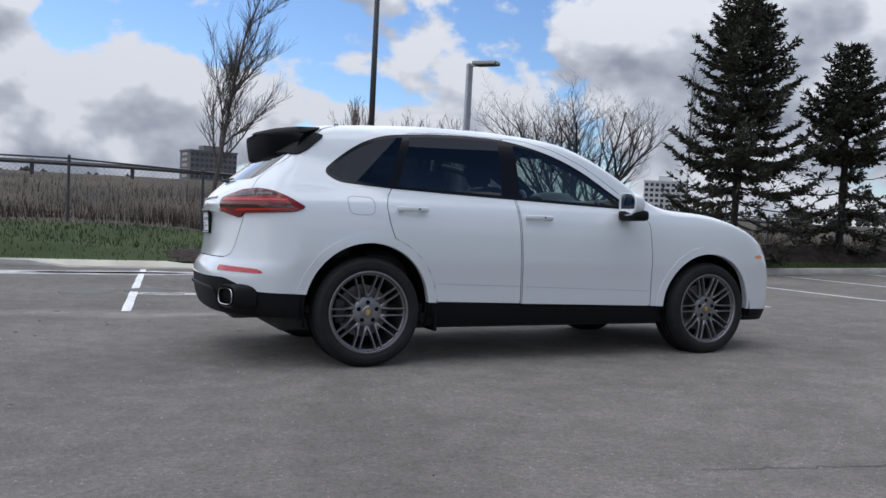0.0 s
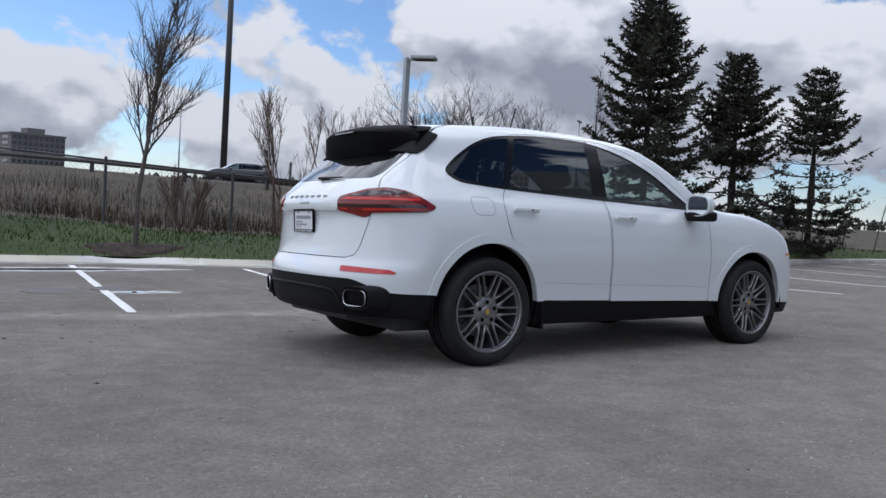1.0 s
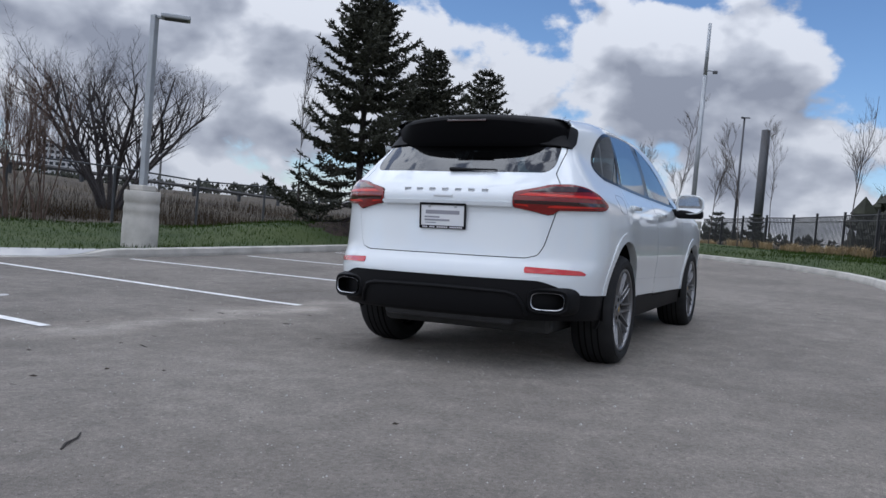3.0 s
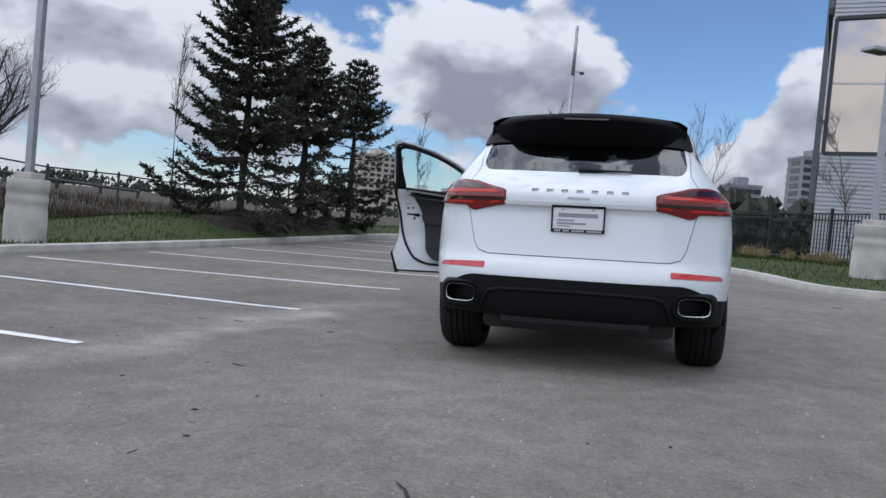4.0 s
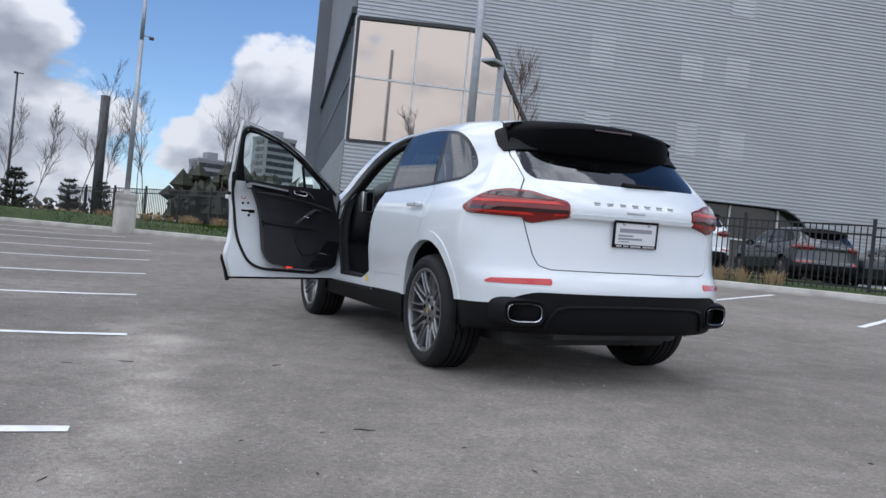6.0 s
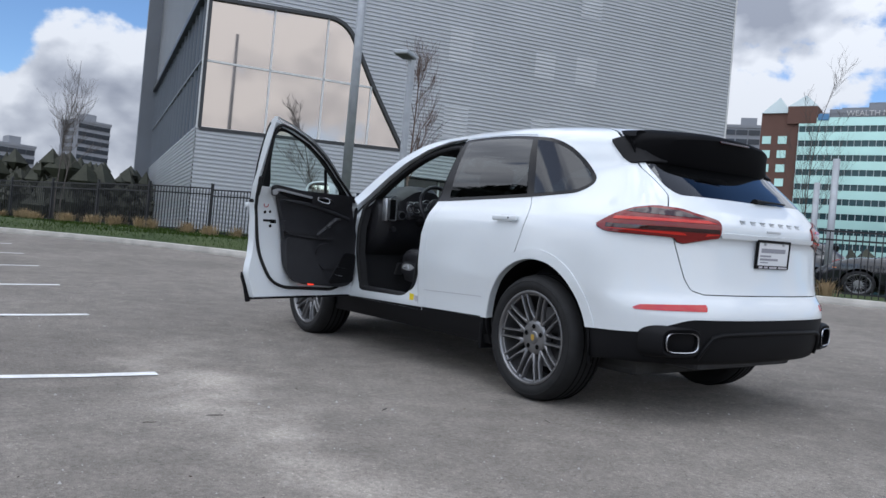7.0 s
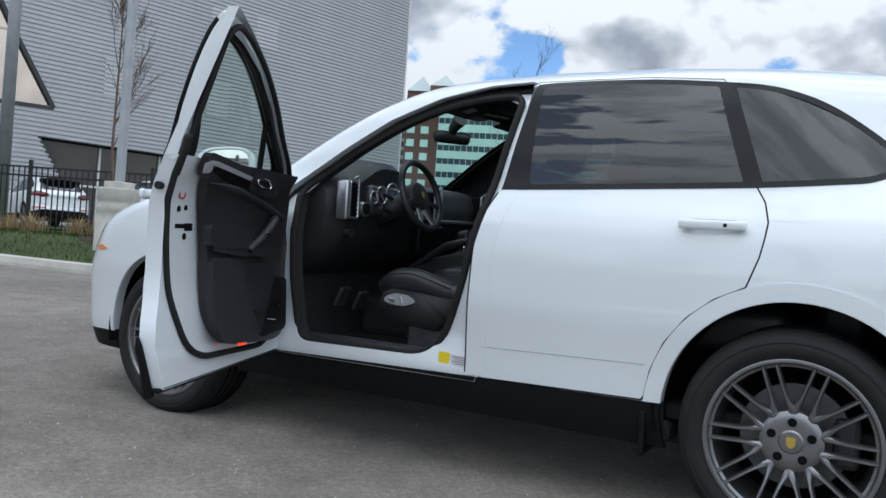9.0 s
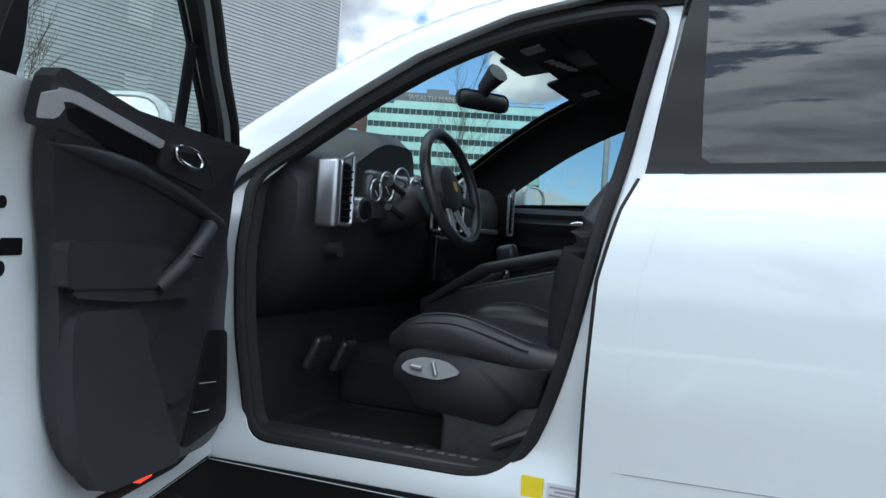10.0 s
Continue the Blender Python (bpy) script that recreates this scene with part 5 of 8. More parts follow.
put("door_pocket", *lining(*skin(side_of(pocket)), -0.092, 0.032), M_DASH, door)
cup = inside(rounded([(1.80, 0.71), (1.84, 0.80), (1.98, 0.815), (2.08, 0.74), (2.02, 0.62), (1.88, 0.60)], 0.05, 5))
put("speaker_bulge", *lining(*skin(side_of(cup)), -0.092, 0.018), M_LEATHER, door)
grille = inside(rounded([(1.945, 0.495), (2.150, 0.742), (2.285, 0.728), (2.235, 0.505)], 0.02, 4))
put("speaker_grille", *lining(*skin(side_of(grille)), -0.092, 0.016), M_TRIM, door)
for xa, za, xb, zb in ((2.055, 0.628, 2.165, 0.614), (2.012, 0.568, 2.105, 0.556)):
    v, f = sweep([(xa, inner(xa, za, 0.110), za), (xb, inner(xb, zb, 0.110), zb)], 0.003, 6)
    put("chrome_line", v, f, M_CHROME, door)
# aluminium strip with a dark inlay, the release and its bezel
cap_in = inside(rounded([(1.276, 1.138), (1.254, 1.172), (1.274, 1.182), (1.316, 1.157), (1.308, 1.142)], 0.006, 2))
put("strip_cap", *lining(*skin(side_of(cap_in)), -0.100, 0.010), M_STRIP, door, "satin aluminium end cap")
bar_in = inside(rounded([(1.285, 1.163), (1.278, 1.184), (1.327, 1.184), (1.670, 1.153), (1.680, 1.138), (1.320, 1.170)], 0.003, 2))
put("alloy_strip", *lining(*skin(side_of(bar_in)), -0.100, 0.009), M_STRIP, door, "satin aluminium strip")
ink_in = inside(rounded([(1.338, 1.148), (1.318, 1.169), (1.685, 1.137), (1.695, 1.108), (1.500, 1.120)], 0.005, 2))
put("strip_inlay", *lining(*skin(side_of(ink_in)), -0.100, 0.006), M_GLOSSBLACK, door)
bezel_in = inside(rounded([(1.690, 1.108), (1.650, 1.174), (1.865, 1.174), (2.020, 1.180), (2.040, 1.110), (1.978, 1.078), (1.80, 1.094)], 0.02, 4))
put("release_bezel", *lining(*skin(side_of(bezel_in)), -0.100, 0.010), M_DASH, door)
yb = inner(1.79, 1.136, 0.114)
loop = []
for a in np.linspace(0, 2 * math.pi, 32, endpoint=False):
    u, w = (abs(q) ** 0.75 * math.copysign(1, q) for q in (math.cos(a), math.sin(a)))
    loop.append((1.788 + 0.066 * u, yb - 0.004, 1.136 + 0.019 * w - 0.0066 * u))
put("door_release", *sweep(loop, 0.0045, 8, True, up=(0, 1, 0)), M_CHROME, door, "chrome door release")
bm = bmesh.new()
box(bm, 1.735, yb - 0.001, 1.124, 1.842, yb + 0.003, 1.148, 0.001)
part("release_cup", bm, M_LINER, door)
v, f = sweep([(1.862, yb - 0.002, 1.152), (1.900, yb - 0.004, 1.124), (1.925, yb - 0.002, 1.098)], 0.003, 6)
put("release_trim", v, f, M_CHROME, door)
pull = [(1.800, inner(1.80, 0.88, 0.120), 0.868), (1.850, inner(1.86, 0.93, 0.155), 0.925), (1.905, inner(1.92, 0.97, 0.160), 0.968), (1.950, inner(1.95, 0.99, 0.156), 0.996), (2.060, inner(2.0, 1.0, 0.095), 1.000)]
put("grab_handle", *sweep(pull, [0.017, 0.018, 0.018, 0.018, 0.012], 10), M_DASH, door, "black grab handle")
v, f = sweep([(1.835, inner(1.84, 0.93, 0.172), 0.938), (1.882, inner(1.88, 0.93, 0.176), 0.932)], 0.004, 6)
put("grab_trim", v, f, M_CHROME, door)
bm = bmesh.new()
box(bm, 1.722, inner(1.74, 0.50, 0.118), 0.488, 1.778, inner(1.74, 0.50, 0.098), 0.510, 0.004)
part("door_lamp", bm, M_REDLAMP, door, "lit red door lamp")
# latch and marks on the white edge
for bx, bz, w, h in ((1.345, 0.955, 0.050, 0.008), (1.392, 0.952, 0.028, 0.014)):
    bm = bmesh.new()
    y = inner(bx, bz, 0.0555)
    box(bm, bx - w, y - 0.004, bz - h, bx + w, y + 0.004, bz + h, 0.003)
    part("latch_slot", bm, M_LINER, door)
for bx, bz, r in ((1.300, 1.015, 0.011), (1.348, 1.020, 0.010), (1.368, 0.918, 0.012)):
    bm = bmesh.new()
    y = inner(bx, bz, 0.0555)
    tube(bm, (bx, y + 0.004, bz), (bx, y - 0.004, bz), r, n=16)
    part("edge_plug", bm, M_TRIM, door)
ring_pts = [(1.296 + 0.020 * math.cos(a), inner(1.296, 1.066, 0.0565), 1.066 + 0.016 * math.sin(a)) for a in np.linspace(0, 2 * math.pi, 20, endpoint=False)]
put("red_mark", *sweep(ring_pts, 0.0026, 6, True, up=(0, 1, 0)), M_REDLENS, door, "red ring mark")
bm = bmesh.new()
tube(bm, (1.198, inner(1.198, 1.09, 0.030), 1.088), (1.160, inner(1.198, 1.09, 0.030), 1.088), 0.013, n=14)
part("edge_buffer", bm, M_RUBBER, door, "black rubber buffer")
v, f = sweep([(1.160, flank(1.18, 0.58) - 0.004, 0.580), (1.166, flank(1.18, 0.55) - 0.004, 0.545), (1.190, flank(1.18, 0.48) - 0.004, 0.478), (1.222, flank(1.18, 0.42) - 0.004, 0.372)],
             [0.006, 0.014, 0.014, 0.020], 8)
put("edge_guard", v, f, M_TRIM, door, "black edge guard")
bm = bmesh.new()
box(bm, 1.21, 0.86, 0.388, 2.25, 0.915, 0.404, 0.006)
part("bottom_strip", bm, M_TRIM, door)
door_mirror(door, 1)
bm = bmesh.new()
box(bm, 2.235, 0.80, 0.925, 2.275, 0.90, 0.955, 0.004)
part("check_strap", bm, M_TRIM, car)
for hz in (0.62, 1.02):
    bm = bmesh.new()
    tube(bm, (2.292, 0.880, hz - 0.035), (2.292, 0.880, hz + 0.035), 0.016, n=14)
    box(bm, 2.27, 0.82, hz - 0.02, 2.325, 0.885, hz + 0.02, 0.004)
    part("hinge", bm, M_PAINT, car)
hx, hz = 1.295, 1.060
y = flank(hx, hz)
bm = bmesh.new()
box(bm, hx - 0.115, y + 0.020, hz - 0.018, hx + 0.115, y + 0.042, hz + 0.016, 0.010, seg=3)
box(bm, hx - 0.100, y - 0.01, hz - 0.012, hx - 0.070, y + 0.03, hz + 0.012, 0.004)
box(bm, hx + 0.070, y - 0.01, hz - 0.012, hx + 0.100, y + 0.03, hz + 0.012, 0.004)
part("door_handle", bm, M_PAINT, door, smooth=True)
# ---- cabin ----
def cushion(bm, x0, y0, z0, x1, y1, z1, r, m=None):
    return box(bm, x0, y0, z0, x1, y1, z1, r, m, 4)


def cabin_part(name, material, label="", smooth=True, *boxes):
    bm = bmesh.new()
    for b in boxes:
        box(bm, *b[:6], b[6] if len(b) > 6 else 0.0, b[7] if len(b) > 7 else None, 3)
    return part(name, bm, material, car, label, smooth)


cabin_part("cabin_floor", M_CARPET, "black carpet", False, (-0.40, -0.80, 0.36, 2.35, 0.80, 0.415, 0.01), (2.30, -0.78, 0.36, 2.36, 0.78, 1.10),
           (0.55, -0.16, 0.40, 2.3, 0.16, 0.62, 0.05))
cabin_part("floor_mat", M_RUBBER, "black floor mat", False, (1.66, 0.22, 0.413, 2.22, 0.70, 0.425, 0.005))
cabin_part("sill_trim", M_DASH, "black sill trim", True, (1.30, 0.775, 0.40, 2.14, 0.868, 0.492, 0.012))
for k in range(14):
    if k != 7:
        cabin_part("sill_print", M_SILLINK, "", False, (1.50 + 0.030 * k, 0.80, 0.4905, 1.519 + 0.030 * k, 0.815, 0.4935))

# dashboard: one section drawn along the car's width
def dash():
    prof = [(2.46, 1.205), (2.30, 1.232), (2.16, 1.238), (2.08, 1.222), (2.04, 1.19), (2.02, 1.14), (2.02, 1.05), (2.04, 0.97), (2.08, 0.90), (2.14, 0.83), (2.30, 0.74)]
    ys = np.linspace(-0.765, 0.765, 41)
    k = len(prof)
    vs, fs = [], []
    for y in ys:
        hood = math.exp(-((y - 0.375) / 0.175) ** 4) * 0.098
        mid = math.exp(-(y / 0.16) ** 4)
        edge = smooth(0.66, 0.77, abs(y))
        for i, (x, z) in enumerate(prof):
            top = 1.0 if 1 <= i <= 4 else 0.0
            vs.append((x + 0.07 * float(edge) * (x < 2.2) - 0.045 * mid * (i > 5) * (i < 10) - (0.05 * hood / 0.098 if i in (3, 4) else 0), y, z + hood * top - 0.02 * float(edge) * top))
    for i in range(len(ys) - 1):
        for j in range(k - 1):
            fs.append((i * k + j, (i + 1) * k + j, (i + 1) * k + j + 1, i * k + j + 1))
    fs += [tuple(range(k)), tuple((len(ys) - 1) * k + j for j in range(k))[::-1]]
    return vs, fs


dashboard = put("dashboard", *dash(), M_DASH, car, "black dashboard")
bm = bmesh.new()
cushion(bm, 1.98, 0.20, 1.05, 2.04, 0.55, 1.205, 0.03)
part("instrument_panel", bm, M_CLEARBLUE, dashboard, smooth=True)
for y, z, r in ((0.375, 1.165, 0.055), (0.28, 1.155, 0.044), (0.47, 1.155, 0.044), (0.215, 1.14, 0.032), (0.535, 1.14, 0.032)):
    ring = [(1.974, y + r * math.cos(a), z + r * math.sin(a)) for a in np.linspace(0, 2 * math.pi, 26, endpoint=False)]
    put("dial_ring", *sweep(ring, 0.0035, 6, True, up=(1, 0, 0)), M_SATIN, dashboard)
    v, f = sweep([(1.976, y, z), (1.976, y - r * 0.55, z - r * 0.5)], 0.0018, 5)
    put("dial_needle", v, f, M_STICKER, dashboard)


def air_vent(y, w, name="air_vent"):
    """A tall vent: a satin frame round dark slats."""
    bm = bmesh.new()
    box(bm, 1.98, y - w, 1.03, 2.045, y + w, 1.205, 0.012, seg=3)
    vent = part(name, bm, M_LINER, dashboard, smooth=True)
    put("vent_frame", *sweep([(1.976, a, b) for a, b in rounded([(y - w, 1.035), (y - w, 1.235), (y + w, 1.205), (y + w, 1.035)], 0.015, 3)], 0.006, 6, True, up=(1, 0, 0)), M_SATIN, vent)
    for k in range(7):
        bm = bmesh.new()
        box(bm, 1.972, y - w + 0.006, 1.052 + 0.021 * k, 1.99, y + w - 0.006, 1.057 + 0.021 * k, 0.001)
        part("vent_slat", bm, M_TRIM, vent)
    return vent


v1 = air_vent(0.700, 0.034)
bm = bmesh.new()
box(bm, 1.965, 0.740, 1.025, 2.030, 0.772, 1.212, 0.012, None, 3)
part("vent_cheek", bm, M_SATIN, v1, "satin aluminium vent cheek", smooth=True)
air_vent(-0.66, 0.030)
air_vent(0.10, 0.035)
air_vent(-0.10, 0.035)
bm = bmesh.new()
tube(bm, (1.962, 0.617, 1.080), (2.025, 0.617, 1.080), 0.036, n=24)
knob = part("light_switch", bm, M_SATIN, dashboard, smooth=False)
bm = bmesh.new()
tube(bm, (1.955, 0.617, 1.080), (1.975, 0.617, 1.080), 0.027, n=24)
part("switch_face", bm, M_TRIM, knob)
bm = bmesh.new()
tube(bm, (2.01, 0.655, 0.965), (2.075, 0.655, 0.965), 0.022, n=20)
part("ignition", bm, M_DASH, dashboard)
cabin_part("dash_trim", M_SATIN, "", True, (2.01, -0.62, 1.035, 2.027, -0.16, 1.055, 0.004))
cabin_part("display", M_GLOSSBLACK, "dark centre display", True, (1.95, -0.125, 0.86, 1.99, 0.125, 1.02, 0.012))

# steering wheel
SW = Matrix.Translation((1.800, 0.382, 1.165)) @ Matrix.Rotation(radians(18), 4, "Y")
wheel_hub = thing("steering_wheel", "s", "s", SW)
wheel_hub.parent = car
del wheel_hub["label"], wheel_hub["category"]
wheel_hub["label"] = "black leather steering wheel with satin spokes"
rim_pts = [(0, 0.169 * math.cos(a), 0.169 * math.sin(a)) for a in np.linspace(0, 2 * math.pi, 48, endpoint=False)]
put("wheel_rim", *sweep(rim_pts, 0.0165, 10, True, up=(1, 0, 0)), M_LEATHER, wheel_hub)
v, f = lathe([(0.0, -0.010), (0.045, -0.008), (0.070, 0.002), (0.078, 0.02), (0.07, 0.05)], 28, "z")
put("airbag_pad", [(p[2] + 0.0, p[0] * 1.05, p[1] * 0.95) for p in v], f, M_DASH, wheel_hub)
for a in (200, 340, 250, 290):
    c, q = math.cos(radians(a)), math.sin(radians(a))
    v, f = sweep([(0.020, 0.055 * c, 0.055 * q), (0.010, 0.12 * c, 0.12 * q), (0.0, 0.158 * c, 0.158 * q)], [0.020, 0.014, 0.013], 8, flat=0.5, up=(1, 0, 0))
    put("spoke", v, f, M_SATIN if a in (250, 290) else M_DASH, wheel_hub)
put("crest", [(-0.012, y * 0.9, z * 0.9) for y, z in ((0.0, -0.020), (0.014, -0.008), (0.015, 0.018), (-0.015, 0.018), (-0.014, -0.008))], [(0, 1, 2, 3, 4)], M_GOLD, wheel_hub, smooth=False)
bm = bmesh.new()
tube(bm, (1.90, 0.382, 1.12), (2.08, 0.382, 1.05), 0.052, 0.07, n=20)
part("steering_column", bm, M_DASH, car, smooth=True)
for s, a in ((1, 0.02), (-1, 0.02), (1, -0.05)):
    v, f = sweep([(1.94, 0.382 + s * 0.04, 1.12 + a), (1.935, 0.382 + s * 0.11, 1.135 + a), (1.925, 0.382 + s * 0.165, 1.145 + a)], [0.010, 0.009, 0.012], 8)
    put("column_stalk", v, f, M_DASH, car)

# centre console with its lever and buttons
TILT = Matrix.Translation((1.60, 0, 0.86)) @ Matrix.Rotation(radians(14), 4, "Y")
bm = bmesh.new()
box(bm, -0.38, -0.135, -0.30, 0.42, 0.135, 0.05, 0.03, seg=3)
console = part("centre_console", bm, M_DASH, car, "sloping black centre console", smooth=True, matrix=TILT)
for r in range(6):
    for c in (-1, 1):
        bm = bmesh.new()
        box(bm, -0.10 + 0.06 * r, c * 0.075 - 0.025, 0.049, -0.055 + 0.06 * r, c * 0.075 + 0.025, 0.058, 0.003)
        part("console_button", bm, M_GLOSSBLACK, console)
for c in (-1, 1):
    v, f = sweep([(0.38, c * 0.128, 0.03), (0.15, c * 0.145, 0.10), (-0.10, c * 0.145, 0.10), (-0.30, c * 0.128, 0.03)], [0.014, 0.02, 0.02, 0.014], 10)
    put("console_grip", v, f, M_LEATHER, console)
    v, f = sweep([(0.30, c * 0.115, 0.052), (-0.20, c * 0.115, 0.052)], 0.004, 6)
    put("console_trim", v, f, M_SATIN, console)
bm = bmesh.new()
tube(bm, (0.14, 0.0, 0.05), (0.12, 0.0, 0.11), 0.011, n=12)
lever = part("gear_lever", bm, M_CHROME, console, smooth=True)
bm = bmesh.new()
box(bm, 0.08, -0.025, 0.105, 0.15, 0.025, 0.175, 0.018, seg=3)
part("lever_knob", bm, M_LEATHER, lever, smooth=True)


def seat(y, name, label, hand):
    """A leather front seat: base, cushion with bolsters, backrest, headrest."""
    st = thing(name, label, "car seat", Matrix.Translation((1.31, y, 0.40)))
    st.parent = car
    del st["category"]
    bm = bmesh.new()
    box(bm, -0.02, -0.26, 0.25, 0.52, 0.26, 0.345, 0.045, Matrix.Rotation(radians(-4), 4, "Y"), 4)
    part("cushion", bm, M_LEATHER, st, smooth=True)
    for c in (-1, 1):
        pts = [(0.50, c * 0.215, 0.318), (0.43, c * 0.240, 0.358), (0.31, c * 0.250, 0.366), (0.20, c * 0.252, 0.345), (0.12, c * 0.250, 0.325), (-0.06, c * 0.24, 0.312)]
        fine = [i * 5 / 24 for i in range(25)]
        rad = np.interp(fine, range(6), [0.042, 0.056, 0.058, 0.050, 0.042, 0.040])
        curve = np.array([np.interp(fine, range(6), col) for col in zip(*pts)]).T
        for _ in range(4):
            curve[1:-1] = 0.25 * curve[:-2] + 0.5 * curve[1:-1] + 0.25 * curve[2:]
        pts = [tuple(map(float, p)) for p in curve]
        put("bolster", *sweep(pts, [float(r) for r in rad], 14), M_LEATHER, st)
        for dy, dz in ((0.014, 0.056), (0.044, 0.036)):
            seam = [(p, q + c * dy, r + dz * w) for (p, q, r), w in zip(pts[:20], rad / 0.056)]
            put("piping", *sweep(seam, 0.0035, 6), M_DASH, st)
    side = rounded([(0.470, 0.305), (0.488, 0.265), (0.478, 0.232), (0.446, 0.220), (0.415, 0.172), (0.185, 0.152), (0.135, 0.205),
                    (0.085, 0.212), (0.070, 0.285), (0.050, 0.315), (0.300, 0.335), (0.420, 0.328)], 0.012, 3)
    k = len(side)
    bm = bmesh.new()
    rows = [[bm.verts.new((0.28 + (a - 0.28) * g, yy, 0.25 + (b - 0.25) * g)) for a, b in side]
            for yy, g in ((-0.287, 0.97), (-0.279, 1.0), (0.279, 1.0), (0.287, 0.97))]
    for r0, r1 in zip(rows, rows[1:]):
        for i in range(k):
            bm.faces.new((r0[i], r0[(i + 1) % k], r1[(i + 1) % k], r1[i]))
    bm.faces.new(rows[0])
    bm.faces.new(rows[-1][::-1])
    bmesh.ops.recalc_face_normals(bm, faces=bm.faces)
    part("seat_base", bm, M_DASH, st, smooth=True)
    bm = bmesh.new()
    box(bm, -0.06, -0.235, 0.03, 0.36, 0.235, 0.24, 0.012)
    part("seat_frame", bm, M_DISC, st)
    for c in (-1, 1):
        v, f = sweep([(0.20, c * 0.262, 0.10), (0.08, c * 0.265, 0.16), (-0.03, c * 0.262, 0.26)], 0.013, 8)
        put("seat_strut", v, f, M_DISC, st)
    card = rounded([(0.285, 0.275), (0.33, 0.302), (0.40, 0.306), (0.445, 0.290), (0.460, 0.270), (0.43, 0.256), (0.35, 0.250)], 0.02, 4)
    yo = hand * 0.287
    vs = [(a, yo, b) for a, b in card] + [(a, yo + hand * 0.006, b) for a, b in card]
    k = len(card)
    fs = [tuple(range(k, 2 * k))] + [(i, (i + 1) % k, k + (i + 1) % k, k + i) for i in range(k)]
    sp = put("switch_panel", vs, fs, M_PANEL, st, "grey seat switch panel", smooth=False)
    v, f = sweep([(0.395, yo + hand * 0.010, 0.276), (0.425, yo + hand * 0.010, 0.278)], [0.0075, 0.0075], 10)
    put("seat_switch", v, f, M_SATIN, sp)
    v, f = sweep([(0.355, yo + hand * 0.010, 0.264), (0.365, yo + hand * 0.010, 0.296)], [0.0065, 0.0065], 10)
    put("seat_switch", v, f, M_SATIN, sp)
    B = Matrix.Translation((0.02, 0, 0.34)) @ Matrix.Rotation(radians(-25), 4, "Y")
    bm = bmesh.new()
    box(bm, -0.09, -0.235, -0.02, 0.05, 0.235, 0.60, 0.05, None, 4)
    part("backrest", bm, M_LEATHER, st, smooth=True, matrix=B)
    for c in (-1, 1):
        arc = [i / 14 for i in range(15)]
        v, f = sweep([(0.035 + 0.05 * math.sin(math.pi * a), c * (0.215 + 0.035 * math.sin(math.pi * a)), 0.0 + 0.56 * a) for a in arc], [0.036 + 0.026 * math.sin(math.pi * a) for a in arc], 14)
        put("back_bolster", v, f, M_LEATHER, st, matrix=B)
    bm = bmesh.new()
    box(bm, -0.06, -0.13, 0.62, 0.05, 0.13, 0.80, 0.045, None, 4)
    part("headrest", bm, M_LEATHER, st, smooth=True, matrix=B)
    for c in (-0.2, 0.2):
        bm = bmesh.new()
        box(bm, -0.12, c - 0.025, 0.0, 0.45, c + 0.025, 0.05, 0.008)
        part("seat_rail", bm, M_DISC, st)
    return st


seat(0.425, "driver_seat", "black leather seat with grey switch panel", 1)
seat(-0.425, "passenger_seat", "black leather seat", -1)
bm = bmesh.new()
box(bm, 0.05, -0.66, 0.60, 0.58, 0.66, 0.80, 0.06, None, 4)
box(bm, -0.10, -0.66, 0.70, 0.08, 0.66, 1.30, 0.06, Matrix.Rotation(radians(-8), 4, "Y"), 4)
for c in (-0.4, 0.0, 0.4):
    box(bm, -0.27, c - 0.13, 1.30, -0.17, c + 0.13, 1.44, 0.04, None, 3)
part("rear_bench", bm, M_LEATHER, car, "black rear bench", smooth=True)
# far door trim and release, visors, lamps, mirror, pedals
ft = skin(within(is_fdoor, 0.03), lambda p: 1.185 - p[:, 2], lambda p: p[:, 2] - 0.46)
far_trim = put("far_door_trim", *flip(shell_slab(*ft, -0.055, 0.05), -1), M_DASH, car)
fb = inside(rounded([(1.30, 1.00), (1.30, 1.165), (2.18, 1.165), (2.18, 1.02)], 0.02, 3))
put("far_belt_pad", *flip(shell_slab(*skin(side_of(fb)), -0.10, 0.05), -1), M_LEATHER, far_trim)
yl = -(flank(1.7, 1.08) - 0.158)
ring = [(1.70 + 0.045 * math.cos(a), yl, 1.085 + 0.022 * math.sin(a)) for a in np.linspace(0, 2 * math.pi, 24, endpoint=False)]
put("far_release", *sweep(ring, 0.006, 8, True, up=(0, 1, 0)), M_CHROME, far_trim, "chrome door release")
v, f = sweep([(1.36, yl, 1.095), (1.58, yl, 1.10)], 0.010, 8, flat=0.5)
put("far_strip", v, f, M_SATIN, far_trim)
fa = inside(rounded([(1.30, 0.86), (1.30, 0.97), (1.90, 0.95), (1.95, 0.88)], 0.03, 3))
put("far_armrest", *flip(shell_slab(*skin(side_of(fa)), -0.11, 0.09), -1), M_LEATHER, far_trim)
bm = bmesh.new()
box(bm, 1.885, -0.200, 1.474, 1.925, 0.030, 1.540, 0.030, Matrix.Translation((1.9, -0.09, 1.49)) @ Matrix.Rotation(radians(-30), 4, "Z") @ Matrix.Translation((-1.9, 0.09, -1.49)), 4)
im = part("interior_mirror", bm, M_DASH, car, "black interior mirror", smooth=True)
v, f = sweep([(1.91, -0.09, 1.52), (1.90, -0.08, 1.55), (1.84, -0.05, 1.60)], [0.018, 0.026, 0.04], 10)
put("mirror_stem", v, f, M_DASH, im)
bm = bmesh.new()
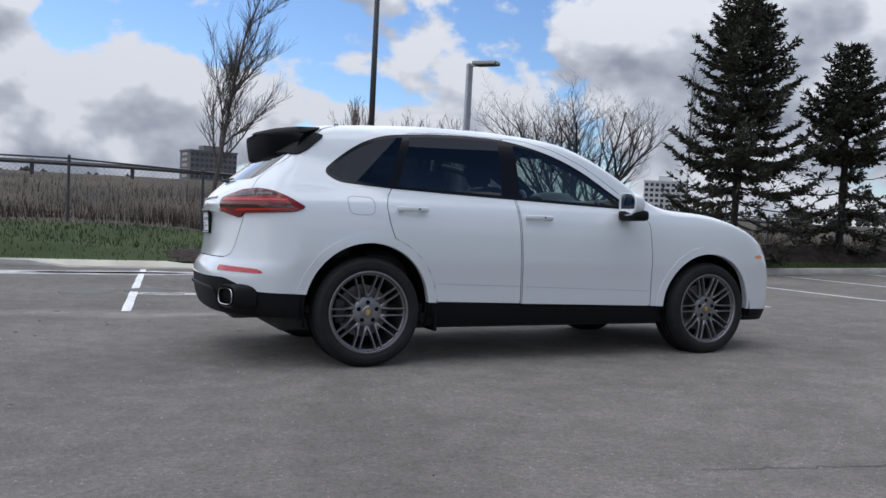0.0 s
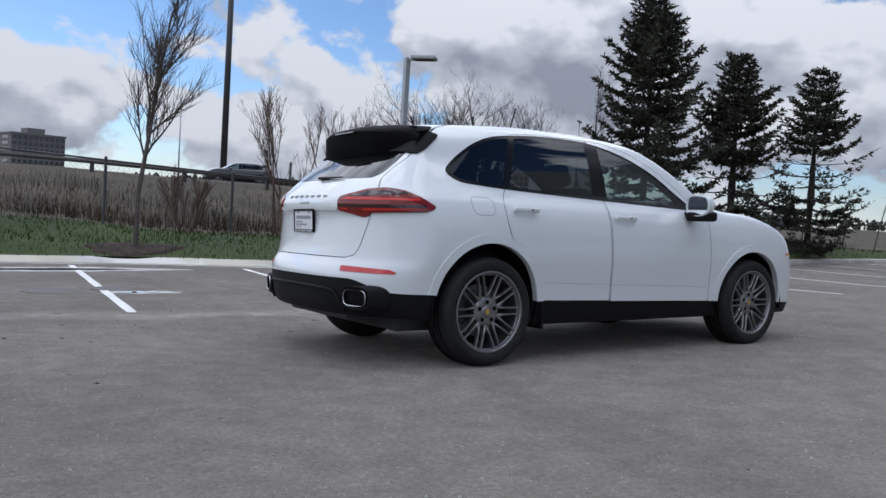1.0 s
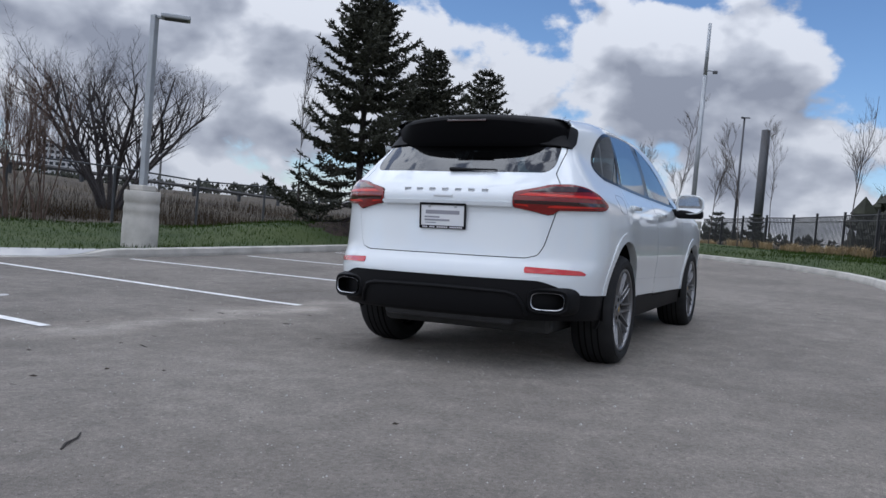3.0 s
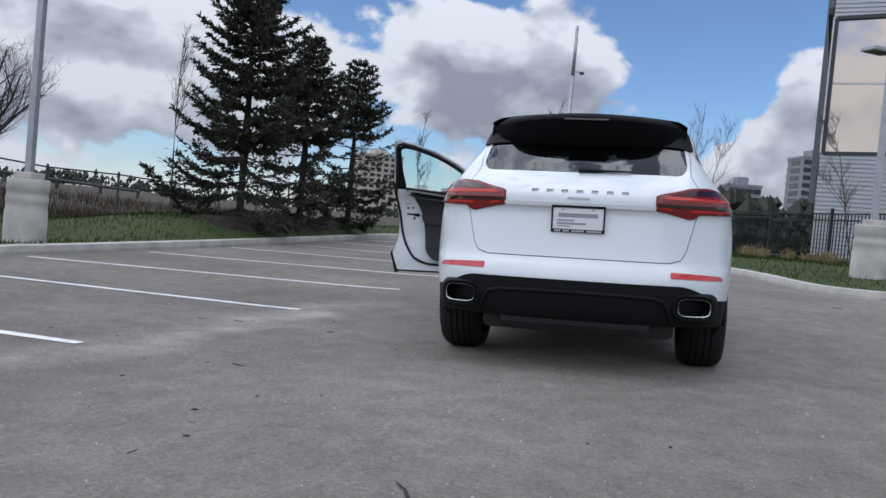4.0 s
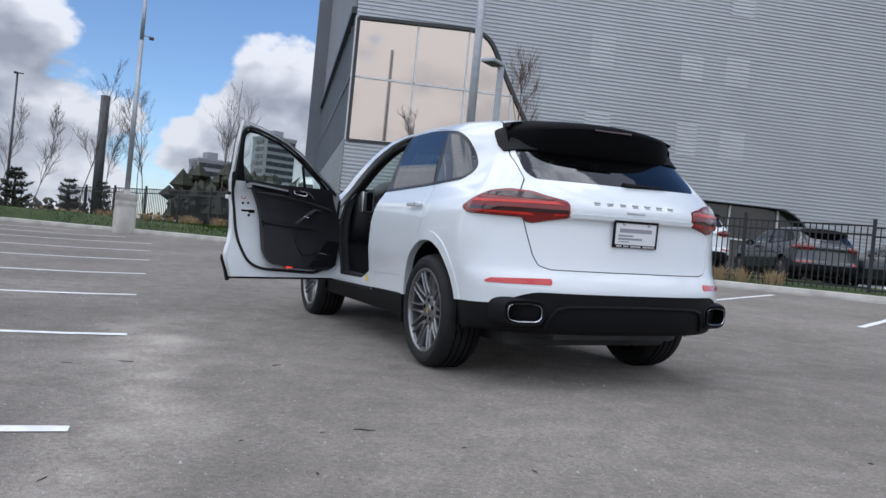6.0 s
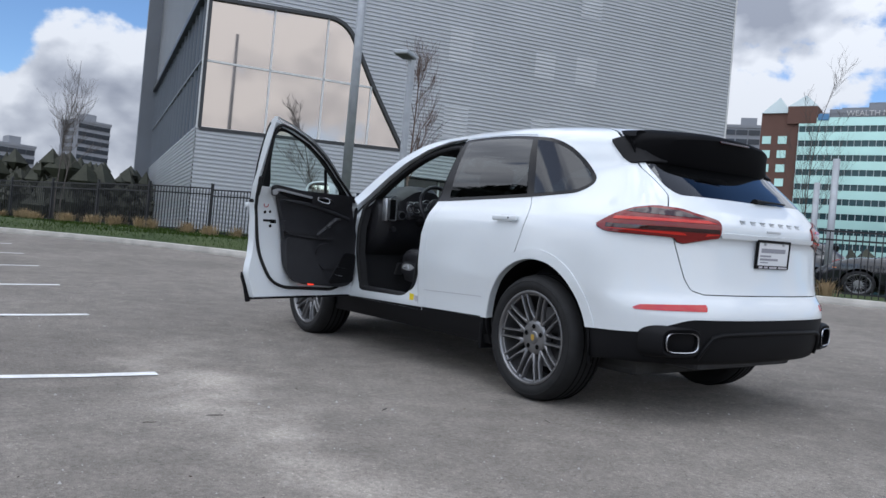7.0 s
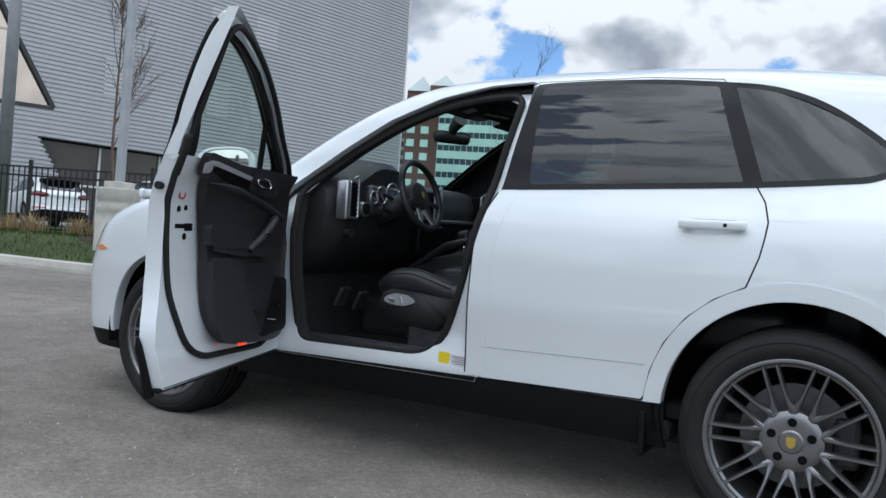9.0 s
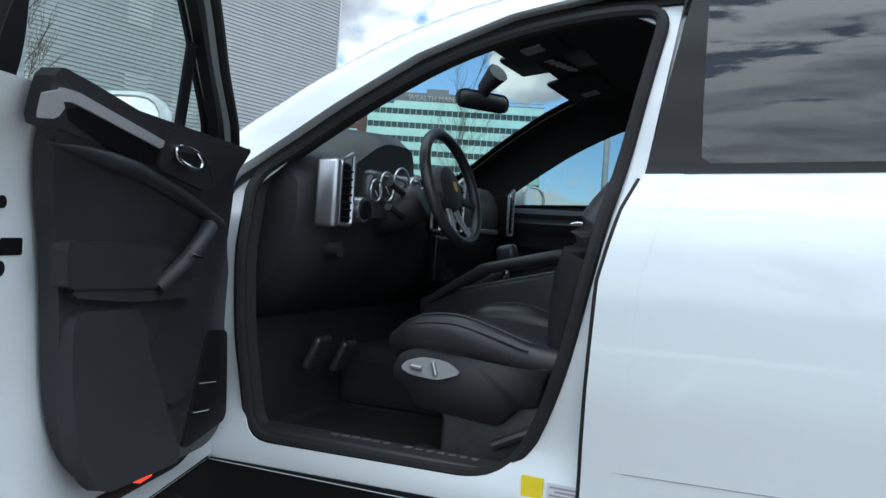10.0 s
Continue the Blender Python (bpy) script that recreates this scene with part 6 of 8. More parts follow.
box(bm, 1.50, -0.12, 1.618, 1.78, 0.12, 1.640, 0.012, Matrix.Translation((1.6, 0, 1.63)) @ Matrix.Rotation(radians(8), 4, "Y") @ Matrix.Translation((-1.6, 0, -1.63)))
oc = part("overhead_console", bm, M_DASH, car, smooth=True)
for k in range(5):
    bm = bmesh.new()
    box(bm, 1.56 + 0.01 * k, -0.08 + 0.035 * k, 1.604, 1.60 + 0.01 * k, -0.06 + 0.035 * k, 1.612, 0.003)
    part("overhead_button", bm, M_PANEL, oc)
for y in (0.36, -0.36):
    bm = bmesh.new()
    box(bm, 1.52, y - 0.20, 1.595, 1.70, y + 0.20, 1.613, 0.008, Matrix.Translation((1.6, y, 1.6)) @ Matrix.Rotation(radians(16), 4, "Y") @ Matrix.Translation((-1.6, -y, -1.6)))
    visor = part("sun_visor", bm, M_HEADLINER, car, "dark sun visor", smooth=True)
    bm = bmesh.new()
    box(bm, 1.575, y - 0.10, 1.590, 1.635, y - 0.03, 1.5935, 0.0, Matrix.Translation((1.6, y, 1.6)) @ Matrix.Rotation(radians(16), 4, "Y") @ Matrix.Translation((-1.6, -y, -1.6)))
    part("visor_card", bm, M_PANEL, visor)
for y, z in ((0.30, 0.55), (0.46, 0.58)):
    bm = bmesh.new()
    box(bm, 2.20, y - 0.04, z, 2.225, y + 0.04, z + 0.11, 0.01, Matrix.Translation((2.2, y, z)) @ Matrix.Rotation(radians(-25), 4, "Y") @ Matrix.Translation((-2.2, -y, -z)))
    part("pedal", bm, M_DISC, car)
# ---- lamp posts and poles ----
def on_ground(x, y):
    return float(ground_z(x, y)[0])


def concrete_base(parent, h, r):
    prof = [(r * 1.0, -0.4), (r * 1.0, h * 0.50), (r * 0.97, h * 0.52), (r * 0.97, h * 0.62), (r * 0.99, h * 0.64), (r * 0.99, h * 0.72), (r * 0.96, h * 0.74),
            (r * 0.96, h * 0.80), (r * 1.0, h * 0.82), (r * 0.99, h * 0.985), (r * 0.95, h), (0.0, h)]
    return put("concrete_base", *lathe(prof, 36, "z"), M_CONCRETE, parent, "round cast concrete base")


def lamp_post(x, y, z, top, base_h, aim, name="lamp_post"):
    """A square steel post on a round concrete base with one flat lamp head."""
    p = thing(name, "galvanised steel lamp post on a round concrete base", "lamp post", Matrix.Translation((x, y, z)), "parking lot lamp posts")
    concrete_base(p, base_h, 0.31)
    bm = bmesh.new()
    box(bm, -0.16, -0.16, base_h, 0.16, 0.16, base_h + 0.10, 0.015)
    part("plinth", bm, M_CONCRETE, p)
    bm = bmesh.new()
    h = top - z
    box(bm, -0.055, -0.055, base_h + 0.08, 0.055, 0.055, h, 0.012)
    part("post", bm, M_STEEL, p)
    turn = Matrix.Rotation(aim, 4, "Z")
    bm = bmesh.new()
    box(bm, 0.0, -0.035, h - 0.06, 0.16, 0.035, h - 0.01, 0.008, turn)
    arm = part("arm", bm, M_STEEL, p)
    bm = bmesh.new()
    box(bm, 0.10, -0.155, h - 0.045, 0.60, 0.155, h + 0.035, 0.02, turn)
    head = part("lamp_head", bm, M_STEEL, p, "flat steel lamp head")
    bm = bmesh.new()
    box(bm, 0.16, -0.12, h - 0.052, 0.55, 0.12, h - 0.046, 0.0, turn)
    part("diffuser", bm, M_DARKSTEEL, head)
    return p


lamp_post(5.17, 8.9, -0.06, 4.06, 1.02, radians(-48))
lamp_post(10.1, -4.57, 0.55, 4.62, 0.98, radians(125))
p = thing("camera_pole", "tall slim steel pole with a small camera bracket", "pole", Matrix.Translation((20.45, 1.86, 0.53)))
concrete_base(p, 0.94, 0.31)
bm = bmesh.new()
box(bm, -0.10, -0.10, 0.94, 0.10, 0.10, 1.04, 0.01)
part("plinth", bm, M_CONCRETE, p)
bm = bmesh.new()
tube(bm, (0, 0, 1.0), (0, 0, 5.4), 0.075, 0.062, n=14)
tube(bm, (0, 0, 5.4), (0, 0, 6.98), 0.058, 0.05, n=14)
part("shaft", bm, M_STEEL, p, smooth=True)
bm = bmesh.new()
tube(bm, (0, 0, 5.55), (0.10, -0.26, 5.55), 0.018, n=8)
br = part("bracket", bm, M_STEEL, p)
bm = bmesh.new()
box(bm, 0.05, -0.34, 5.47, 0.16, -0.20, 5.56, 0.02)
part("camera_housing", bm, M_DARKSTEEL, br)


def plain_pole(x, y, z, h, r0, r1, material, name, label, heads=0):
    p = thing(name, label, "pole", Matrix.Translation((x, y, z)))
    bm = bmesh.new()
    tube(bm, (0, 0, -0.5), (0, 0, h), r0, r1, n=12)
    part("shaft", bm, material, p, smooth=True)
    for k in range(heads):
        a = 2 * math.pi * k / heads + 0.6
        bm = bmesh.new()
        box(bm, 0.05, -0.16, h - 0.05, 0.9, 0.16, h + 0.12, 0.03, Matrix.Rotation(a, 4, "Z"))
        part("lamp_head", bm, M_DARKSTEEL, p)
    return p


plain_pole(17.8, -7.62, 0.8, 13.0, 0.15, 0.10, M_STEEL, "light_mast", "tall tapered galvanised steel mast beside the fence")
plain_pole(30.0, 91.0, 1.5, 38.0, 0.42, 0.28, M_DARKSTEEL, "utility_pole", "very tall dark pole beyond the field")
plain_pole(47.4, 2.2, 0.8, 7.0, 0.28, 0.26, M_DARKSTEEL, "light_mast", "thick dark steel pole behind bare trees")
plain_pole(142.0, 13.7, 1.0, 21.0, 0.25, 0.15, M_DARKSTEEL, "street_light", "tall street light with several heads", 3)
plain_pole(39.0, 140.0, 2.0, 13.5, 0.16, 0.10, M_STEEL, "street_light", "distant grey street light", 1)
plain_pole(75.0, 78.0, 1.0, 13.0, 0.16, 0.10, M_STEEL, "street_light", "distant grey street light", 2)
plain_pole(60.0, 140.0, 2.0, 6.0, 0.3, 0.25, M_DARKSTEEL, "utility_pole", "short dark pole beyond the field")
plain_pole(8.0, -17.0, 0.8, 3.5, 0.10, 0.09, M_STEEL, "light_mast", "tall tapered galvanised steel mast beside the fence")
plain_pole(5.8, -18.8, 0.7, 4.4, 0.09, 0.08, M_STEEL, "light_mast", "short galvanised steel mast beside the fence")
plain_pole(8.6, -17.2, 0.8, 2.9, 0.09, 0.08, M_STEEL, "light_mast", "short galvanised steel mast beside the fence")

# ---- chain-link fence to the north ----
fence = thing("chain_link_fence", "dark chain-link fence along the field edge", "fence")
FX = [-8.3 + 3.05 * i for i in range(-3, 14)]
FY = lambda x: 15.1 - 0.02 * x
tops = []
for x in FX:
    z = on_ground(x, FY(x))
    bm = bmesh.new()
    tube(bm, (x, FY(x), z - 0.3), (x, FY(x), z + 1.52), 0.036, n=10)
    tube(bm, (x, FY(x), z + 1.52), (x, FY(x), z + 1.56), 0.042, 0.02, n=10)
    part("fence_post", bm, M_DARKSTEEL, fence)
    tops.append(Vector((x, FY(x), z + 1.47)))
for a, b in zip(tops, tops[1:]):
    bm = bmesh.new()
    tube(bm, a, b, 0.022, n=8)
    part("top_rail", bm, M_DARKSTEEL, fence)
vs, fs = [], []
for a, b in zip(tops, tops[1:]):
    n = 26
    for k in range(-13, n):
        for s in (1, -1):
            t0, t1 = k / n, (k + 13) / n
            z0, z1 = 0.0, 1.45
            if t0 < 0:
                z0, t0 = 1.45 * (-t0) / (t1 - t0), 0.0
            if t1 > 1:
                z1, t1 = z0 + (1.45 - z0) * (1 - t0) / (t1 - t0), 1.0
            if s < 0:
                z0, z1 = 1.45 - z0, 1.45 - z1
            p0, p1 = a.lerp(b, t0) + Vector((0, 0, z0 - 1.45)), a.lerp(b, t1) + Vector((0, 0, z1 - 1.45))
            o = len(vs)
            w = Vector((0, 0, 0.0026))
            vs += [p0 - w, p1 - w, p1 + w, p0 + w]
            fs.append((o, o + 1, o + 2, o + 3))
mesh_net = put("wire_mesh", vs, fs, M_DARKSTEEL, fence, "woven wire mesh", smooth=False)
mesh_net["kind"] = "stuff"

# ---- black iron fence to the south and east ----
iron = thing("iron_fence", "black iron picket fence round the dealer yard", "fence")
RUN = [(-6.0, -18.2), (2.0, -13.9), (8.8, -10.3), (13.2, -7.9), (22.4, -3.3), (30.0, -0.6), (38.0, 4.0)]
pick = bmesh.new()
box(pick, -0.011, -0.011, 0.06, 0.011, 0.011, 1.38)
pick_me = bpy.data.meshes.new("picket")
pick.to_mesh(pick_me)
pick.free()
pick_me.materials.append(M_BLACKIRON)
picks = []
rest_v, rest_f = [], []
for (xa, ya), (xb, yb) in zip(RUN, RUN[1:]):
    length = math.hypot(xb - xa, yb - ya)
    panels = max(1, round(length / 2.45))
    ang = math.atan2(yb - ya, xb - xa)
    for i in range(panels):
        x0, y0 = xa + (xb - xa) * i / panels, ya + (yb - ya) * i / panels
        x1, y1 = xa + (xb - xa) * (i + 1) / panels, ya + (yb - ya) * (i + 1) / panels
        z = on_ground((x0 + x1) / 2, (y0 + y1) / 2) - 0.06
        m = Matrix.Translation((x0, y0, z)) @ Matrix.Rotation(ang, 4, "Z")
        step = length / panels
        bm = bmesh.new()
        box(bm, -0.035, -0.035, -0.3, 0.035, 0.035, 1.52, 0.006)
        box(bm, -0.042, -0.042, 1.52, 0.042, 0.042, 1.545, 0.01)
        part("fence_post", bm, M_BLACKIRON, iron, matrix=m)
        for zz in (0.14, 1.22, 1.40):
            bm = bmesh.new()
            box(bm, 0.03, -0.016, zz - 0.018, step - 0.03, 0.016, zz + 0.018)
            part("rail", bm, M_BLACKIRON, iron, matrix=m)
        near = 5.0 < x0 < 24.0
        k = int(step / 0.117)
        for j in range(1, k):
            mm = m @ Matrix.Translation((step * j / k, 0, 0))
            if near and len(picks) < 300:
                ob = new("picket", pick_me)
                ob.parent, ob.matrix_basis = iron, mm
                picks.append(ob)
            else:
                o = len(rest_v)
                rest_v += [mm @ v.co for v in pick_me.vertices]
                rest_f += [tuple(i + o for i in q.vertices) for q in pick_me.polygons]
ob = put("picket", rest_v, rest_f, M_BLACKIRON, iron, "row of black pickets", smooth=False)
ob["kind"] = "stuff"

# ---- trees ----
M_BARK = mat("grey_bark", (0.085, 0.072, 0.064), rough=0.95, vary=0.3, scale=14, bump=0.6, bump_scale=40, dist=0.01)
M_BARK2 = mat("brown_bark", (0.115, 0.078, 0.062), rough=0.95, vary=0.3, scale=12, bump=0.5, bump_scale=40, dist=0.008)
M_BARKDARK = mat("dark_bark", (0.035, 0.030, 0.028), rough=0.95, vary=0.3, scale=14, bump=0.5, bump_scale=40, dist=0.008)
M_BARKGREY = mat("dark_grey_bark", (0.050, 0.043, 0.042), rough=0.95, vary=0.3, scale=14)
M_NEEDLE = mat("spruce_needles", (0.036, 0.038, 0.024), rough=0.75, vary=0.35, scale=1.7, fine=0.35, bump_scale=25)
M_NEEDLE2 = mat("dead_spruce_twigs", (0.060, 0.046, 0.036), rough=0.9, vary=0.3, scale=3)


def spruce(x, y, z, height, spread, seed, bare, label):
    """A spruce: trunk, drooping whorls of limbs, and flat sprays of needles with gaps between."""
    rnd = random.Random(seed)
    tree = thing("spruce_tree", label, "tree", Matrix.Translation((x, y, z)), "spruce row")
    put("trunk", *sweep([(0.0, 0, -0.3), (0.02, 0.01, height * 0.3), (-0.01, 0.02, height * 0.65), (0, 0, height * 0.985)],
                        [0.125, 0.105, 0.055, 0.008], 10), M_BARKDARK, tree)
    lv, lf, nv, nf, dv, df = [], [], [], [], [], []

    def blade(vs, fs, p, d, w, l):
        """A needle tuft: a narrow kite along d."""
        s = d.cross(Vector((rnd.gauss(0, 1), rnd.gauss(0, 1), rnd.gauss(0, 1))))
        if s.length < 1e-5:
            return
        s = s.normalized() * w
        o = len(vs)
        vs.extend((p - d * 0.02, p + d * l * 0.4 + s, p + d * l, p + d * l * 0.4 - s))
        fs.append((o, o + 1, o + 2, o + 3))

    hh = height * 0.05
    while hh < height * 0.985:
        t = hh / height
        r = spread * ((1 - t) ** 0.66) * (0.66 + 0.34 * min(1, t / 0.13)) * rnd.uniform(0.8, 1.15) + 0.06
        count = rnd.randint(5, 7) if t < 0.9 else 4
        a0 = rnd.random() * 6.28
        for k in range(count):
            a = a0 + 6.283 * k / count + rnd.uniform(-0.35, 0.35)
            ln = r * rnd.uniform(0.55, 1.06)
            droop = (0.30 - 0.62 * t) * ln * rnd.uniform(0.6, 1.2)
            pts = []
            for i in range(7):
                u = i / 6
                zz = hh - droop * math.sin(u * 1.9) + 0.30 * ln * u ** 3
                rad = ln * u
                pts.append(Vector((math.cos(a + 0.12 * u) * rad, math.sin(a + 0.12 * u) * rad, zz)))
            v, f = sweep(pts, [0.020 * (1 - 0.75 * i / 6) * (1.2 - t) for i in range(7)], 4)
            o = len(lv)
            lv.extend(v)
            lf.extend(tuple(q + o for q in g) for g in f)
            dead = t < bare and rnd.random() < 0.75
            steps = max(4, int(ln / 0.085))
            for i in range(1, steps + 1):
                u = i / steps
                if u < (0.5 if dead else 0.16):
                    continue
                j = min(5, int(u * 6))
                p = pts[j].lerp(pts[j + 1], u * 6 - j)
                tang = (pts[j + 1] - pts[j]).normalized()
                side = tang.cross(Vector((0, 0, 1))).normalized()
                for s in (-1, 1):
                    tw = ln * 0.30 * (1.1 - u) + 0.09
                    tw *= rnd.uniform(0.5, 1.25)
                    d = (tang * 0.75 + side * s * rnd.uniform(0.6, 1.0) + Vector((0, 0, rnd.uniform(-0.35, 0.05)))).normalized()
                    m = max(2, int(tw / 0.05))
                    for g in range(m):
                        c = p + d * tw * (g + 0.6) / m
                        if dead:
                            if rnd.random() < 0.35:
                                blade(dv, df, c, d, 0.008, 0.16)
                            if rnd.random() < 0.80:
                                continue
                        for q in range(4):
                            dd = (d * rnd.uniform(0.5, 1.0) + Vector((rnd.gauss(0, 0.5), rnd.gauss(0, 0.5), rnd.gauss(0.12, 0.4)))).normalized()
                            blade(nv, nf, c, dd, rnd.uniform(0.014, 0.030), rnd.uniform(0.08, 0.17))
        hh += rnd.uniform(0.20, 0.40) * (1.15 - 0.55 * t)
    put("branch", lv, lf, M_BARKDARK, tree)["kind"] = "stuff"
    put("crown", nv, nf, M_NEEDLE, tree, "dark green needles", smooth=False)["kind"] = "stuff"
    if dv:
        put("dead_twig", dv, df, M_NEEDLE2, tree, "brown dead twigs", smooth=False)["kind"] = "stuff"
    return tree


spruce(12.1, 8.75, 0.50, 6.05, 2.5, 3, 0.28, "tall dark green spruce tree on a mulched mound")
spruce(15.3, 8.55, 0.55, 5.1, 1.95, 8, 0.42, "dark green spruce tree with thin lower branches")
spruce(18.6, 8.3, 0.58, 5.05, 1.95, 21, 0.50, "dark green spruce tree with bare lower branches")
for x, y, h, s, sd in ((48.2, 8.2, 2.5, 0.9, 5), (37.0, 5.8, 2.0, 0.9, 6), (40.0, 3.6, 1.8, 0.8, 7), (44.0, 2.0, 1.9, 0.8, 9)):
    spruce(x, y, on_ground(x, y), h, s, sd, 0.0, "small young green spruce tree on the lawn")


def bare_tree(x, y, z, height, crown, seed, stems=1, first=0.3, spread=0.55, levels=4, r0=0.06, material=None, label="", name="bare_tree", twig=7, group="bare trees", splay=(0.10, 0.32)):
    """A leafless tree: tapered stems that fork again and again down to thin twigs."""
    rnd = random.Random(seed)
    tree = thing(name, label, "tree" if name == "bare_tree" else "shrub", Matrix.Translation((x, y, z)), group)
    limbs, twigs = [[], []], [[], []]

    def add(store, v, f):
        o = len(store[0])
        store[0].extend(v)
        store[1].extend(tuple(i + o for i in q) for q in f)

    def grow(p, d, length, r, level, n):
        pts, rad = [p], [r]
        q, dd = p.copy(), d.copy()
        seg = 5 if level < 2 else 4
        for i in range(seg):
            dd = (dd + Vector((rnd.gauss(0, 0.10), rnd.gauss(0, 0.10), rnd.gauss(0.05, 0.06)))).normalized()
            q = q + dd * length / seg
            pts.append(q.copy())
            rad.append(r * (1 - 0.78 * (i + 1) / seg) + 0.0013)
        add(limbs if level < 2 else twigs, *sweep(pts, rad, 6 if level < 2 else 3))
        if level >= levels:
            return
        for k in range(n):
            u = rnd.uniform(first if level == 0 else 0.15, 0.98)
            j = min(seg - 1, int(u * seg))
            b = pts[j].lerp(pts[j + 1], u * seg - j)
            side = Vector((rnd.gauss(0, 1), rnd.gauss(0, 1), rnd.gauss(0.15, 0.5)))
            side = (side - dd * side.dot(dd)).normalized()
            nd = (dd * (1 - spread * 0.6) + side * spread + Vector((0, 0, 0.12))).normalized()
            ln = length * rnd.uniform(0.38, 0.62) * (1.15 - 0.5 * u if level == 0 else 1.0)
            if level == 0:
                ln = crown * rnd.uniform(0.75, 1.15) * (1.25 - 0.75 * u)
            grow(b, nd, ln, max(0.0024, rad[j] * (0.46 if level == 0 else 0.55)), level + 1, max(2, int(twig * (0.9 ** level)) - level))

    for s in range(stems):
        a = 6.28 * s / stems + rnd.random()
        lean = 0.0 if stems == 1 else rnd.uniform(*splay)
        d = Vector((math.cos(a) * lean, math.sin(a) * lean, 1)).normalized()
        base = Vector((math.cos(a) * 0.09, math.sin(a) * 0.09, -0.2)) if stems > 1 else Vector((0, 0, -0.2))
        grow(base, d, (height + 0.2) * rnd.uniform(0.85, 1.0), r0 * rnd.uniform(0.8, 1.1), 0, twig + 5)
    put("branch", *limbs, material or M_BARK, tree)["kind"] = "stuff"
    put("twig", *twigs, material or M_BARK, tree, smooth=False)["kind"] = "stuff"
    return tree


SLIM = "slender bare young tree in the lawn"
bare_tree(0.43, 10.35, 0.06, 6.6, 1.5, 4, first=0.28, spread=0.40, r0=0.058, label=SLIM, levels=3, twig=11)
bare_tree(12.3, 10.7, 0.15, 4.9, 1.1, 12, first=0.25, spread=0.4, r0=0.03, label=SLIM, levels=3, twig=6)
bare_tree(12.2, -6.2, 0.75, 4.9, 1.25, 14, first=0.28, spread=0.42, r0=0.034, material=M_BARK2, label="slender bare young tree with reddish bark", levels=3, twig=8)
bare_tree(15.2, -5.6, 0.8, 4.0, 1.0, 15, first=0.30, spread=0.42, r0=0.022, label=SLIM, levels=3, twig=7)
for i, (x, y, h, c) in enumerate(((23.4, 3.1, 4.9, 1.0), (27.9, 2.3, 4.6, 1.1), (22.6, 4.4, 3.6, 0.9), (24.3, 7.3, 4.0, 0.9), (39.3, -4.0, 7.0, 2.0), (33.0, -2.6, 6.4, 1.8),
                                  (30.3, 12.6, 5.3, 1.2), (30.0, 6.0, 4.2, 1.0), (25.8, 1.0, 4.3, 1.1), (36.0, 0.6, 5.5, 1.5), (11.0, -21.0, 6.0, 2.0))):
    bare_tree(x, y, on_ground(x, y), h * 1.12, c, 30 + i, first=0.30, spread=0.44, r0=0.0048 * h, label="slender bare tree behind the kerb", levels=3, twig=7)
bare_tree(15.3, 20.9, 0.05, 5.4, 2.7, 77, stems=9, first=0.22, spread=0.55, levels=4, r0=0.115, twig=5, splay=(0.15, 0.85), material=M_BARKGREY, label="wide round bare tree with dense dark twigs")
for i, (x, y, h) in enumerate(((5.0, 14.7, 3.5), (6.6, 14.3, 3.3), (7.6, 14.6, 3.2), (2.6, 14.6, 1.3))):
    bare_tree(x, y, on_ground(x, y), h, 0.6 * h / 3.5 + 0.4, 50 + i, stems=7, first=0.30, spread=0.28, levels=3, r0=0.022, twig=5, material=M_BARK2,
              label="upright many-stemmed bare shrub by the fence", name="bare_shrub", group="bare shrubs")
# ---- beds, mulch, dry grasses, litter, puddles ----
M_MULCH = ramp_mat("bark_mulch", (0.022, 0.016, 0.013), (0.060, 0.042, 0.032), 5.0, rough=1.0, bump=1.0, bump_scale=35.0, fine=0.4, dist=0.05)
M_STRAW = mat("dry_grass", (0.30, 0.22, 0.12), rough=0.9, vary=0.35, scale=2.5)
M_REED = mat("dead_reeds", (0.046, 0.033, 0.020), rough=1.0, spec=0.1, vary=0.4, scale=0.9)
M_BLADE = mat("grass_blades", (0.030, 0.053, 0.009), rough=1.0, spec=0.1, vary=0.35, scale=1.1)
M_WATER = mat("puddle_water", (0.03, 0.032, 0.035), rough=0.02)
M_IRONCOVER = mat("cast_iron", (0.10, 0.095, 0.09), rough=0.7, vary=0.3, scale=20)
M_LEAF = mat("dead_leaf", (0.045, 0.033, 0.024), rough=0.9, random_tint=0.4)


def mound(x, y, rx, ry, h, material, name, label, seed=0):
    rnd = random.Random(seed)
    vs, fs = [], []
    n, rows = 30, 6
    for i in range(rows + 1):
        t = i / rows
        for j in range(n):
            a = 6.283 * j / n
            wob = 1 + 0.12 * math.sin(3 * a + seed) + 0.07 * math.sin(7 * a + 2 * seed)
            px, py = x + rx * t * wob * math.cos(a), y + ry * t * wob * math.sin(a)
            vs.append((px, py, on_ground(px, py) + 0.012 + h * (1 - t * t) - 0.05 * (t > 0.99)))
    for i in range(rows):
        for j in range(n):
            fs.append((i * n + j, (i + 1) * n + j, (i + 1) * n + (j + 1) % n, i * n + (j + 1) % n))
    return tagged(put(name, vs, fs, material), label, "mulch bed")


mound(0.43, 10.35, 0.95, 0.55, 0.06, M_MULCH, "mulch_bed", "ring of dark bark mulch round a young tree", 1)
mound(12.2, -6.2, 0.8, 0.7, 0.05, M_MULCH, "mulch_bed", "ring of dark bark mulch round a young tree", 2)
mound(15.3, 8.95, 5.4, 0.95, 0.08, M_MULCH, "mulch_bed", "long bed of dark bark mulch under spruces", 3)


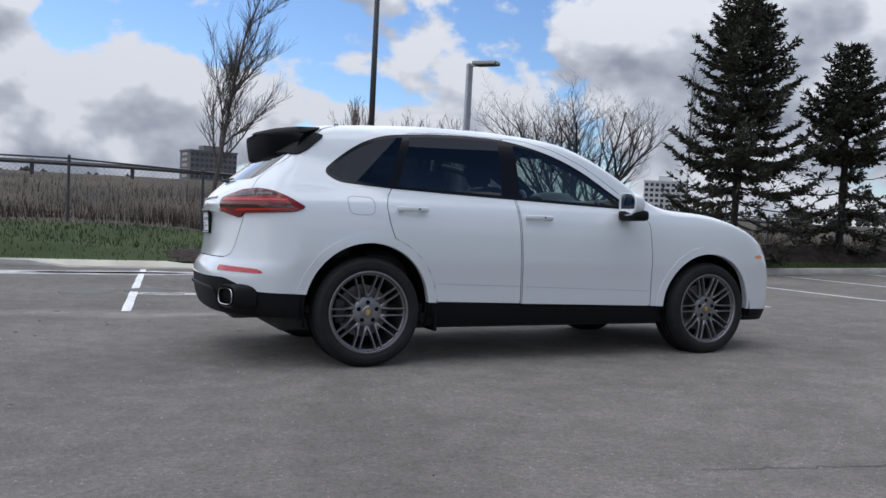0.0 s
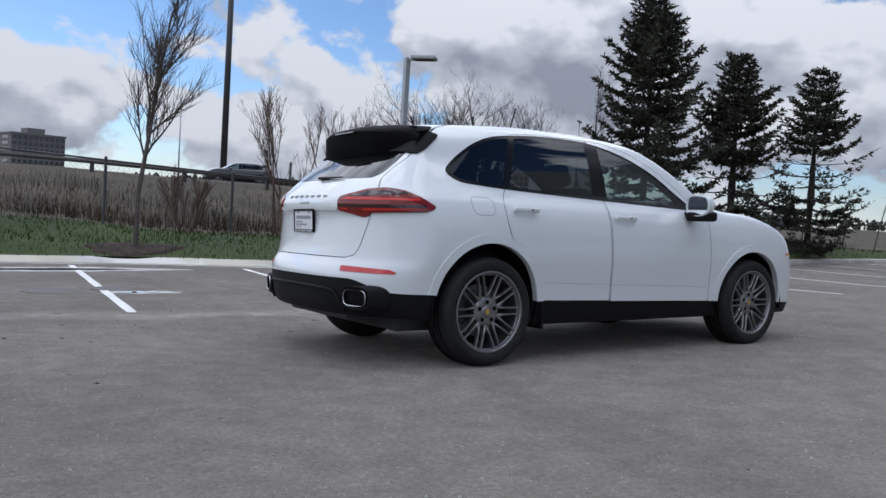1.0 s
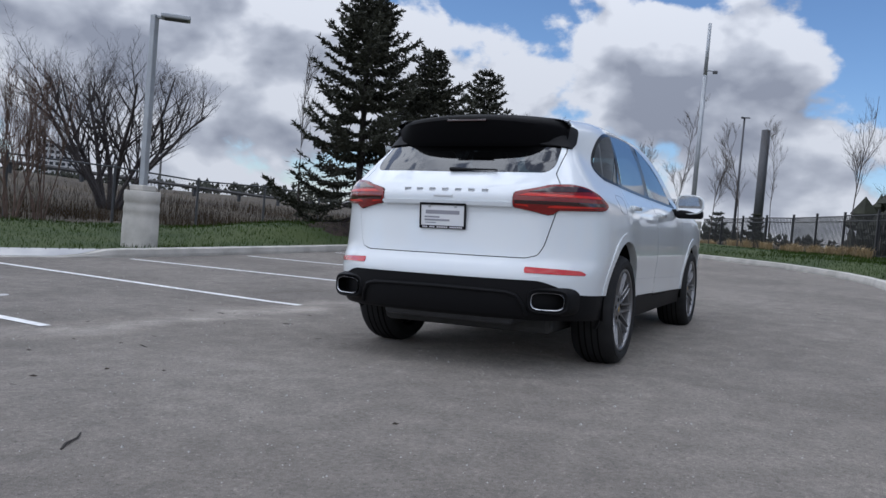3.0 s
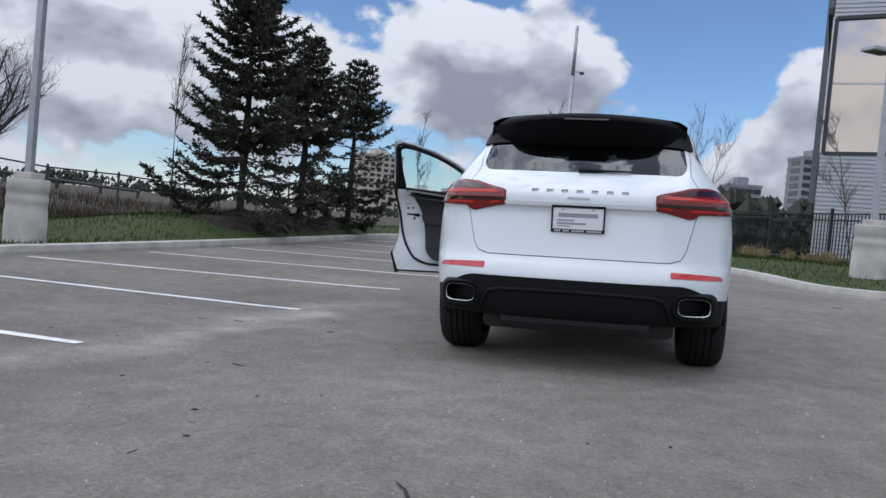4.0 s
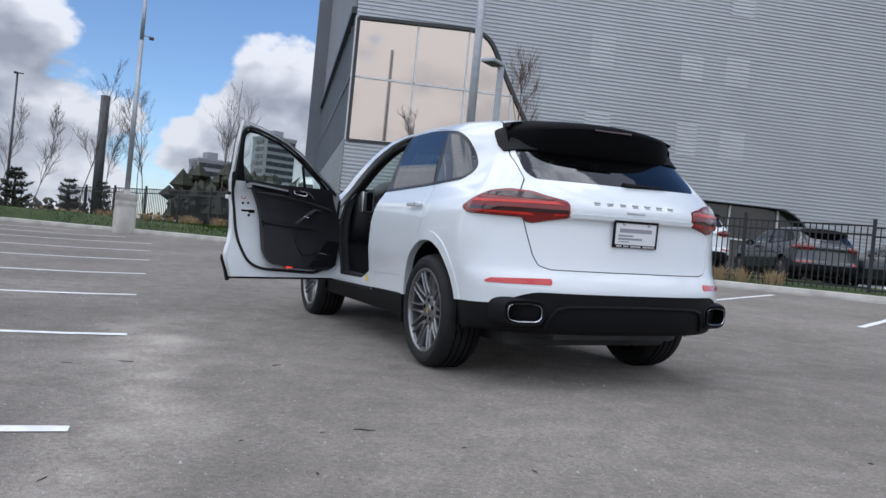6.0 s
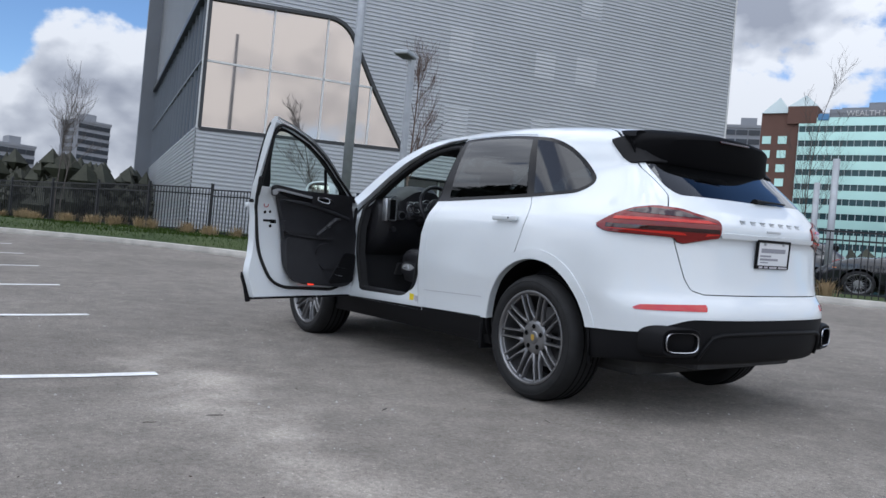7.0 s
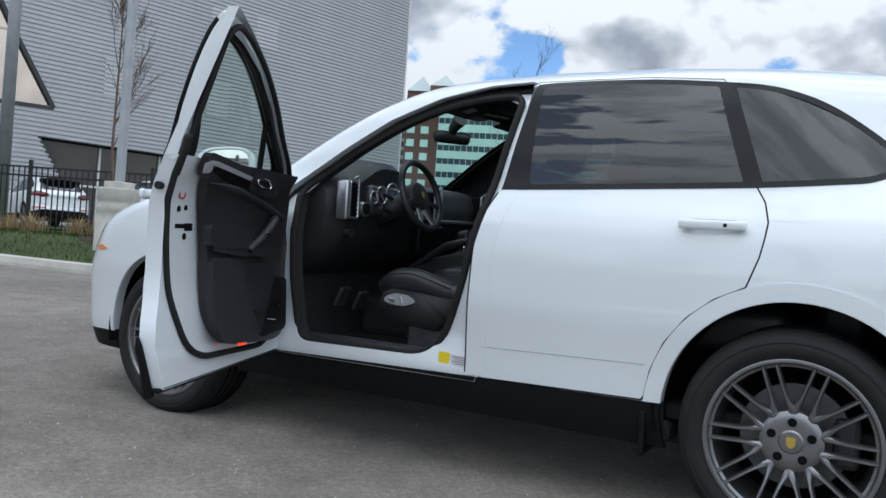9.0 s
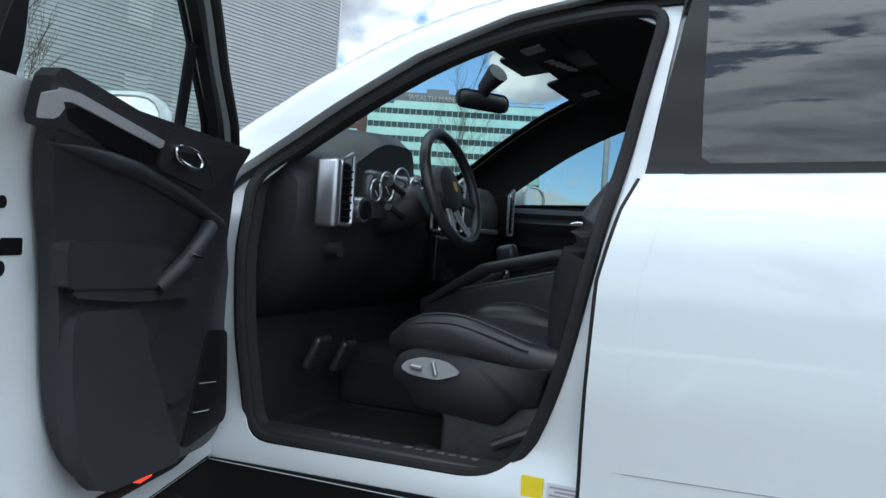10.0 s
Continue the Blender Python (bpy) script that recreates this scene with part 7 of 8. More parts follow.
def tussock(x, y, size, seed, material, name, label, category, group, n=130, lean=0.6):
    """A clump of thin dry blades."""
    rnd = random.Random(seed)
    vs, fs = [], []
    z0 = on_ground(x, y)
    for _ in range(n):
        a = rnd.random() * 6.283
        r = abs(rnd.gauss(0, 0.35)) * size
        bx, by = r * math.cos(a), r * math.sin(a)
        h = size * rnd.uniform(0.5, 1.1)
        l = rnd.uniform(0.1, lean) * h
        dx, dy = math.cos(a) * l + rnd.gauss(0, 0.05), math.sin(a) * l + rnd.gauss(0, 0.05)
        w = rnd.uniform(0.004, 0.009)
        sx, sy = -math.sin(a) * w, math.cos(a) * w
        o = len(vs)
        vs += [(bx - sx, by - sy, -0.03), (bx + sx, by + sy, -0.03), (bx + dx * 0.45 + sx, by + dy * 0.45 + sy, h * 0.62), (bx + dx * 0.45 - sx, by + dy * 0.45 - sy, h * 0.62),
               (bx + dx, by + dy, h * rnd.uniform(0.7, 0.95))]
        fs += [(o, o + 1, o + 2, o + 3), (o + 3, o + 2, o + 4)]
    ob = put(name, vs, fs, material, smooth=False, matrix=Matrix.Translation((x, y, z0)))
    return tagged(ob, label, category, group)


def along(run, gap, off, seed):
    rnd = random.Random(seed)
    for (xa, ya), (xb, yb) in zip(run, run[1:]):
        l = math.hypot(xb - xa, yb - ya)
        n = int(l / gap)
        for i in range(n):
            t = (i + rnd.random()) / n
            o = off + rnd.uniform(-0.35, 0.35)
            yield xa + (xb - xa) * t - (yb - ya) / l * o, ya + (yb - ya) * t + (xb - xa) / l * o


for i, (x, y) in enumerate(along(RUN[1:], 0.62, 0.55, 5)):
    if float(LOT_IN(x, y)[0]) < -0.35:
        tussock(x, y, 0.30 + 0.16 * random.Random(i).random(), 200 + i, M_STRAW, "grass_clump", "clump of straw-coloured ornamental grass by the fence", "grass", "dry grass clumps")

# dead reeds and weeds behind the chain-link fence, one piece of growth
rnd = random.Random(99)
vs, fs = [], []
for _ in range(26000):
    x, y = rnd.uniform(-26, 34), 15.25 + abs(rnd.gauss(0, 5.5))
    vs.append((x, y))
P = np.array(vs)
Z = ground_z(P[:, 0], P[:, 1])
vs, fs = [], []
for (x, y), z in zip(P, Z):
    patch = noise.noise((x * 0.35, y * 0.35, 7.0))
    h = (0.24 + 0.42 * max(0, patch + 0.25)) * rnd.uniform(0.5, 1.2)
    a = rnd.random() * 6.283
    w = rnd.uniform(0.005, 0.014)
    dx, dy = rnd.gauss(0, 0.16) * h, rnd.gauss(0, 0.12) * h
    o = len(vs)
    vs += [(x - w * math.cos(a), y - w * math.sin(a), z - 0.05), (x + w * math.cos(a), y + w * math.sin(a), z - 0.05), (x + dx, y + dy, z + h)]
    fs.append((o, o + 1, o + 2))
tagged(put("dead_weeds", vs, fs, M_REED, smooth=False), "brown dead weeds and reeds behind the fence", "weeds", kind="stuff")

# lawn blades near the kerb
vs, fs, P = [], [], []
for _ in range(70000):
    x, y = rnd.uniform(-9, 25), rnd.uniform(-7.5, 14.5)
    P.append((x, y))
P = np.array(P)
d = -LOT_IN(P[:, 0], P[:, 1])
P = P[(d > 0.17) & (d < 7)]
Z = ground_z(P[:, 0], P[:, 1])
for (x, y), z in zip(P, Z):
    h = rnd.uniform(0.04, 0.10)
    a = rnd.random() * 6.283
    w = rnd.uniform(0.006, 0.013)
    dx, dy = rnd.gauss(0, 0.4) * h, rnd.gauss(0, 0.4) * h
    o = len(vs)
    vs += [(x - w * math.cos(a), y - w * math.sin(a), z - 0.02), (x + w * math.cos(a), y + w * math.sin(a), z - 0.02), (x + dx, y + dy, z + h)]
    fs.append((o, o + 1, o + 2))
tagged(put("lawn_grass", vs, fs, M_BLADE, smooth=False), "short green lawn grass", "grass", kind="stuff")


def flat_patch(outline, lift, material, name, label, category, kind="", group=""):
    vs = [(x, y, float(lot_z(x, y)) + lift) for x, y in outline]
    c = np.mean(np.array(vs), axis=0)
    vs.append(tuple(c))
    n = len(outline)
    ob = put(name, vs, [(i, (i + 1) % n, n) for i in range(n)], material)
    return tagged(ob, label, category, group, kind)


def blob(x, y, rx, ry, seed, turn=0.0, n=40):
    out = []
    for i in range(n):
        a = 6.283 * i / n
        r = 1 + 0.16 * math.sin(2 * a + seed) + 0.11 * math.sin(5 * a + 1.7 * seed) + 0.05 * math.sin(11 * a + seed)
        px, py = rx * r * math.cos(a), ry * r * math.sin(a)
        out.append((x + px * math.cos(turn) - py * math.sin(turn), y + px * math.sin(turn) + py * math.cos(turn)))
    return out


# pale mottled patches on the asphalt under and round the puddles
M_PALEPATCH = ramp_mat("dried_silt", (0.30, 0.295, 0.285), (0.56, 0.555, 0.545), 4.0, rough=0.6, bump=0.2, bump_scale=60.0, fine=0.15)
for x, y, rx, ry, sd in ((-1.55, 8.55, 1.95, 0.50, 1.0), (-0.80, 4.95, 0.40, 0.19, 2.0)):
    flat_patch(blob(x, y, rx, ry, sd, -0.05), 0.004, M_PALEPATCH, "silt_patch", "pale mottled patch on asphalt round a puddle", "silt", kind="structure")
flat_patch(blob(-1.45, 8.55, 1.15, 0.22, 1.0, -0.05), 0.007, M_WATER, "puddle", "shallow still puddle on asphalt near the kerb", "puddle", group="puddles")
flat_patch(blob(-0.83, 4.95, 0.22, 0.10, 2.0), 0.007, M_WATER, "puddle", "small still puddle on asphalt", "puddle", group="puddles")
for x, y, r in ((-1.75, 5.25, 0.33), (-1.0, 5.4, 0.30)):
    m = thing("manhole_cover", "round rusty iron cover set in asphalt", "manhole cover", Matrix.Translation((x, y, float(lot_z(x, y)) - 0.002)), "iron covers")
    bm = bmesh.new()
    tube(bm, (0, 0, -0.02), (0, 0, 0.006), r, n=36)
    part("cover_rim", bm, M_IRONCOVER, m)
    bm = bmesh.new()
    tube(bm, (0, 0, 0.0), (0, 0, 0.009), r * 0.86, n=36)
    part("cover_plate", bm, M_IRONCOVER, m)


def strip_patch(pts, width, lift, material, name, label, category, seed=0):
    rnd = random.Random(seed)
    vs, fs = [], []
    for i, p in enumerate(pts):
        a, b = np.array(pts[max(0, i - 1)]), np.array(pts[min(len(pts) - 1, i + 1)])
        t = (b - a) / np.linalg.norm(b - a)
        n = np.array((-t[1], t[0])) * width * rnd.uniform(0.55, 1.2) / 2
        for s in (-1, 1):
            q = np.array(p) + s * n
            vs.append((q[0], q[1], float(lot_z(q[0], q[1])) + lift))
        if i:
            fs.append((2 * i - 2, 2 * i, 2 * i + 1, 2 * i - 1))
    return tagged(put(name, vs, fs, material), label, category, kind="structure")


def wander(a, b, n, amp, seed):
    rnd = random.Random(seed)
    return [(a[0] + (b[0] - a[0]) * i / n + rnd.gauss(0, amp), a[1] + (b[1] - a[1]) * i / n + rnd.gauss(0, amp)) for i in range(n + 1)]


M_CRACK = mat("crack_fill", (0.07, 0.068, 0.066), rough=0.9)
for i, (a, b) in enumerate((((0.5, -3.6), (3.8, -4.4)), ((4.5, -2.2), (7.2, -1.4)), ((2.0, 5.2), (5.4, 4.6)))):
    strip_patch(wander(a, b, 60, 0.012, i), 0.006, 0.003, M_CRACK, "asphalt_crack", "thin dark crack in asphalt", "crack", i)

# leaves, twigs and grit scattered on the asphalt
rnd = random.Random(7)
leaf_me = mesh_of("leaf", [(-0.03, 0, 0.004), (0, -0.013, 0.012), (0.035, 0, 0.006), (0, 0.014, 0.002)], [(0, 1, 2), (0, 2, 3)], M_LEAF, False)
twig_me = mesh_of("twig", *sweep([(-0.06, 0, 0.004), (-0.02, 0.006, 0.006), (0.03, 0.0, 0.005), (0.07, 0.008, 0.006)], [0.003, 0.004, 0.003, 0.002], 5), M_BARKDARK, False)
for i in range(70):
    if i % 3:
        x, y = rnd.uniform(-5, 1.5), rnd.gauss(2.2, 0.9)
    else:
        x, y = rnd.uniform(-6, 9), rnd.uniform(-6, 6)
    if abs(y) < 1.1 and -1.2 < x < 4:
        continue
    s = rnd.uniform(0.25, 0.75)
    kind = rnd.random() < 0.7
    ob = new("fallen_leaf" if kind else "fallen_twig", leaf_me if kind else twig_me)
    ob.matrix_basis = Matrix.Translation((x, y, float(lot_z(x, y)))) @ Matrix.Rotation(rnd.random() * 6.28, 4, "Z") @ Matrix.Diagonal((s, s, s, 1))
    tagged(ob, "small dead brown leaf on asphalt" if kind else "short dry twig lying on asphalt", "leaf" if kind else "twig", "windblown litter")
for x, y, s, a in ((-3.4, 0.35, 1.7, 0.5), (5.9, -3.1, 1.2, 1.2), (5.2, -2.1, 1.1, 0.3), (-4.3, 1.9, 1.2, 0.9)):
    ob = new("fallen_twig", twig_me)
    ob.matrix_basis = Matrix.Translation((x, y, float(lot_z(x, y)))) @ Matrix.Rotation(a, 4, "Z") @ Matrix.Diagonal((s, s, s * 0.6, 1))
    tagged(ob, "short dry twig lying on asphalt", "twig", "windblown litter")
M_GRIT = mat("pale_grit", (0.42, 0.41, 0.39), rough=0.9)
vs, fs = [], []
for _ in range(5200):
    x, y = rnd.uniform(-7, 7), rnd.uniform(-7.5, 6.5)
    z = float(lot_z(x, y))
    r = rnd.uniform(0.0015, 0.0055) if rnd.random() < 0.93 else rnd.uniform(0.006, 0.010)
    o = len(vs)
    vs += [(x - r, y - r * 0.6, z), (x + r, y - r * 0.5, z), (x, y + r, z), (x, y, z + r * 1.1)]
    fs += [(o, o + 1, o + 3), (o + 1, o + 2, o + 3), (o + 2, o, o + 3)]
tagged(put("grit", vs, fs, M_GRIT, smooth=False), "pale grit scattered over asphalt", "grit", kind="stuff")
# ---- the grey showroom ----
M_FACADE = mat("ribbed_metal", (0.42, 0.435, 0.455), rough=0.42, metal=0.35, vary=0.06, scale=0.35)
M_FACADE_PALE = mat("paler_ribbed_metal", (0.50, 0.515, 0.53), rough=0.42, metal=0.3, vary=0.06, scale=0.6)
M_FACADE_DARK = mat("dark_cladding", (0.155, 0.165, 0.18), rough=0.5, metal=0.2, vary=0.08, scale=0.4)
M_GLAZING = mat("showroom_glass", (0.46, 0.41, 0.37), rough=0.03, metal=0.95)
M_GLAZING_DARK = mat("dark_showroom_glass", (0.05, 0.048, 0.046), rough=0.04, metal=0.3)
M_GLAZING_BLUE = mat("blue_showroom_glass", (0.46, 0.55, 0.64), rough=0.03, metal=0.9)
M_MULLION = mat("pale_mullion", (0.62, 0.62, 0.61), rough=0.45)
M_ROOF = mat("flat_roof", (0.18, 0.18, 0.18), rough=0.9, vary=0.1, scale=0.5)
M_WINFRAME = mat("dark_frame", (0.03, 0.032, 0.035), rough=0.4)

F0 = np.array((33.4, -8.35))
FD = np.array((-0.25, -0.968))
FN = np.array((-0.968, 0.25))
ND = np.array((0.9755, -0.220))
NN = np.array((0.220, 0.9755))
GROUND_B, ROOF_B, LONG = 0.6, 24.0, 29.8
hall = thing("showroom", "large grey ribbed metal showroom with slanted glazing", "building")


def on_face(u, z, d=0.0):
    p = F0 + FD * u + FN * d
    return (p[0], p[1], z)


def on_north(u, z, d=0.0):
    p = F0 + ND * u + NN * d
    return (p[0], p[1], z)


# outlines on the west face: distance along it, height
BIG = rounded([(0.12, 5.55), (0.12, 11.55), (6.55, 11.75), (8.15, 8.75), (9.95, 5.82)], [0.05, 0.05, 1.0, 0.8, 0.05], 6)
LOW = rounded([(9.4, 4.6), (24.2, 4.6), (25.9, 2.2), (25.9, 0.4), (12.0, 0.4)], [0.1, 1.3, 0.5, 0.05, 0.05], 5)
hole_big, hole_low = inside(BIG), inside(LOW)


def ribbed(at, length, z0, z1, holes, pitch=0.19, cols=24, name="wall", parent=None, material=None):
    """Horizontal metal ribs as real folds, cut out round the openings."""
    zs, ds = [], []
    z = z0
    while z < z1:
        zs += [z, z + pitch * 0.40, z + pitch * 0.50, z + pitch * 0.90]
        ds += [0.050, 0.050, 0.0, 0.0]
        z += pitch
    us = np.linspace(0, length, cols)
    uz, dep = [], []
    for zz, dd in zip(zs, ds):
        for u in us:
            uz.append((u, zz, dd))
    n = len(us)
    fs = [(j * n + i, j * n + i + 1, (j + 1) * n + i + 1, (j + 1) * n + i) for j in range(len(zs) - 1) for i in range(n - 1)]
    v, f = np.array(uz), fs
    for h in holes:
        v, f = clip(v, f, lambda p, h=h: -h(p[:, 0], p[:, 1]))
    vs = [at(u, zz, dd) for u, zz, dd in v]
    ob = put(name, vs, f, material or M_FACADE, parent, "" if material else "grey ribbed metal wall", smooth=False)
    return ob


ribbed(on_face, LONG, GROUND_B, ROOF_B, (hole_big, hole_low), 0.19, 26, "west_wall", hall)
ribbed(on_north, 32.0, GROUND_B, 5.6, (), 0.19, 6, "north_wall", hall)
ribbed(on_north, 32.0, 11.9, ROOF_B, (), 0.19, 6, "north_wall", hall)
far = [on_face(LONG, z) for z in (GROUND_B, ROOF_B)] + [tuple(np.array(on_face(LONG, z)[:2]) + np.array((30, -7))) + (z,) for z in (ROOF_B, GROUND_B)]
put("south_wall", far, [(0, 1, 2, 3)], M_FACADE, hall, smooth=False)
roof = [on_face(0, ROOF_B), on_face(LONG, ROOF_B), far[2], on_north(32, ROOF_B)]
put("roof", roof, [(0, 1, 2, 3)], M_ROOF, hall, smooth=False)
put("east_wall", [on_north(32, GROUND_B), on_north(32, ROOF_B), far[2], far[3]], [(0, 1, 2, 3)], M_FACADE, hall, smooth=False)
bm = bmesh.new()
box(bm, -0.06, -0.05, GROUND_B, 0.06, 0.35, ROOF_B, 0.0, Matrix.Translation((*(F0 + FD * LONG), 0)) @ Matrix.Rotation(math.atan2(FD[1], FD[0]), 4, "Z"))
part("corner_trim", bm, M_MULLION, hall)
# dark fin wall standing out at the far end of the north side
a, b = np.array(on_north(31.0, 0)[:2]), np.array(on_north(31.0, 0)[:2]) + NN * 1.1
c = b + ND * 1.2
vs = [(*a, GROUND_B), (*b, GROUND_B), (*c, GROUND_B), (*(a + ND * 1.2), GROUND_B)]
lean = NN * 0.0
vs += [(*a, ROOF_B + 2), (*(b + lean), ROOF_B + 2), (*(c + lean), ROOF_B + 2), (*(a + ND * 1.2), ROOF_B + 2)]
put("fin_wall", vs, [(0, 1, 5, 4), (1, 2, 6, 5), (2, 3, 7, 6), (4, 5, 6, 7)], M_FACADE_DARK, hall, "dark grey fin wall", smooth=False)


def pane_of(name, outline, at, material, d, parent, label=""):
    vs = [at(u, z, d) for u, z in outline]
    return put(name, vs, [tuple(range(len(vs)))], material, parent, label, smooth=False)


def bar_of(at, p, q, w, d0, d1, material, parent, name="mullion"):
    """A flat bar on a wall from p to q."""
    (u0, z0), (u1, z1) = p, q
    l = math.hypot(u1 - u0, z1 - z0)
    nx, nz = -(z1 - z0) / l * w / 2, (u1 - u0) / l * w / 2
    ring = [(u0 + nx, z0 + nz), (u1 + nx, z1 + nz), (u1 - nx, z1 - nz), (u0 - nx, z0 - nz)]
    vs = [at(u, z, d0) for u, z in ring] + [at(u, z, d1) for u, z in ring]
    return put(name, vs, [(4, 5, 6, 7), (0, 1, 5, 4), (1, 2, 6, 5), (2, 3, 7, 6), (3, 0, 4, 7)], material, parent, smooth=False)


win = pane_of("window", BIG, on_face, M_GLAZING, -0.10, hall, "slanted dark reflecting window")
for k in range(len(BIG)):
    p, q = BIG[k], BIG[(k + 1) % len(BIG)]
    if math.hypot(p[0] - q[0], p[1] - q[1]) > 0.01:
        bar_of(on_face, p, q, 0.16, -0.1, 0.06, M_WINFRAME, win, "frame")
for u, zt in ((3.08, 11.6), (5.65, 11.7), (8.05, 8.72)):
    bar_of(on_face, (u, 5.35), (u, zt), 0.09, -0.1, -0.04, M_MULLION, win)
bar_of(on_face, (0.15, 8.70), (8.1, 8.70), 0.09, -0.1, -0.04, M_MULLION, win)
bar_of(on_face, (0.15, 5.60), (9.85, 5.86), 0.10, -0.1, 0.0, M_MULLION, win)
low = pane_of("window", LOW, on_face, M_GLAZING_DARK, -0.5, hall, "low dark showroom window")
for u in (12.2, 15.0, 17.8, 20.6, 23.4):
    bar_of(on_face, (u, 0.5), (u, 4.5), 0.09, -0.5, -0.4, M_MULLION, low)
bar_of(on_face, (10.8, 2.75), (25.6, 2.75), 0.09, -0.5, -0.4, M_MULLION, low)
for k in range(len(LOW)):
    p, q = LOW[k], LOW[(k + 1) % len(LOW)]
    if math.hypot(p[0] - q[0], p[1] - q[1]) > 0.01:
        bar_of(on_face, p, q, 0.10, -0.5, 0.04, M_WINFRAME, low, "frame")
# glazed north side
nwin = pane_of("window", [(0.1, 5.6), (0.1, 11.9), (31.0, 11.9), (31.0, 5.6)], on_north, M_GLAZING_BLUE, -0.05, hall, "long blue reflecting glazed wall")
for k in range(18):
    u = 0.9 + 1.72 * k
    bar_of(on_north, (u, 5.6), (u, 11.9), 0.08, -0.05, 0.05, M_FACADE_DARK, nwin)
bar_of(on_north, (0.1, 8.70), (31.0, 8.70), 0.10, -0.05, 0.05, M_FACADE_DARK, nwin)
bar_of(on_north, (0.1, 11.9), (31.0, 11.9), 0.30, -0.05, 0.25, M_WINFRAME, nwin, "head_beam")
bar_of(on_face, (0.05, 5.55), (0.05, 11.6), 0.16, -0.1, 0.05, M_MULLION, win)
# paler ribbed rectangles high on the west wall
PANELS = ((11.95, 10.7, 1.25, 1.55), (16.9, 10.7, 1.2, 1.3), (19.4, 10.7, 1.3, 1.5), (11.95, 6.8, 1.35, 1.7), (16.95, 6.8, 1.15, 1.55), (19.4, 6.85, 1.4, 1.5), (19.4, 14.4, 1.3, 1.5))
for u, z, w, h in PANELS:
    ribbed(lambda a, b, d, u=u: on_face(u + a, b, d + 0.012), w, z, z + h, (), 0.19, 2, "wall_panel", hall, M_FACADE_PALE)

# ---- distant buildings ----
def block(name, label, x, y, turn, w, d, h, z, wall, floors, bays, glass, band=0.0, ends=True, group="", win_h=0.55, win_w=0.62, balcony=0):
    """A storeyed building: walls, roof parapet, and each window set in."""
    m = Matrix.Translation((x, y, z)) @ Matrix.Rotation(turn, 4, "Z")
    b = thing(name, label, "building", m, group)
    bm = bmesh.new()
    box(bm, -w / 2, -d / 2, -6, w / 2, d / 2, h)
    part("wall", bm, wall, b)
    bm = bmesh.new()
    box(bm, -w / 2 - 0.3, -d / 2 - 0.3, h, w / 2 + 0.3, d / 2 + 0.3, h + 0.8)
    box(bm, -w / 6, -d / 4, h + 0.8, w / 6, d / 4, h + 3.2)
    part("roof", bm, wall, b)
    fh = h / floors
    for i in range(floors):
        if band:
            bm = bmesh.new()
            box(bm, -w / 2 - 0.12, -d / 2 - 0.12, fh * (i + 1 - band), w / 2 + 0.12, d / 2 + 0.12, fh * (i + 1))
            part("floor_band", bm, wall, b)
        for k in range(bays):
            u = -w / 2 + w * (k + 0.5) / bays
            bm = bmesh.new()
            box(bm, u - w / bays * win_w / 2, -d / 2 - 0.15, fh * (i + 0.5 - win_h / 2), u + w / bays * win_w / 2, -d / 2 + 0.05, fh * (i + 0.5 + win_h / 2))
            part("window", bm, glass, b)
            if balcony and k % balcony == 0:
                bm = bmesh.new()
                box(bm, u - w / bays * 0.45, -d / 2 - 1.5, fh * i - 0.1, u + w / bays * 0.45, -d / 2, fh * i + 0.95)
                part("balcony", bm, wall, b)
        if ends:
            for s in (-1, 1):
                bm = bmesh.new()
                box(bm, s * (w / 2 - 0.05), -d * 0.25, fh * (i + 0.5 - win_h / 2), s * (w / 2 + 0.15), d * 0.25, fh * (i + 0.5 + win_h / 2))
                part("window", bm, glass, b)
    return b


M_WINDARK = mat("dark_window", (0.035, 0.04, 0.048), rough=0.08, metal=0.2)
M_TOWER = mat("cream_concrete", (0.46, 0.41, 0.34), rough=0.9, vary=0.06, scale=0.1)
M_TOWERGREY = mat("grey_concrete", (0.16, 0.155, 0.155), rough=0.9, vary=0.06, scale=0.1)
M_WHITEBLD = mat("white_concrete", (0.56, 0.56, 0.56), rough=0.85, vary=0.05, scale=0.1)
M_CONDO = mat("condo_grey", (0.24, 0.25, 0.27), rough=0.7, vary=0.05, scale=0.1)


def far_at(az, dist, eye=(-4.0, 0.0)):
    return eye[0] + dist * math.cos(radians(az)), eye[1] + dist * math.sin(radians(az))


def facing(az):
    return radians(az - 90)


ex, ey = far_at(82.7, 400, (-1.7, -6.2))
block("apartment_slab", "grey apartment slab with a dark brick end", ex, ey, facing(82.7) + 0.35, 22, 14, 20, 1.5, M_TOWERGREY, 8, 10, M_WINDARK)
ex, ey = far_at(51.6, 420, (-1.7, -6.2))
block("apartment_slab", "pale apartment slab behind bare trees", ex, ey, facing(51.6), 20, 14, 18, 1.5, M_WHITEBLD, 7, 8, M_WINDARK)
ex, ey = far_at(18.0, 400, (-4.7, -4.0))
block("apartment_tower", "cream apartment tower with rows of dark windows", ex, ey, facing(18.0) + 0.3, 20, 16, 29, 1.5, M_TOWER, 11, 6, M_WINDARK, group="cream towers")
ex, ey = far_at(21.6, 430, (-4.7, -4.0))
block("low_flats", "low cream apartment block", ex, ey, facing(21.6), 28, 12, 11, 1.5, M_TOWER, 4, 8, M_WINDARK, group="cream towers")
ex, ey = far_at(11.2, 420, (-6.0, 0.6))
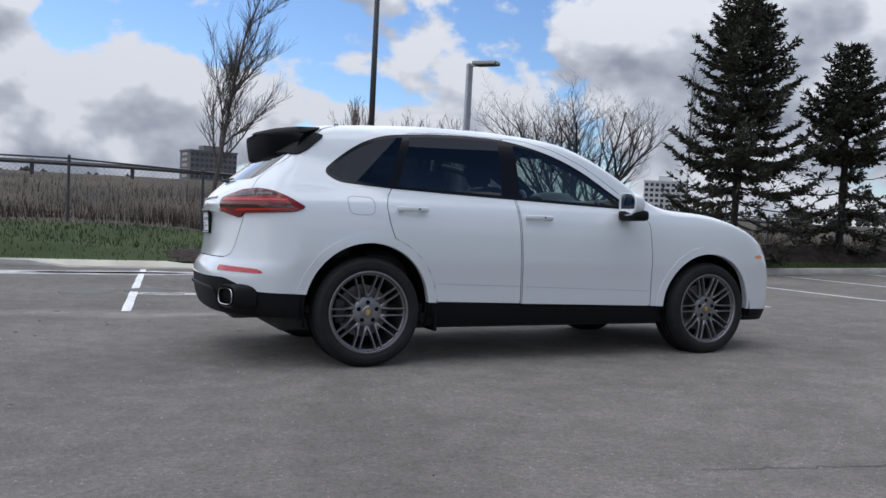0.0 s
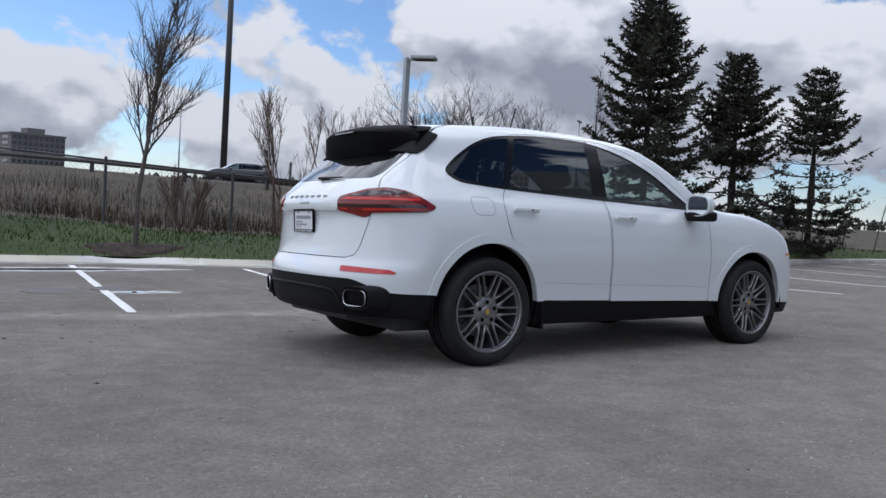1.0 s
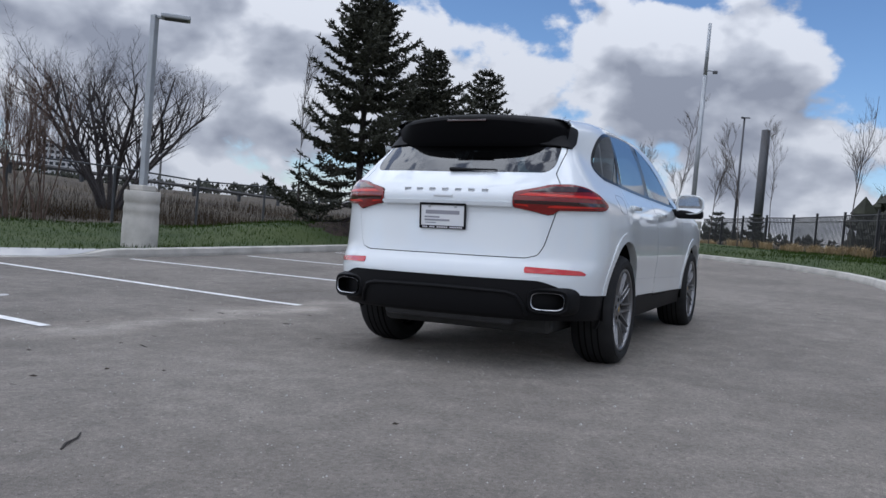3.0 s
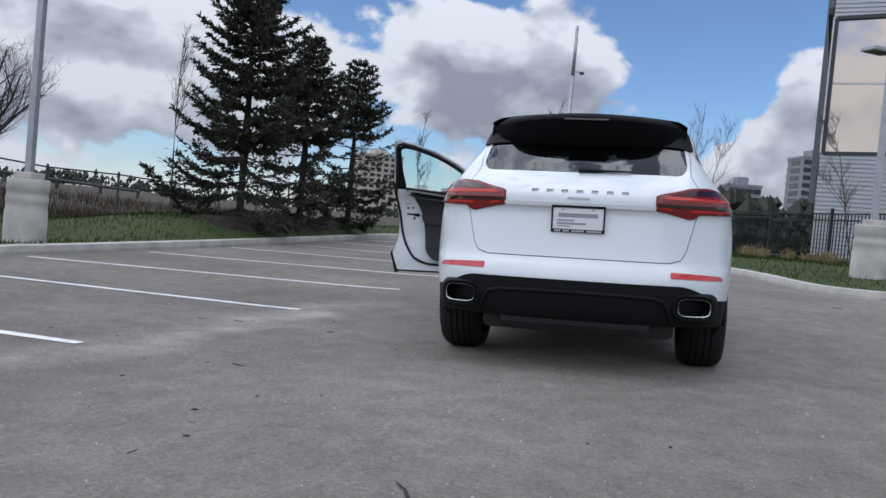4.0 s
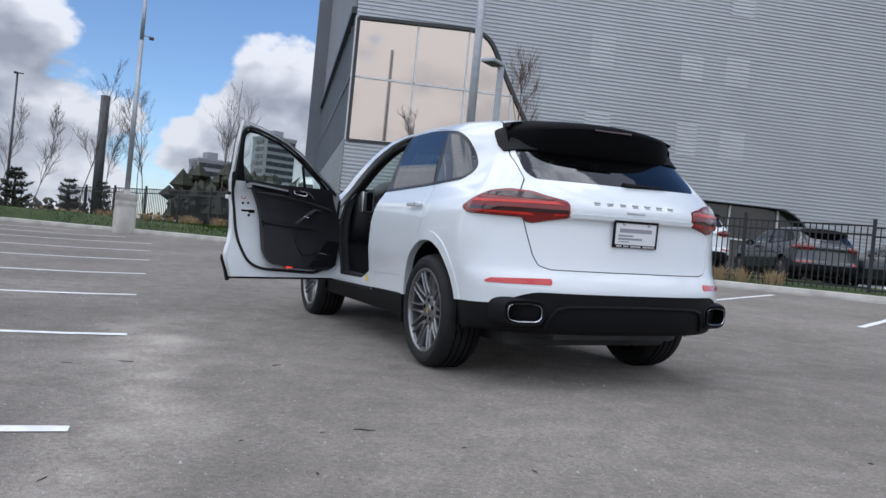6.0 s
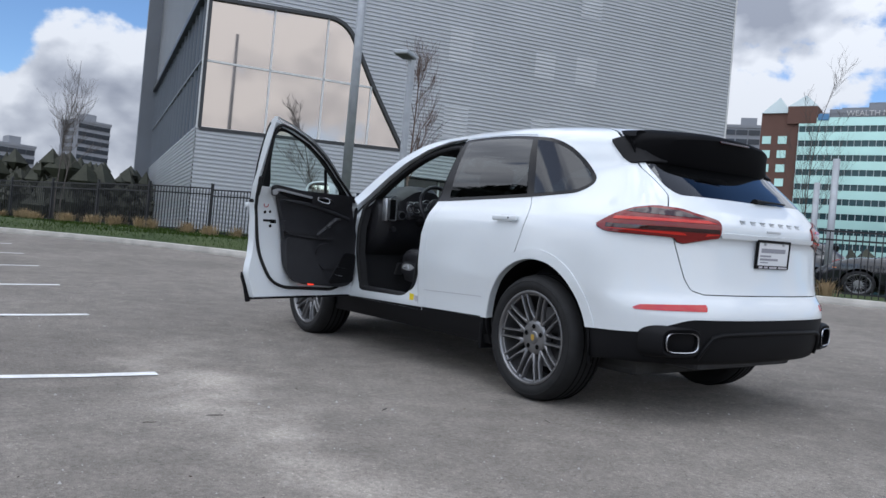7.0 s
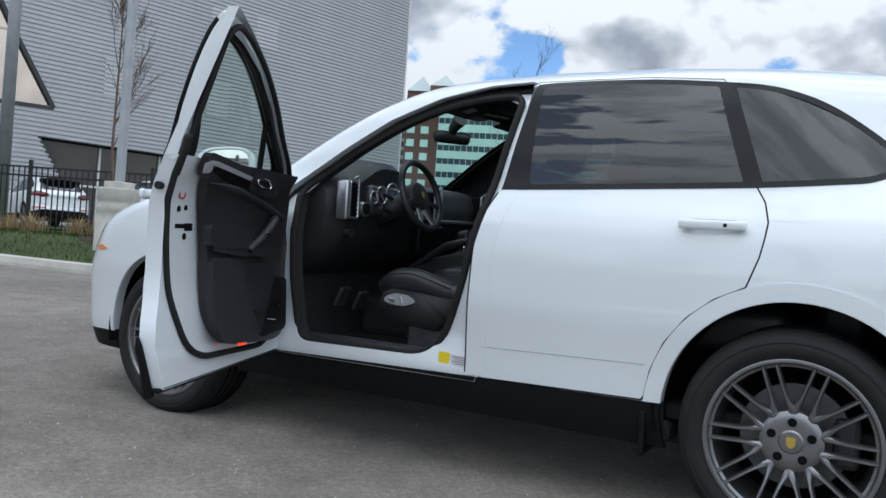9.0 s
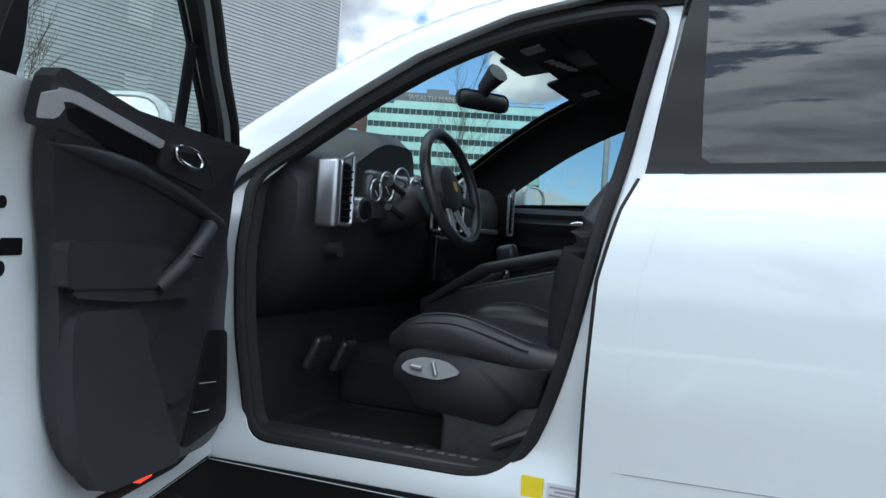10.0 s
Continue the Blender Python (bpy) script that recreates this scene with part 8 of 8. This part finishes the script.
block("white_flats", "long white apartment block with balconies", ex, ey, facing(11.2) + 0.25, 20, 14, 17, 1.5, M_WHITEBLD, 6, 5, M_WINDARK, band=0.42, group="white flats", win_w=0.9)
ex, ey = far_at(14.2, 440, (-6.0, 0.6))
block("white_flats", "long white apartment block with balconies", ex, ey, facing(14.2) + 0.25, 16, 14, 16, 1.5, M_WHITEBLD, 6, 4, M_WINDARK, band=0.42, group="white flats", win_w=0.9)
ex, ey = far_at(-12.1, 300, (-3.9, 4.1))
block("glass_tower", "dark glass apartment tower with balconies", ex, ey, facing(-12.1) + 0.5, 11, 11, 33, 0.5, M_CONDO, 13, 4, M_WINDARK, band=0.3, win_w=0.95)
ex, ey = far_at(-8.0, 280, (-3.9, 4.1))
block("glass_tower", "lower dark glass apartment block", ex, ey, facing(-8.0) + 0.3, 10, 11, 21, 0.5, M_CONDO, 8, 4, M_WINDARK, band=0.3, win_w=0.95)
ex, ey = far_at(-55.9, 230, (-3.9, 4.1))
block("grey_condominium", "grey apartment tower with stacked balconies", ex, ey, facing(-55.9), 12, 12, 40, 0.5, M_CONDO, 17, 4, M_WINDARK, band=0.32, win_w=0.9)

# the teal glass office block with its brick corner
M_TEAL = mat("teal_spandrel", (0.52, 0.79, 0.73), rough=0.15, metal=0.25, vary=0.12, scale=0.12)
M_TEALDARK = mat("dark_teal_window", (0.035, 0.075, 0.085), rough=0.05, metal=0.3, vary=0.2, scale=0.3)
M_BRICK = mat("brown_brick", (0.135, 0.075, 0.058), rough=0.9, vary=0.1, scale=0.4)
M_PALEROOF = mat("pale_metal_roof", (0.40, 0.47, 0.47), rough=0.45, vary=0.08, scale=0.2)
ox, oy = 74.5, -126.0
OFF = Matrix.Translation((ox, oy, 0.2)) @ Matrix.Rotation(facing(-66) - 0.06, 4, "Z")
office = thing("office_block", "teal banded glass office block with a brick corner", "building", OFF)
W, H, FL = 31.5, 29.5, 12
bm = bmesh.new()
box(bm, 0, 0, -3, W, 18, H)
part("core", bm, M_TEALDARK, office)
for i in range(FL):
    bm = bmesh.new()
    box(bm, -0.05, -0.14, H * (i + 0.42) / FL, W + 0.1, 0.02, H * (i + 1.0) / FL)
    part("spandrel_band", bm, M_TEAL, office, "teal glass band")
for k in range(30):
    bm = bmesh.new()
    box(bm, W * k / 29 - 0.05, -0.10, 0, W * k / 29 + 0.05, 0.02, H)
    part("mullion", bm, M_PALEROOF, office)
bm = bmesh.new()
box(bm, 6, 3, H, 22, 14, H + 2.2)
box(bm, 10, 4, H + 2.2, 14, 9, H + 3.2)
part("plant_room", bm, M_CONDO, office)
bm = bmesh.new()
box(bm, -6.3, 0.3, -3, 0.0, 14, H + 0.9)
brick = part("brick_corner", bm, M_BRICK, office, "brown brick corner tower")
bm = bmesh.new()
box(bm, -2.0, -0.15, H - 1.0, 2.7, 5.0, H + 2.0)
part("brick_head", bm, M_BRICK, office)
for i in range(11):
    for u in (-5.2, -2.6):
        bm = bmesh.new()
        box(bm, u - 0.72, 0.18, H * (i + 0.2) / FL, u + 0.72, 0.4, H * (i + 0.74) / FL)
        part("window", bm, M_TEAL, brick)
for u, base, tall in ((-3.9, H + 0.9, 3.2), (0.35, H + 2.0, 2.4)):
    bm = bmesh.new()
    bmesh.ops.create_cone(bm, cap_ends=True, segments=4, radius1=3.4, radius2=0.02, depth=tall,
                          matrix=Matrix.Translation((u, 2.4, base + tall / 2)) @ Matrix.Rotation(radians(45), 4, "Z"))
    part("pyramid_roof", bm, M_PALEROOF, office)
bm = bmesh.new()
box(bm, 3.0, -0.20, H, W, -0.12, H + 0.12)
for k in range(20):
    box(bm, 3.0 + 1.45 * k, -0.19, H - 0.02, 3.08 + 1.45 * k, -0.13, H + 0.7)
box(bm, 3.0, -0.19, H + 0.66, W, -0.13, H + 0.74)
part("roof_rail", bm, M_CONDO, office)
bm = bmesh.new()
box(bm, 4.6, -0.10, H - 0.05, 21.0, 0.25, H + 1.35)
part("sign_board", bm, M_CONDO, office, "grey parapet behind the letters")
sign_me = bpy.data.curves.new("sign_words", "FONT")
sign_me.body, sign_me.size, sign_me.extrude = "WEALTH MANAGEMENT", 1.25, 0.05
sign_me.materials.append(M_MULLION)
sign = new("sign_words", sign_me)
sign.parent, sign.matrix_basis = office, Matrix.Translation((7.2, -0.3, H + 0.18)) @ Matrix.Rotation(radians(90), 4, "X")
bm = bmesh.new()
box(bm, 2.9, -0.32, H - 0.5, 4.6, -0.16, H + 0.6, 0.15)
part("sign_emblem", bm, mat("sign_blue", (0.10, 0.25, 0.45), rough=0.4), office)

# ---- parked cars beyond the fence ----
M_BLUEBLACK = mat("black_car_paint", (0.012, 0.013, 0.017), rough=0.2, coat=1.0)
M_GREYCAR = mat("dark_car_paint", (0.030, 0.033, 0.038), rough=0.25, coat=1.0)
KEEP = ("body", "rear_door", "front_door", "window_surround", "quarter_glass", "front_door_glass", "rear_door_glass", "wheel_arch_trim", "wheel_well", "lower_cladding",
        "tailgate", "tail_lamp", "rear_reflector", "wheel", "roof_spoiler", "rear_window", "windscreen", "dark_band", "rim", "spokes", "side_marker", "underbody", "door_handle", "door_mirror")
base_name = lambda o: o.name.split(".")[0]


def parked(label, m, paint, group="", squash=(1, 1, 1)):
    """A closed car of the same build, in another paint."""
    c = thing("parked_car", label, "car", m @ Matrix.Diagonal((*squash, 1)), group)

    def clone(o, parent, mirror=False):
        q = new(base_name(o), o.data)
        q.parent = parent
        q.matrix_basis = (Matrix.Diagonal((1, -1, 1, 1)) @ o.matrix_basis) if mirror else o.matrix_basis.copy()
        if paint and o.data.materials and o.data.materials[0] == M_PAINT:
            q.material_slots[0].link = "OBJECT"
            q.material_slots[0].material = paint
        return q

    for o in list(car.children):
        n = base_name(o)
        if n not in KEEP:
            continue
        q = clone(o, c)
        for k in o.children:
            if base_name(k) in KEEP and n != "driver_door":
                s = clone(k, q)
                for g in k.children:
                    if base_name(g) in KEEP:
                        clone(g, s)
        if n in ("front_door", "front_door_glass", "door_mirror"):
            clone(o, c, True)
        elif n == "window_surround" and o.data.vertices[0].co.y < 0:
            clone(o, c, True)
    bm = bmesh.new()
    box(bm, -0.5, -0.72, 0.4, 2.3, 0.72, 1.12, 0.05)
    part("dark_cabin", bm, M_LINER, c)
    return c


def parked_at(x, y, heading, label, paint, squash=(1, 1, 1), z=None):
    z = on_ground(x, y) if z is None else z
    return parked(label, pose(x, y, z, 0, 0, heading), paint, "cars in the dealer yard", squash)


parked_at(12.9, -12.3, -22, "white sport utility car parked behind the fence", None, (1, 1, 0.98), 0.80)
parked_at(18.8, -13.6, -22, "white sport utility car parked behind the fence", None, (0.97, 0.97, 0.95), 0.85)
parked_at(22.4, -9.3, -24, "white minivan parked behind the fence", None, (0.95, 1.0, 1.06), 0.80)
parked_at(23.7, -13.2, -20, "white sport utility car parked behind the fence", None, (0.97, 0.97, 0.95), 0.85)
parked_at(11.3, -15.3, -22, "dark grey car parked behind the fence", M_GREYCAR, (0.97, 0.97, 0.9), 0.75)
parked_at(9.2, -18.4, 30, "black sedan car parked behind the fence", M_BLUEBLACK, (1.02, 0.96, 0.83), 0.70)
parked_at(4.2, -17.6, 30, "black sedan car parked behind the fence", M_BLUEBLACK, (1.02, 0.96, 0.83), 0.68)
parked_at(98.0, 60.0, 125, "dark grey car on the road beyond the fence", M_GREYCAR, (0.97, 0.97, 0.88))
parked_at(18.0, 49.4, 170, "dark grey car on the road beyond the fence", M_GREYCAR, (0.97, 0.97, 0.88))

# ---- guard rail, far woods and hedges ----
M_GUARD = mat("guard_rail", (0.11, 0.105, 0.10), rough=0.7, metal=0.3, vary=0.2, scale=2)
rail = thing("guard_rail", "weathered steel guard rail along the far road", "guard rail")
gp = [(-40 + 4.0 * i, 33.5 - 0.06 * i) for i in range(22)]
gz_ = ground_z([p[0] for p in gp], [p[1] for p in gp])
for i, ((x, y), z) in enumerate(zip(gp, gz_)):
    bm = bmesh.new()
    box(bm, x - 0.08, y - 0.08, z - 0.2, x + 0.08, y + 0.08, z + 0.62)
    part("rail_post", bm, M_DARKSTEEL, rail)
    if i:
        v, f = sweep([(gp[i - 1][0], gp[i - 1][1] - 0.1, gz_[i - 1] + 0.50), (x, y - 0.1, z + 0.50)], 0.11, 6, flat=1.0)
        put("rail_beam", v, f, M_GUARD, rail)
M_WOODS = mat("far_woods", (0.050, 0.052, 0.040), rough=1.0, vary=0.4, scale=0.15)


def woods(az0, az1, dist, h, seed, name, label, eye=(-2.0, 0.0), dense=500, material=None, tall=0.5):
    """A far band of trees as many ragged clumps."""
    rnd = random.Random(seed)
    vs, fs = [], []
    for _ in range(dense):
        a = radians(rnd.uniform(az0, az1))
        d = dist * rnd.uniform(0.92, 1.1)
        x, y = eye[0] + d * math.cos(a), eye[1] + d * math.sin(a)
        z = on_ground(x, y)
        hh = h * rnd.uniform(0.35, 1.0) * (0.7 + tall * noise.noise((x * 0.02, y * 0.02, seed)))
        r = hh * rnd.uniform(0.25, 0.5)
        for k in range(7):
            cx, cy, cz = x + rnd.gauss(0, r * 0.6), y + rnd.gauss(0, r * 0.6), z + hh * rnd.uniform(0.15, 0.95)
            s = r * rnd.uniform(0.25, 0.6)
            o = len(vs)
            for dx, dy, dz in ((s, 0, 0), (-s, 0, 0), (0, s, 0), (0, -s, 0), (0, 0, s * 1.3), (0, 0, -s)):
                vs.append((cx + dx * rnd.uniform(0.6, 1.3), cy + dy * rnd.uniform(0.6, 1.3), cz + dz * rnd.uniform(0.6, 1.3)))
            fs += [(o, o + 2, o + 4), (o + 2, o + 1, o + 4), (o + 1, o + 3, o + 4), (o + 3, o, o + 4), (o + 2, o, o + 5), (o + 1, o + 2, o + 5), (o + 3, o + 1, o + 5), (o, o + 3, o + 5)]
    return tagged(put(name, vs, fs, material or M_WOODS, smooth=False), label, "woods", kind="stuff")


woods(60, 130, 190, 5.0, 1, "far_woods", "low dark line of far trees")
woods(-5, 60, 220, 4.5, 2, "far_woods", "low dark line of far trees")
woods(130, 300, 200, 6.0, 3, "far_woods", "low dark line of far trees", dense=700)
woods(-22, -4, 62, 5.2, 4, "evergreen_hedge", "dark evergreen hedge beyond the fence", dense=160, material=M_NEEDLE)
woods(-75, -56, 60, 4.2, 6, "evergreen_hedge", "dark evergreen trees below the offices", dense=90, material=M_NEEDLE)
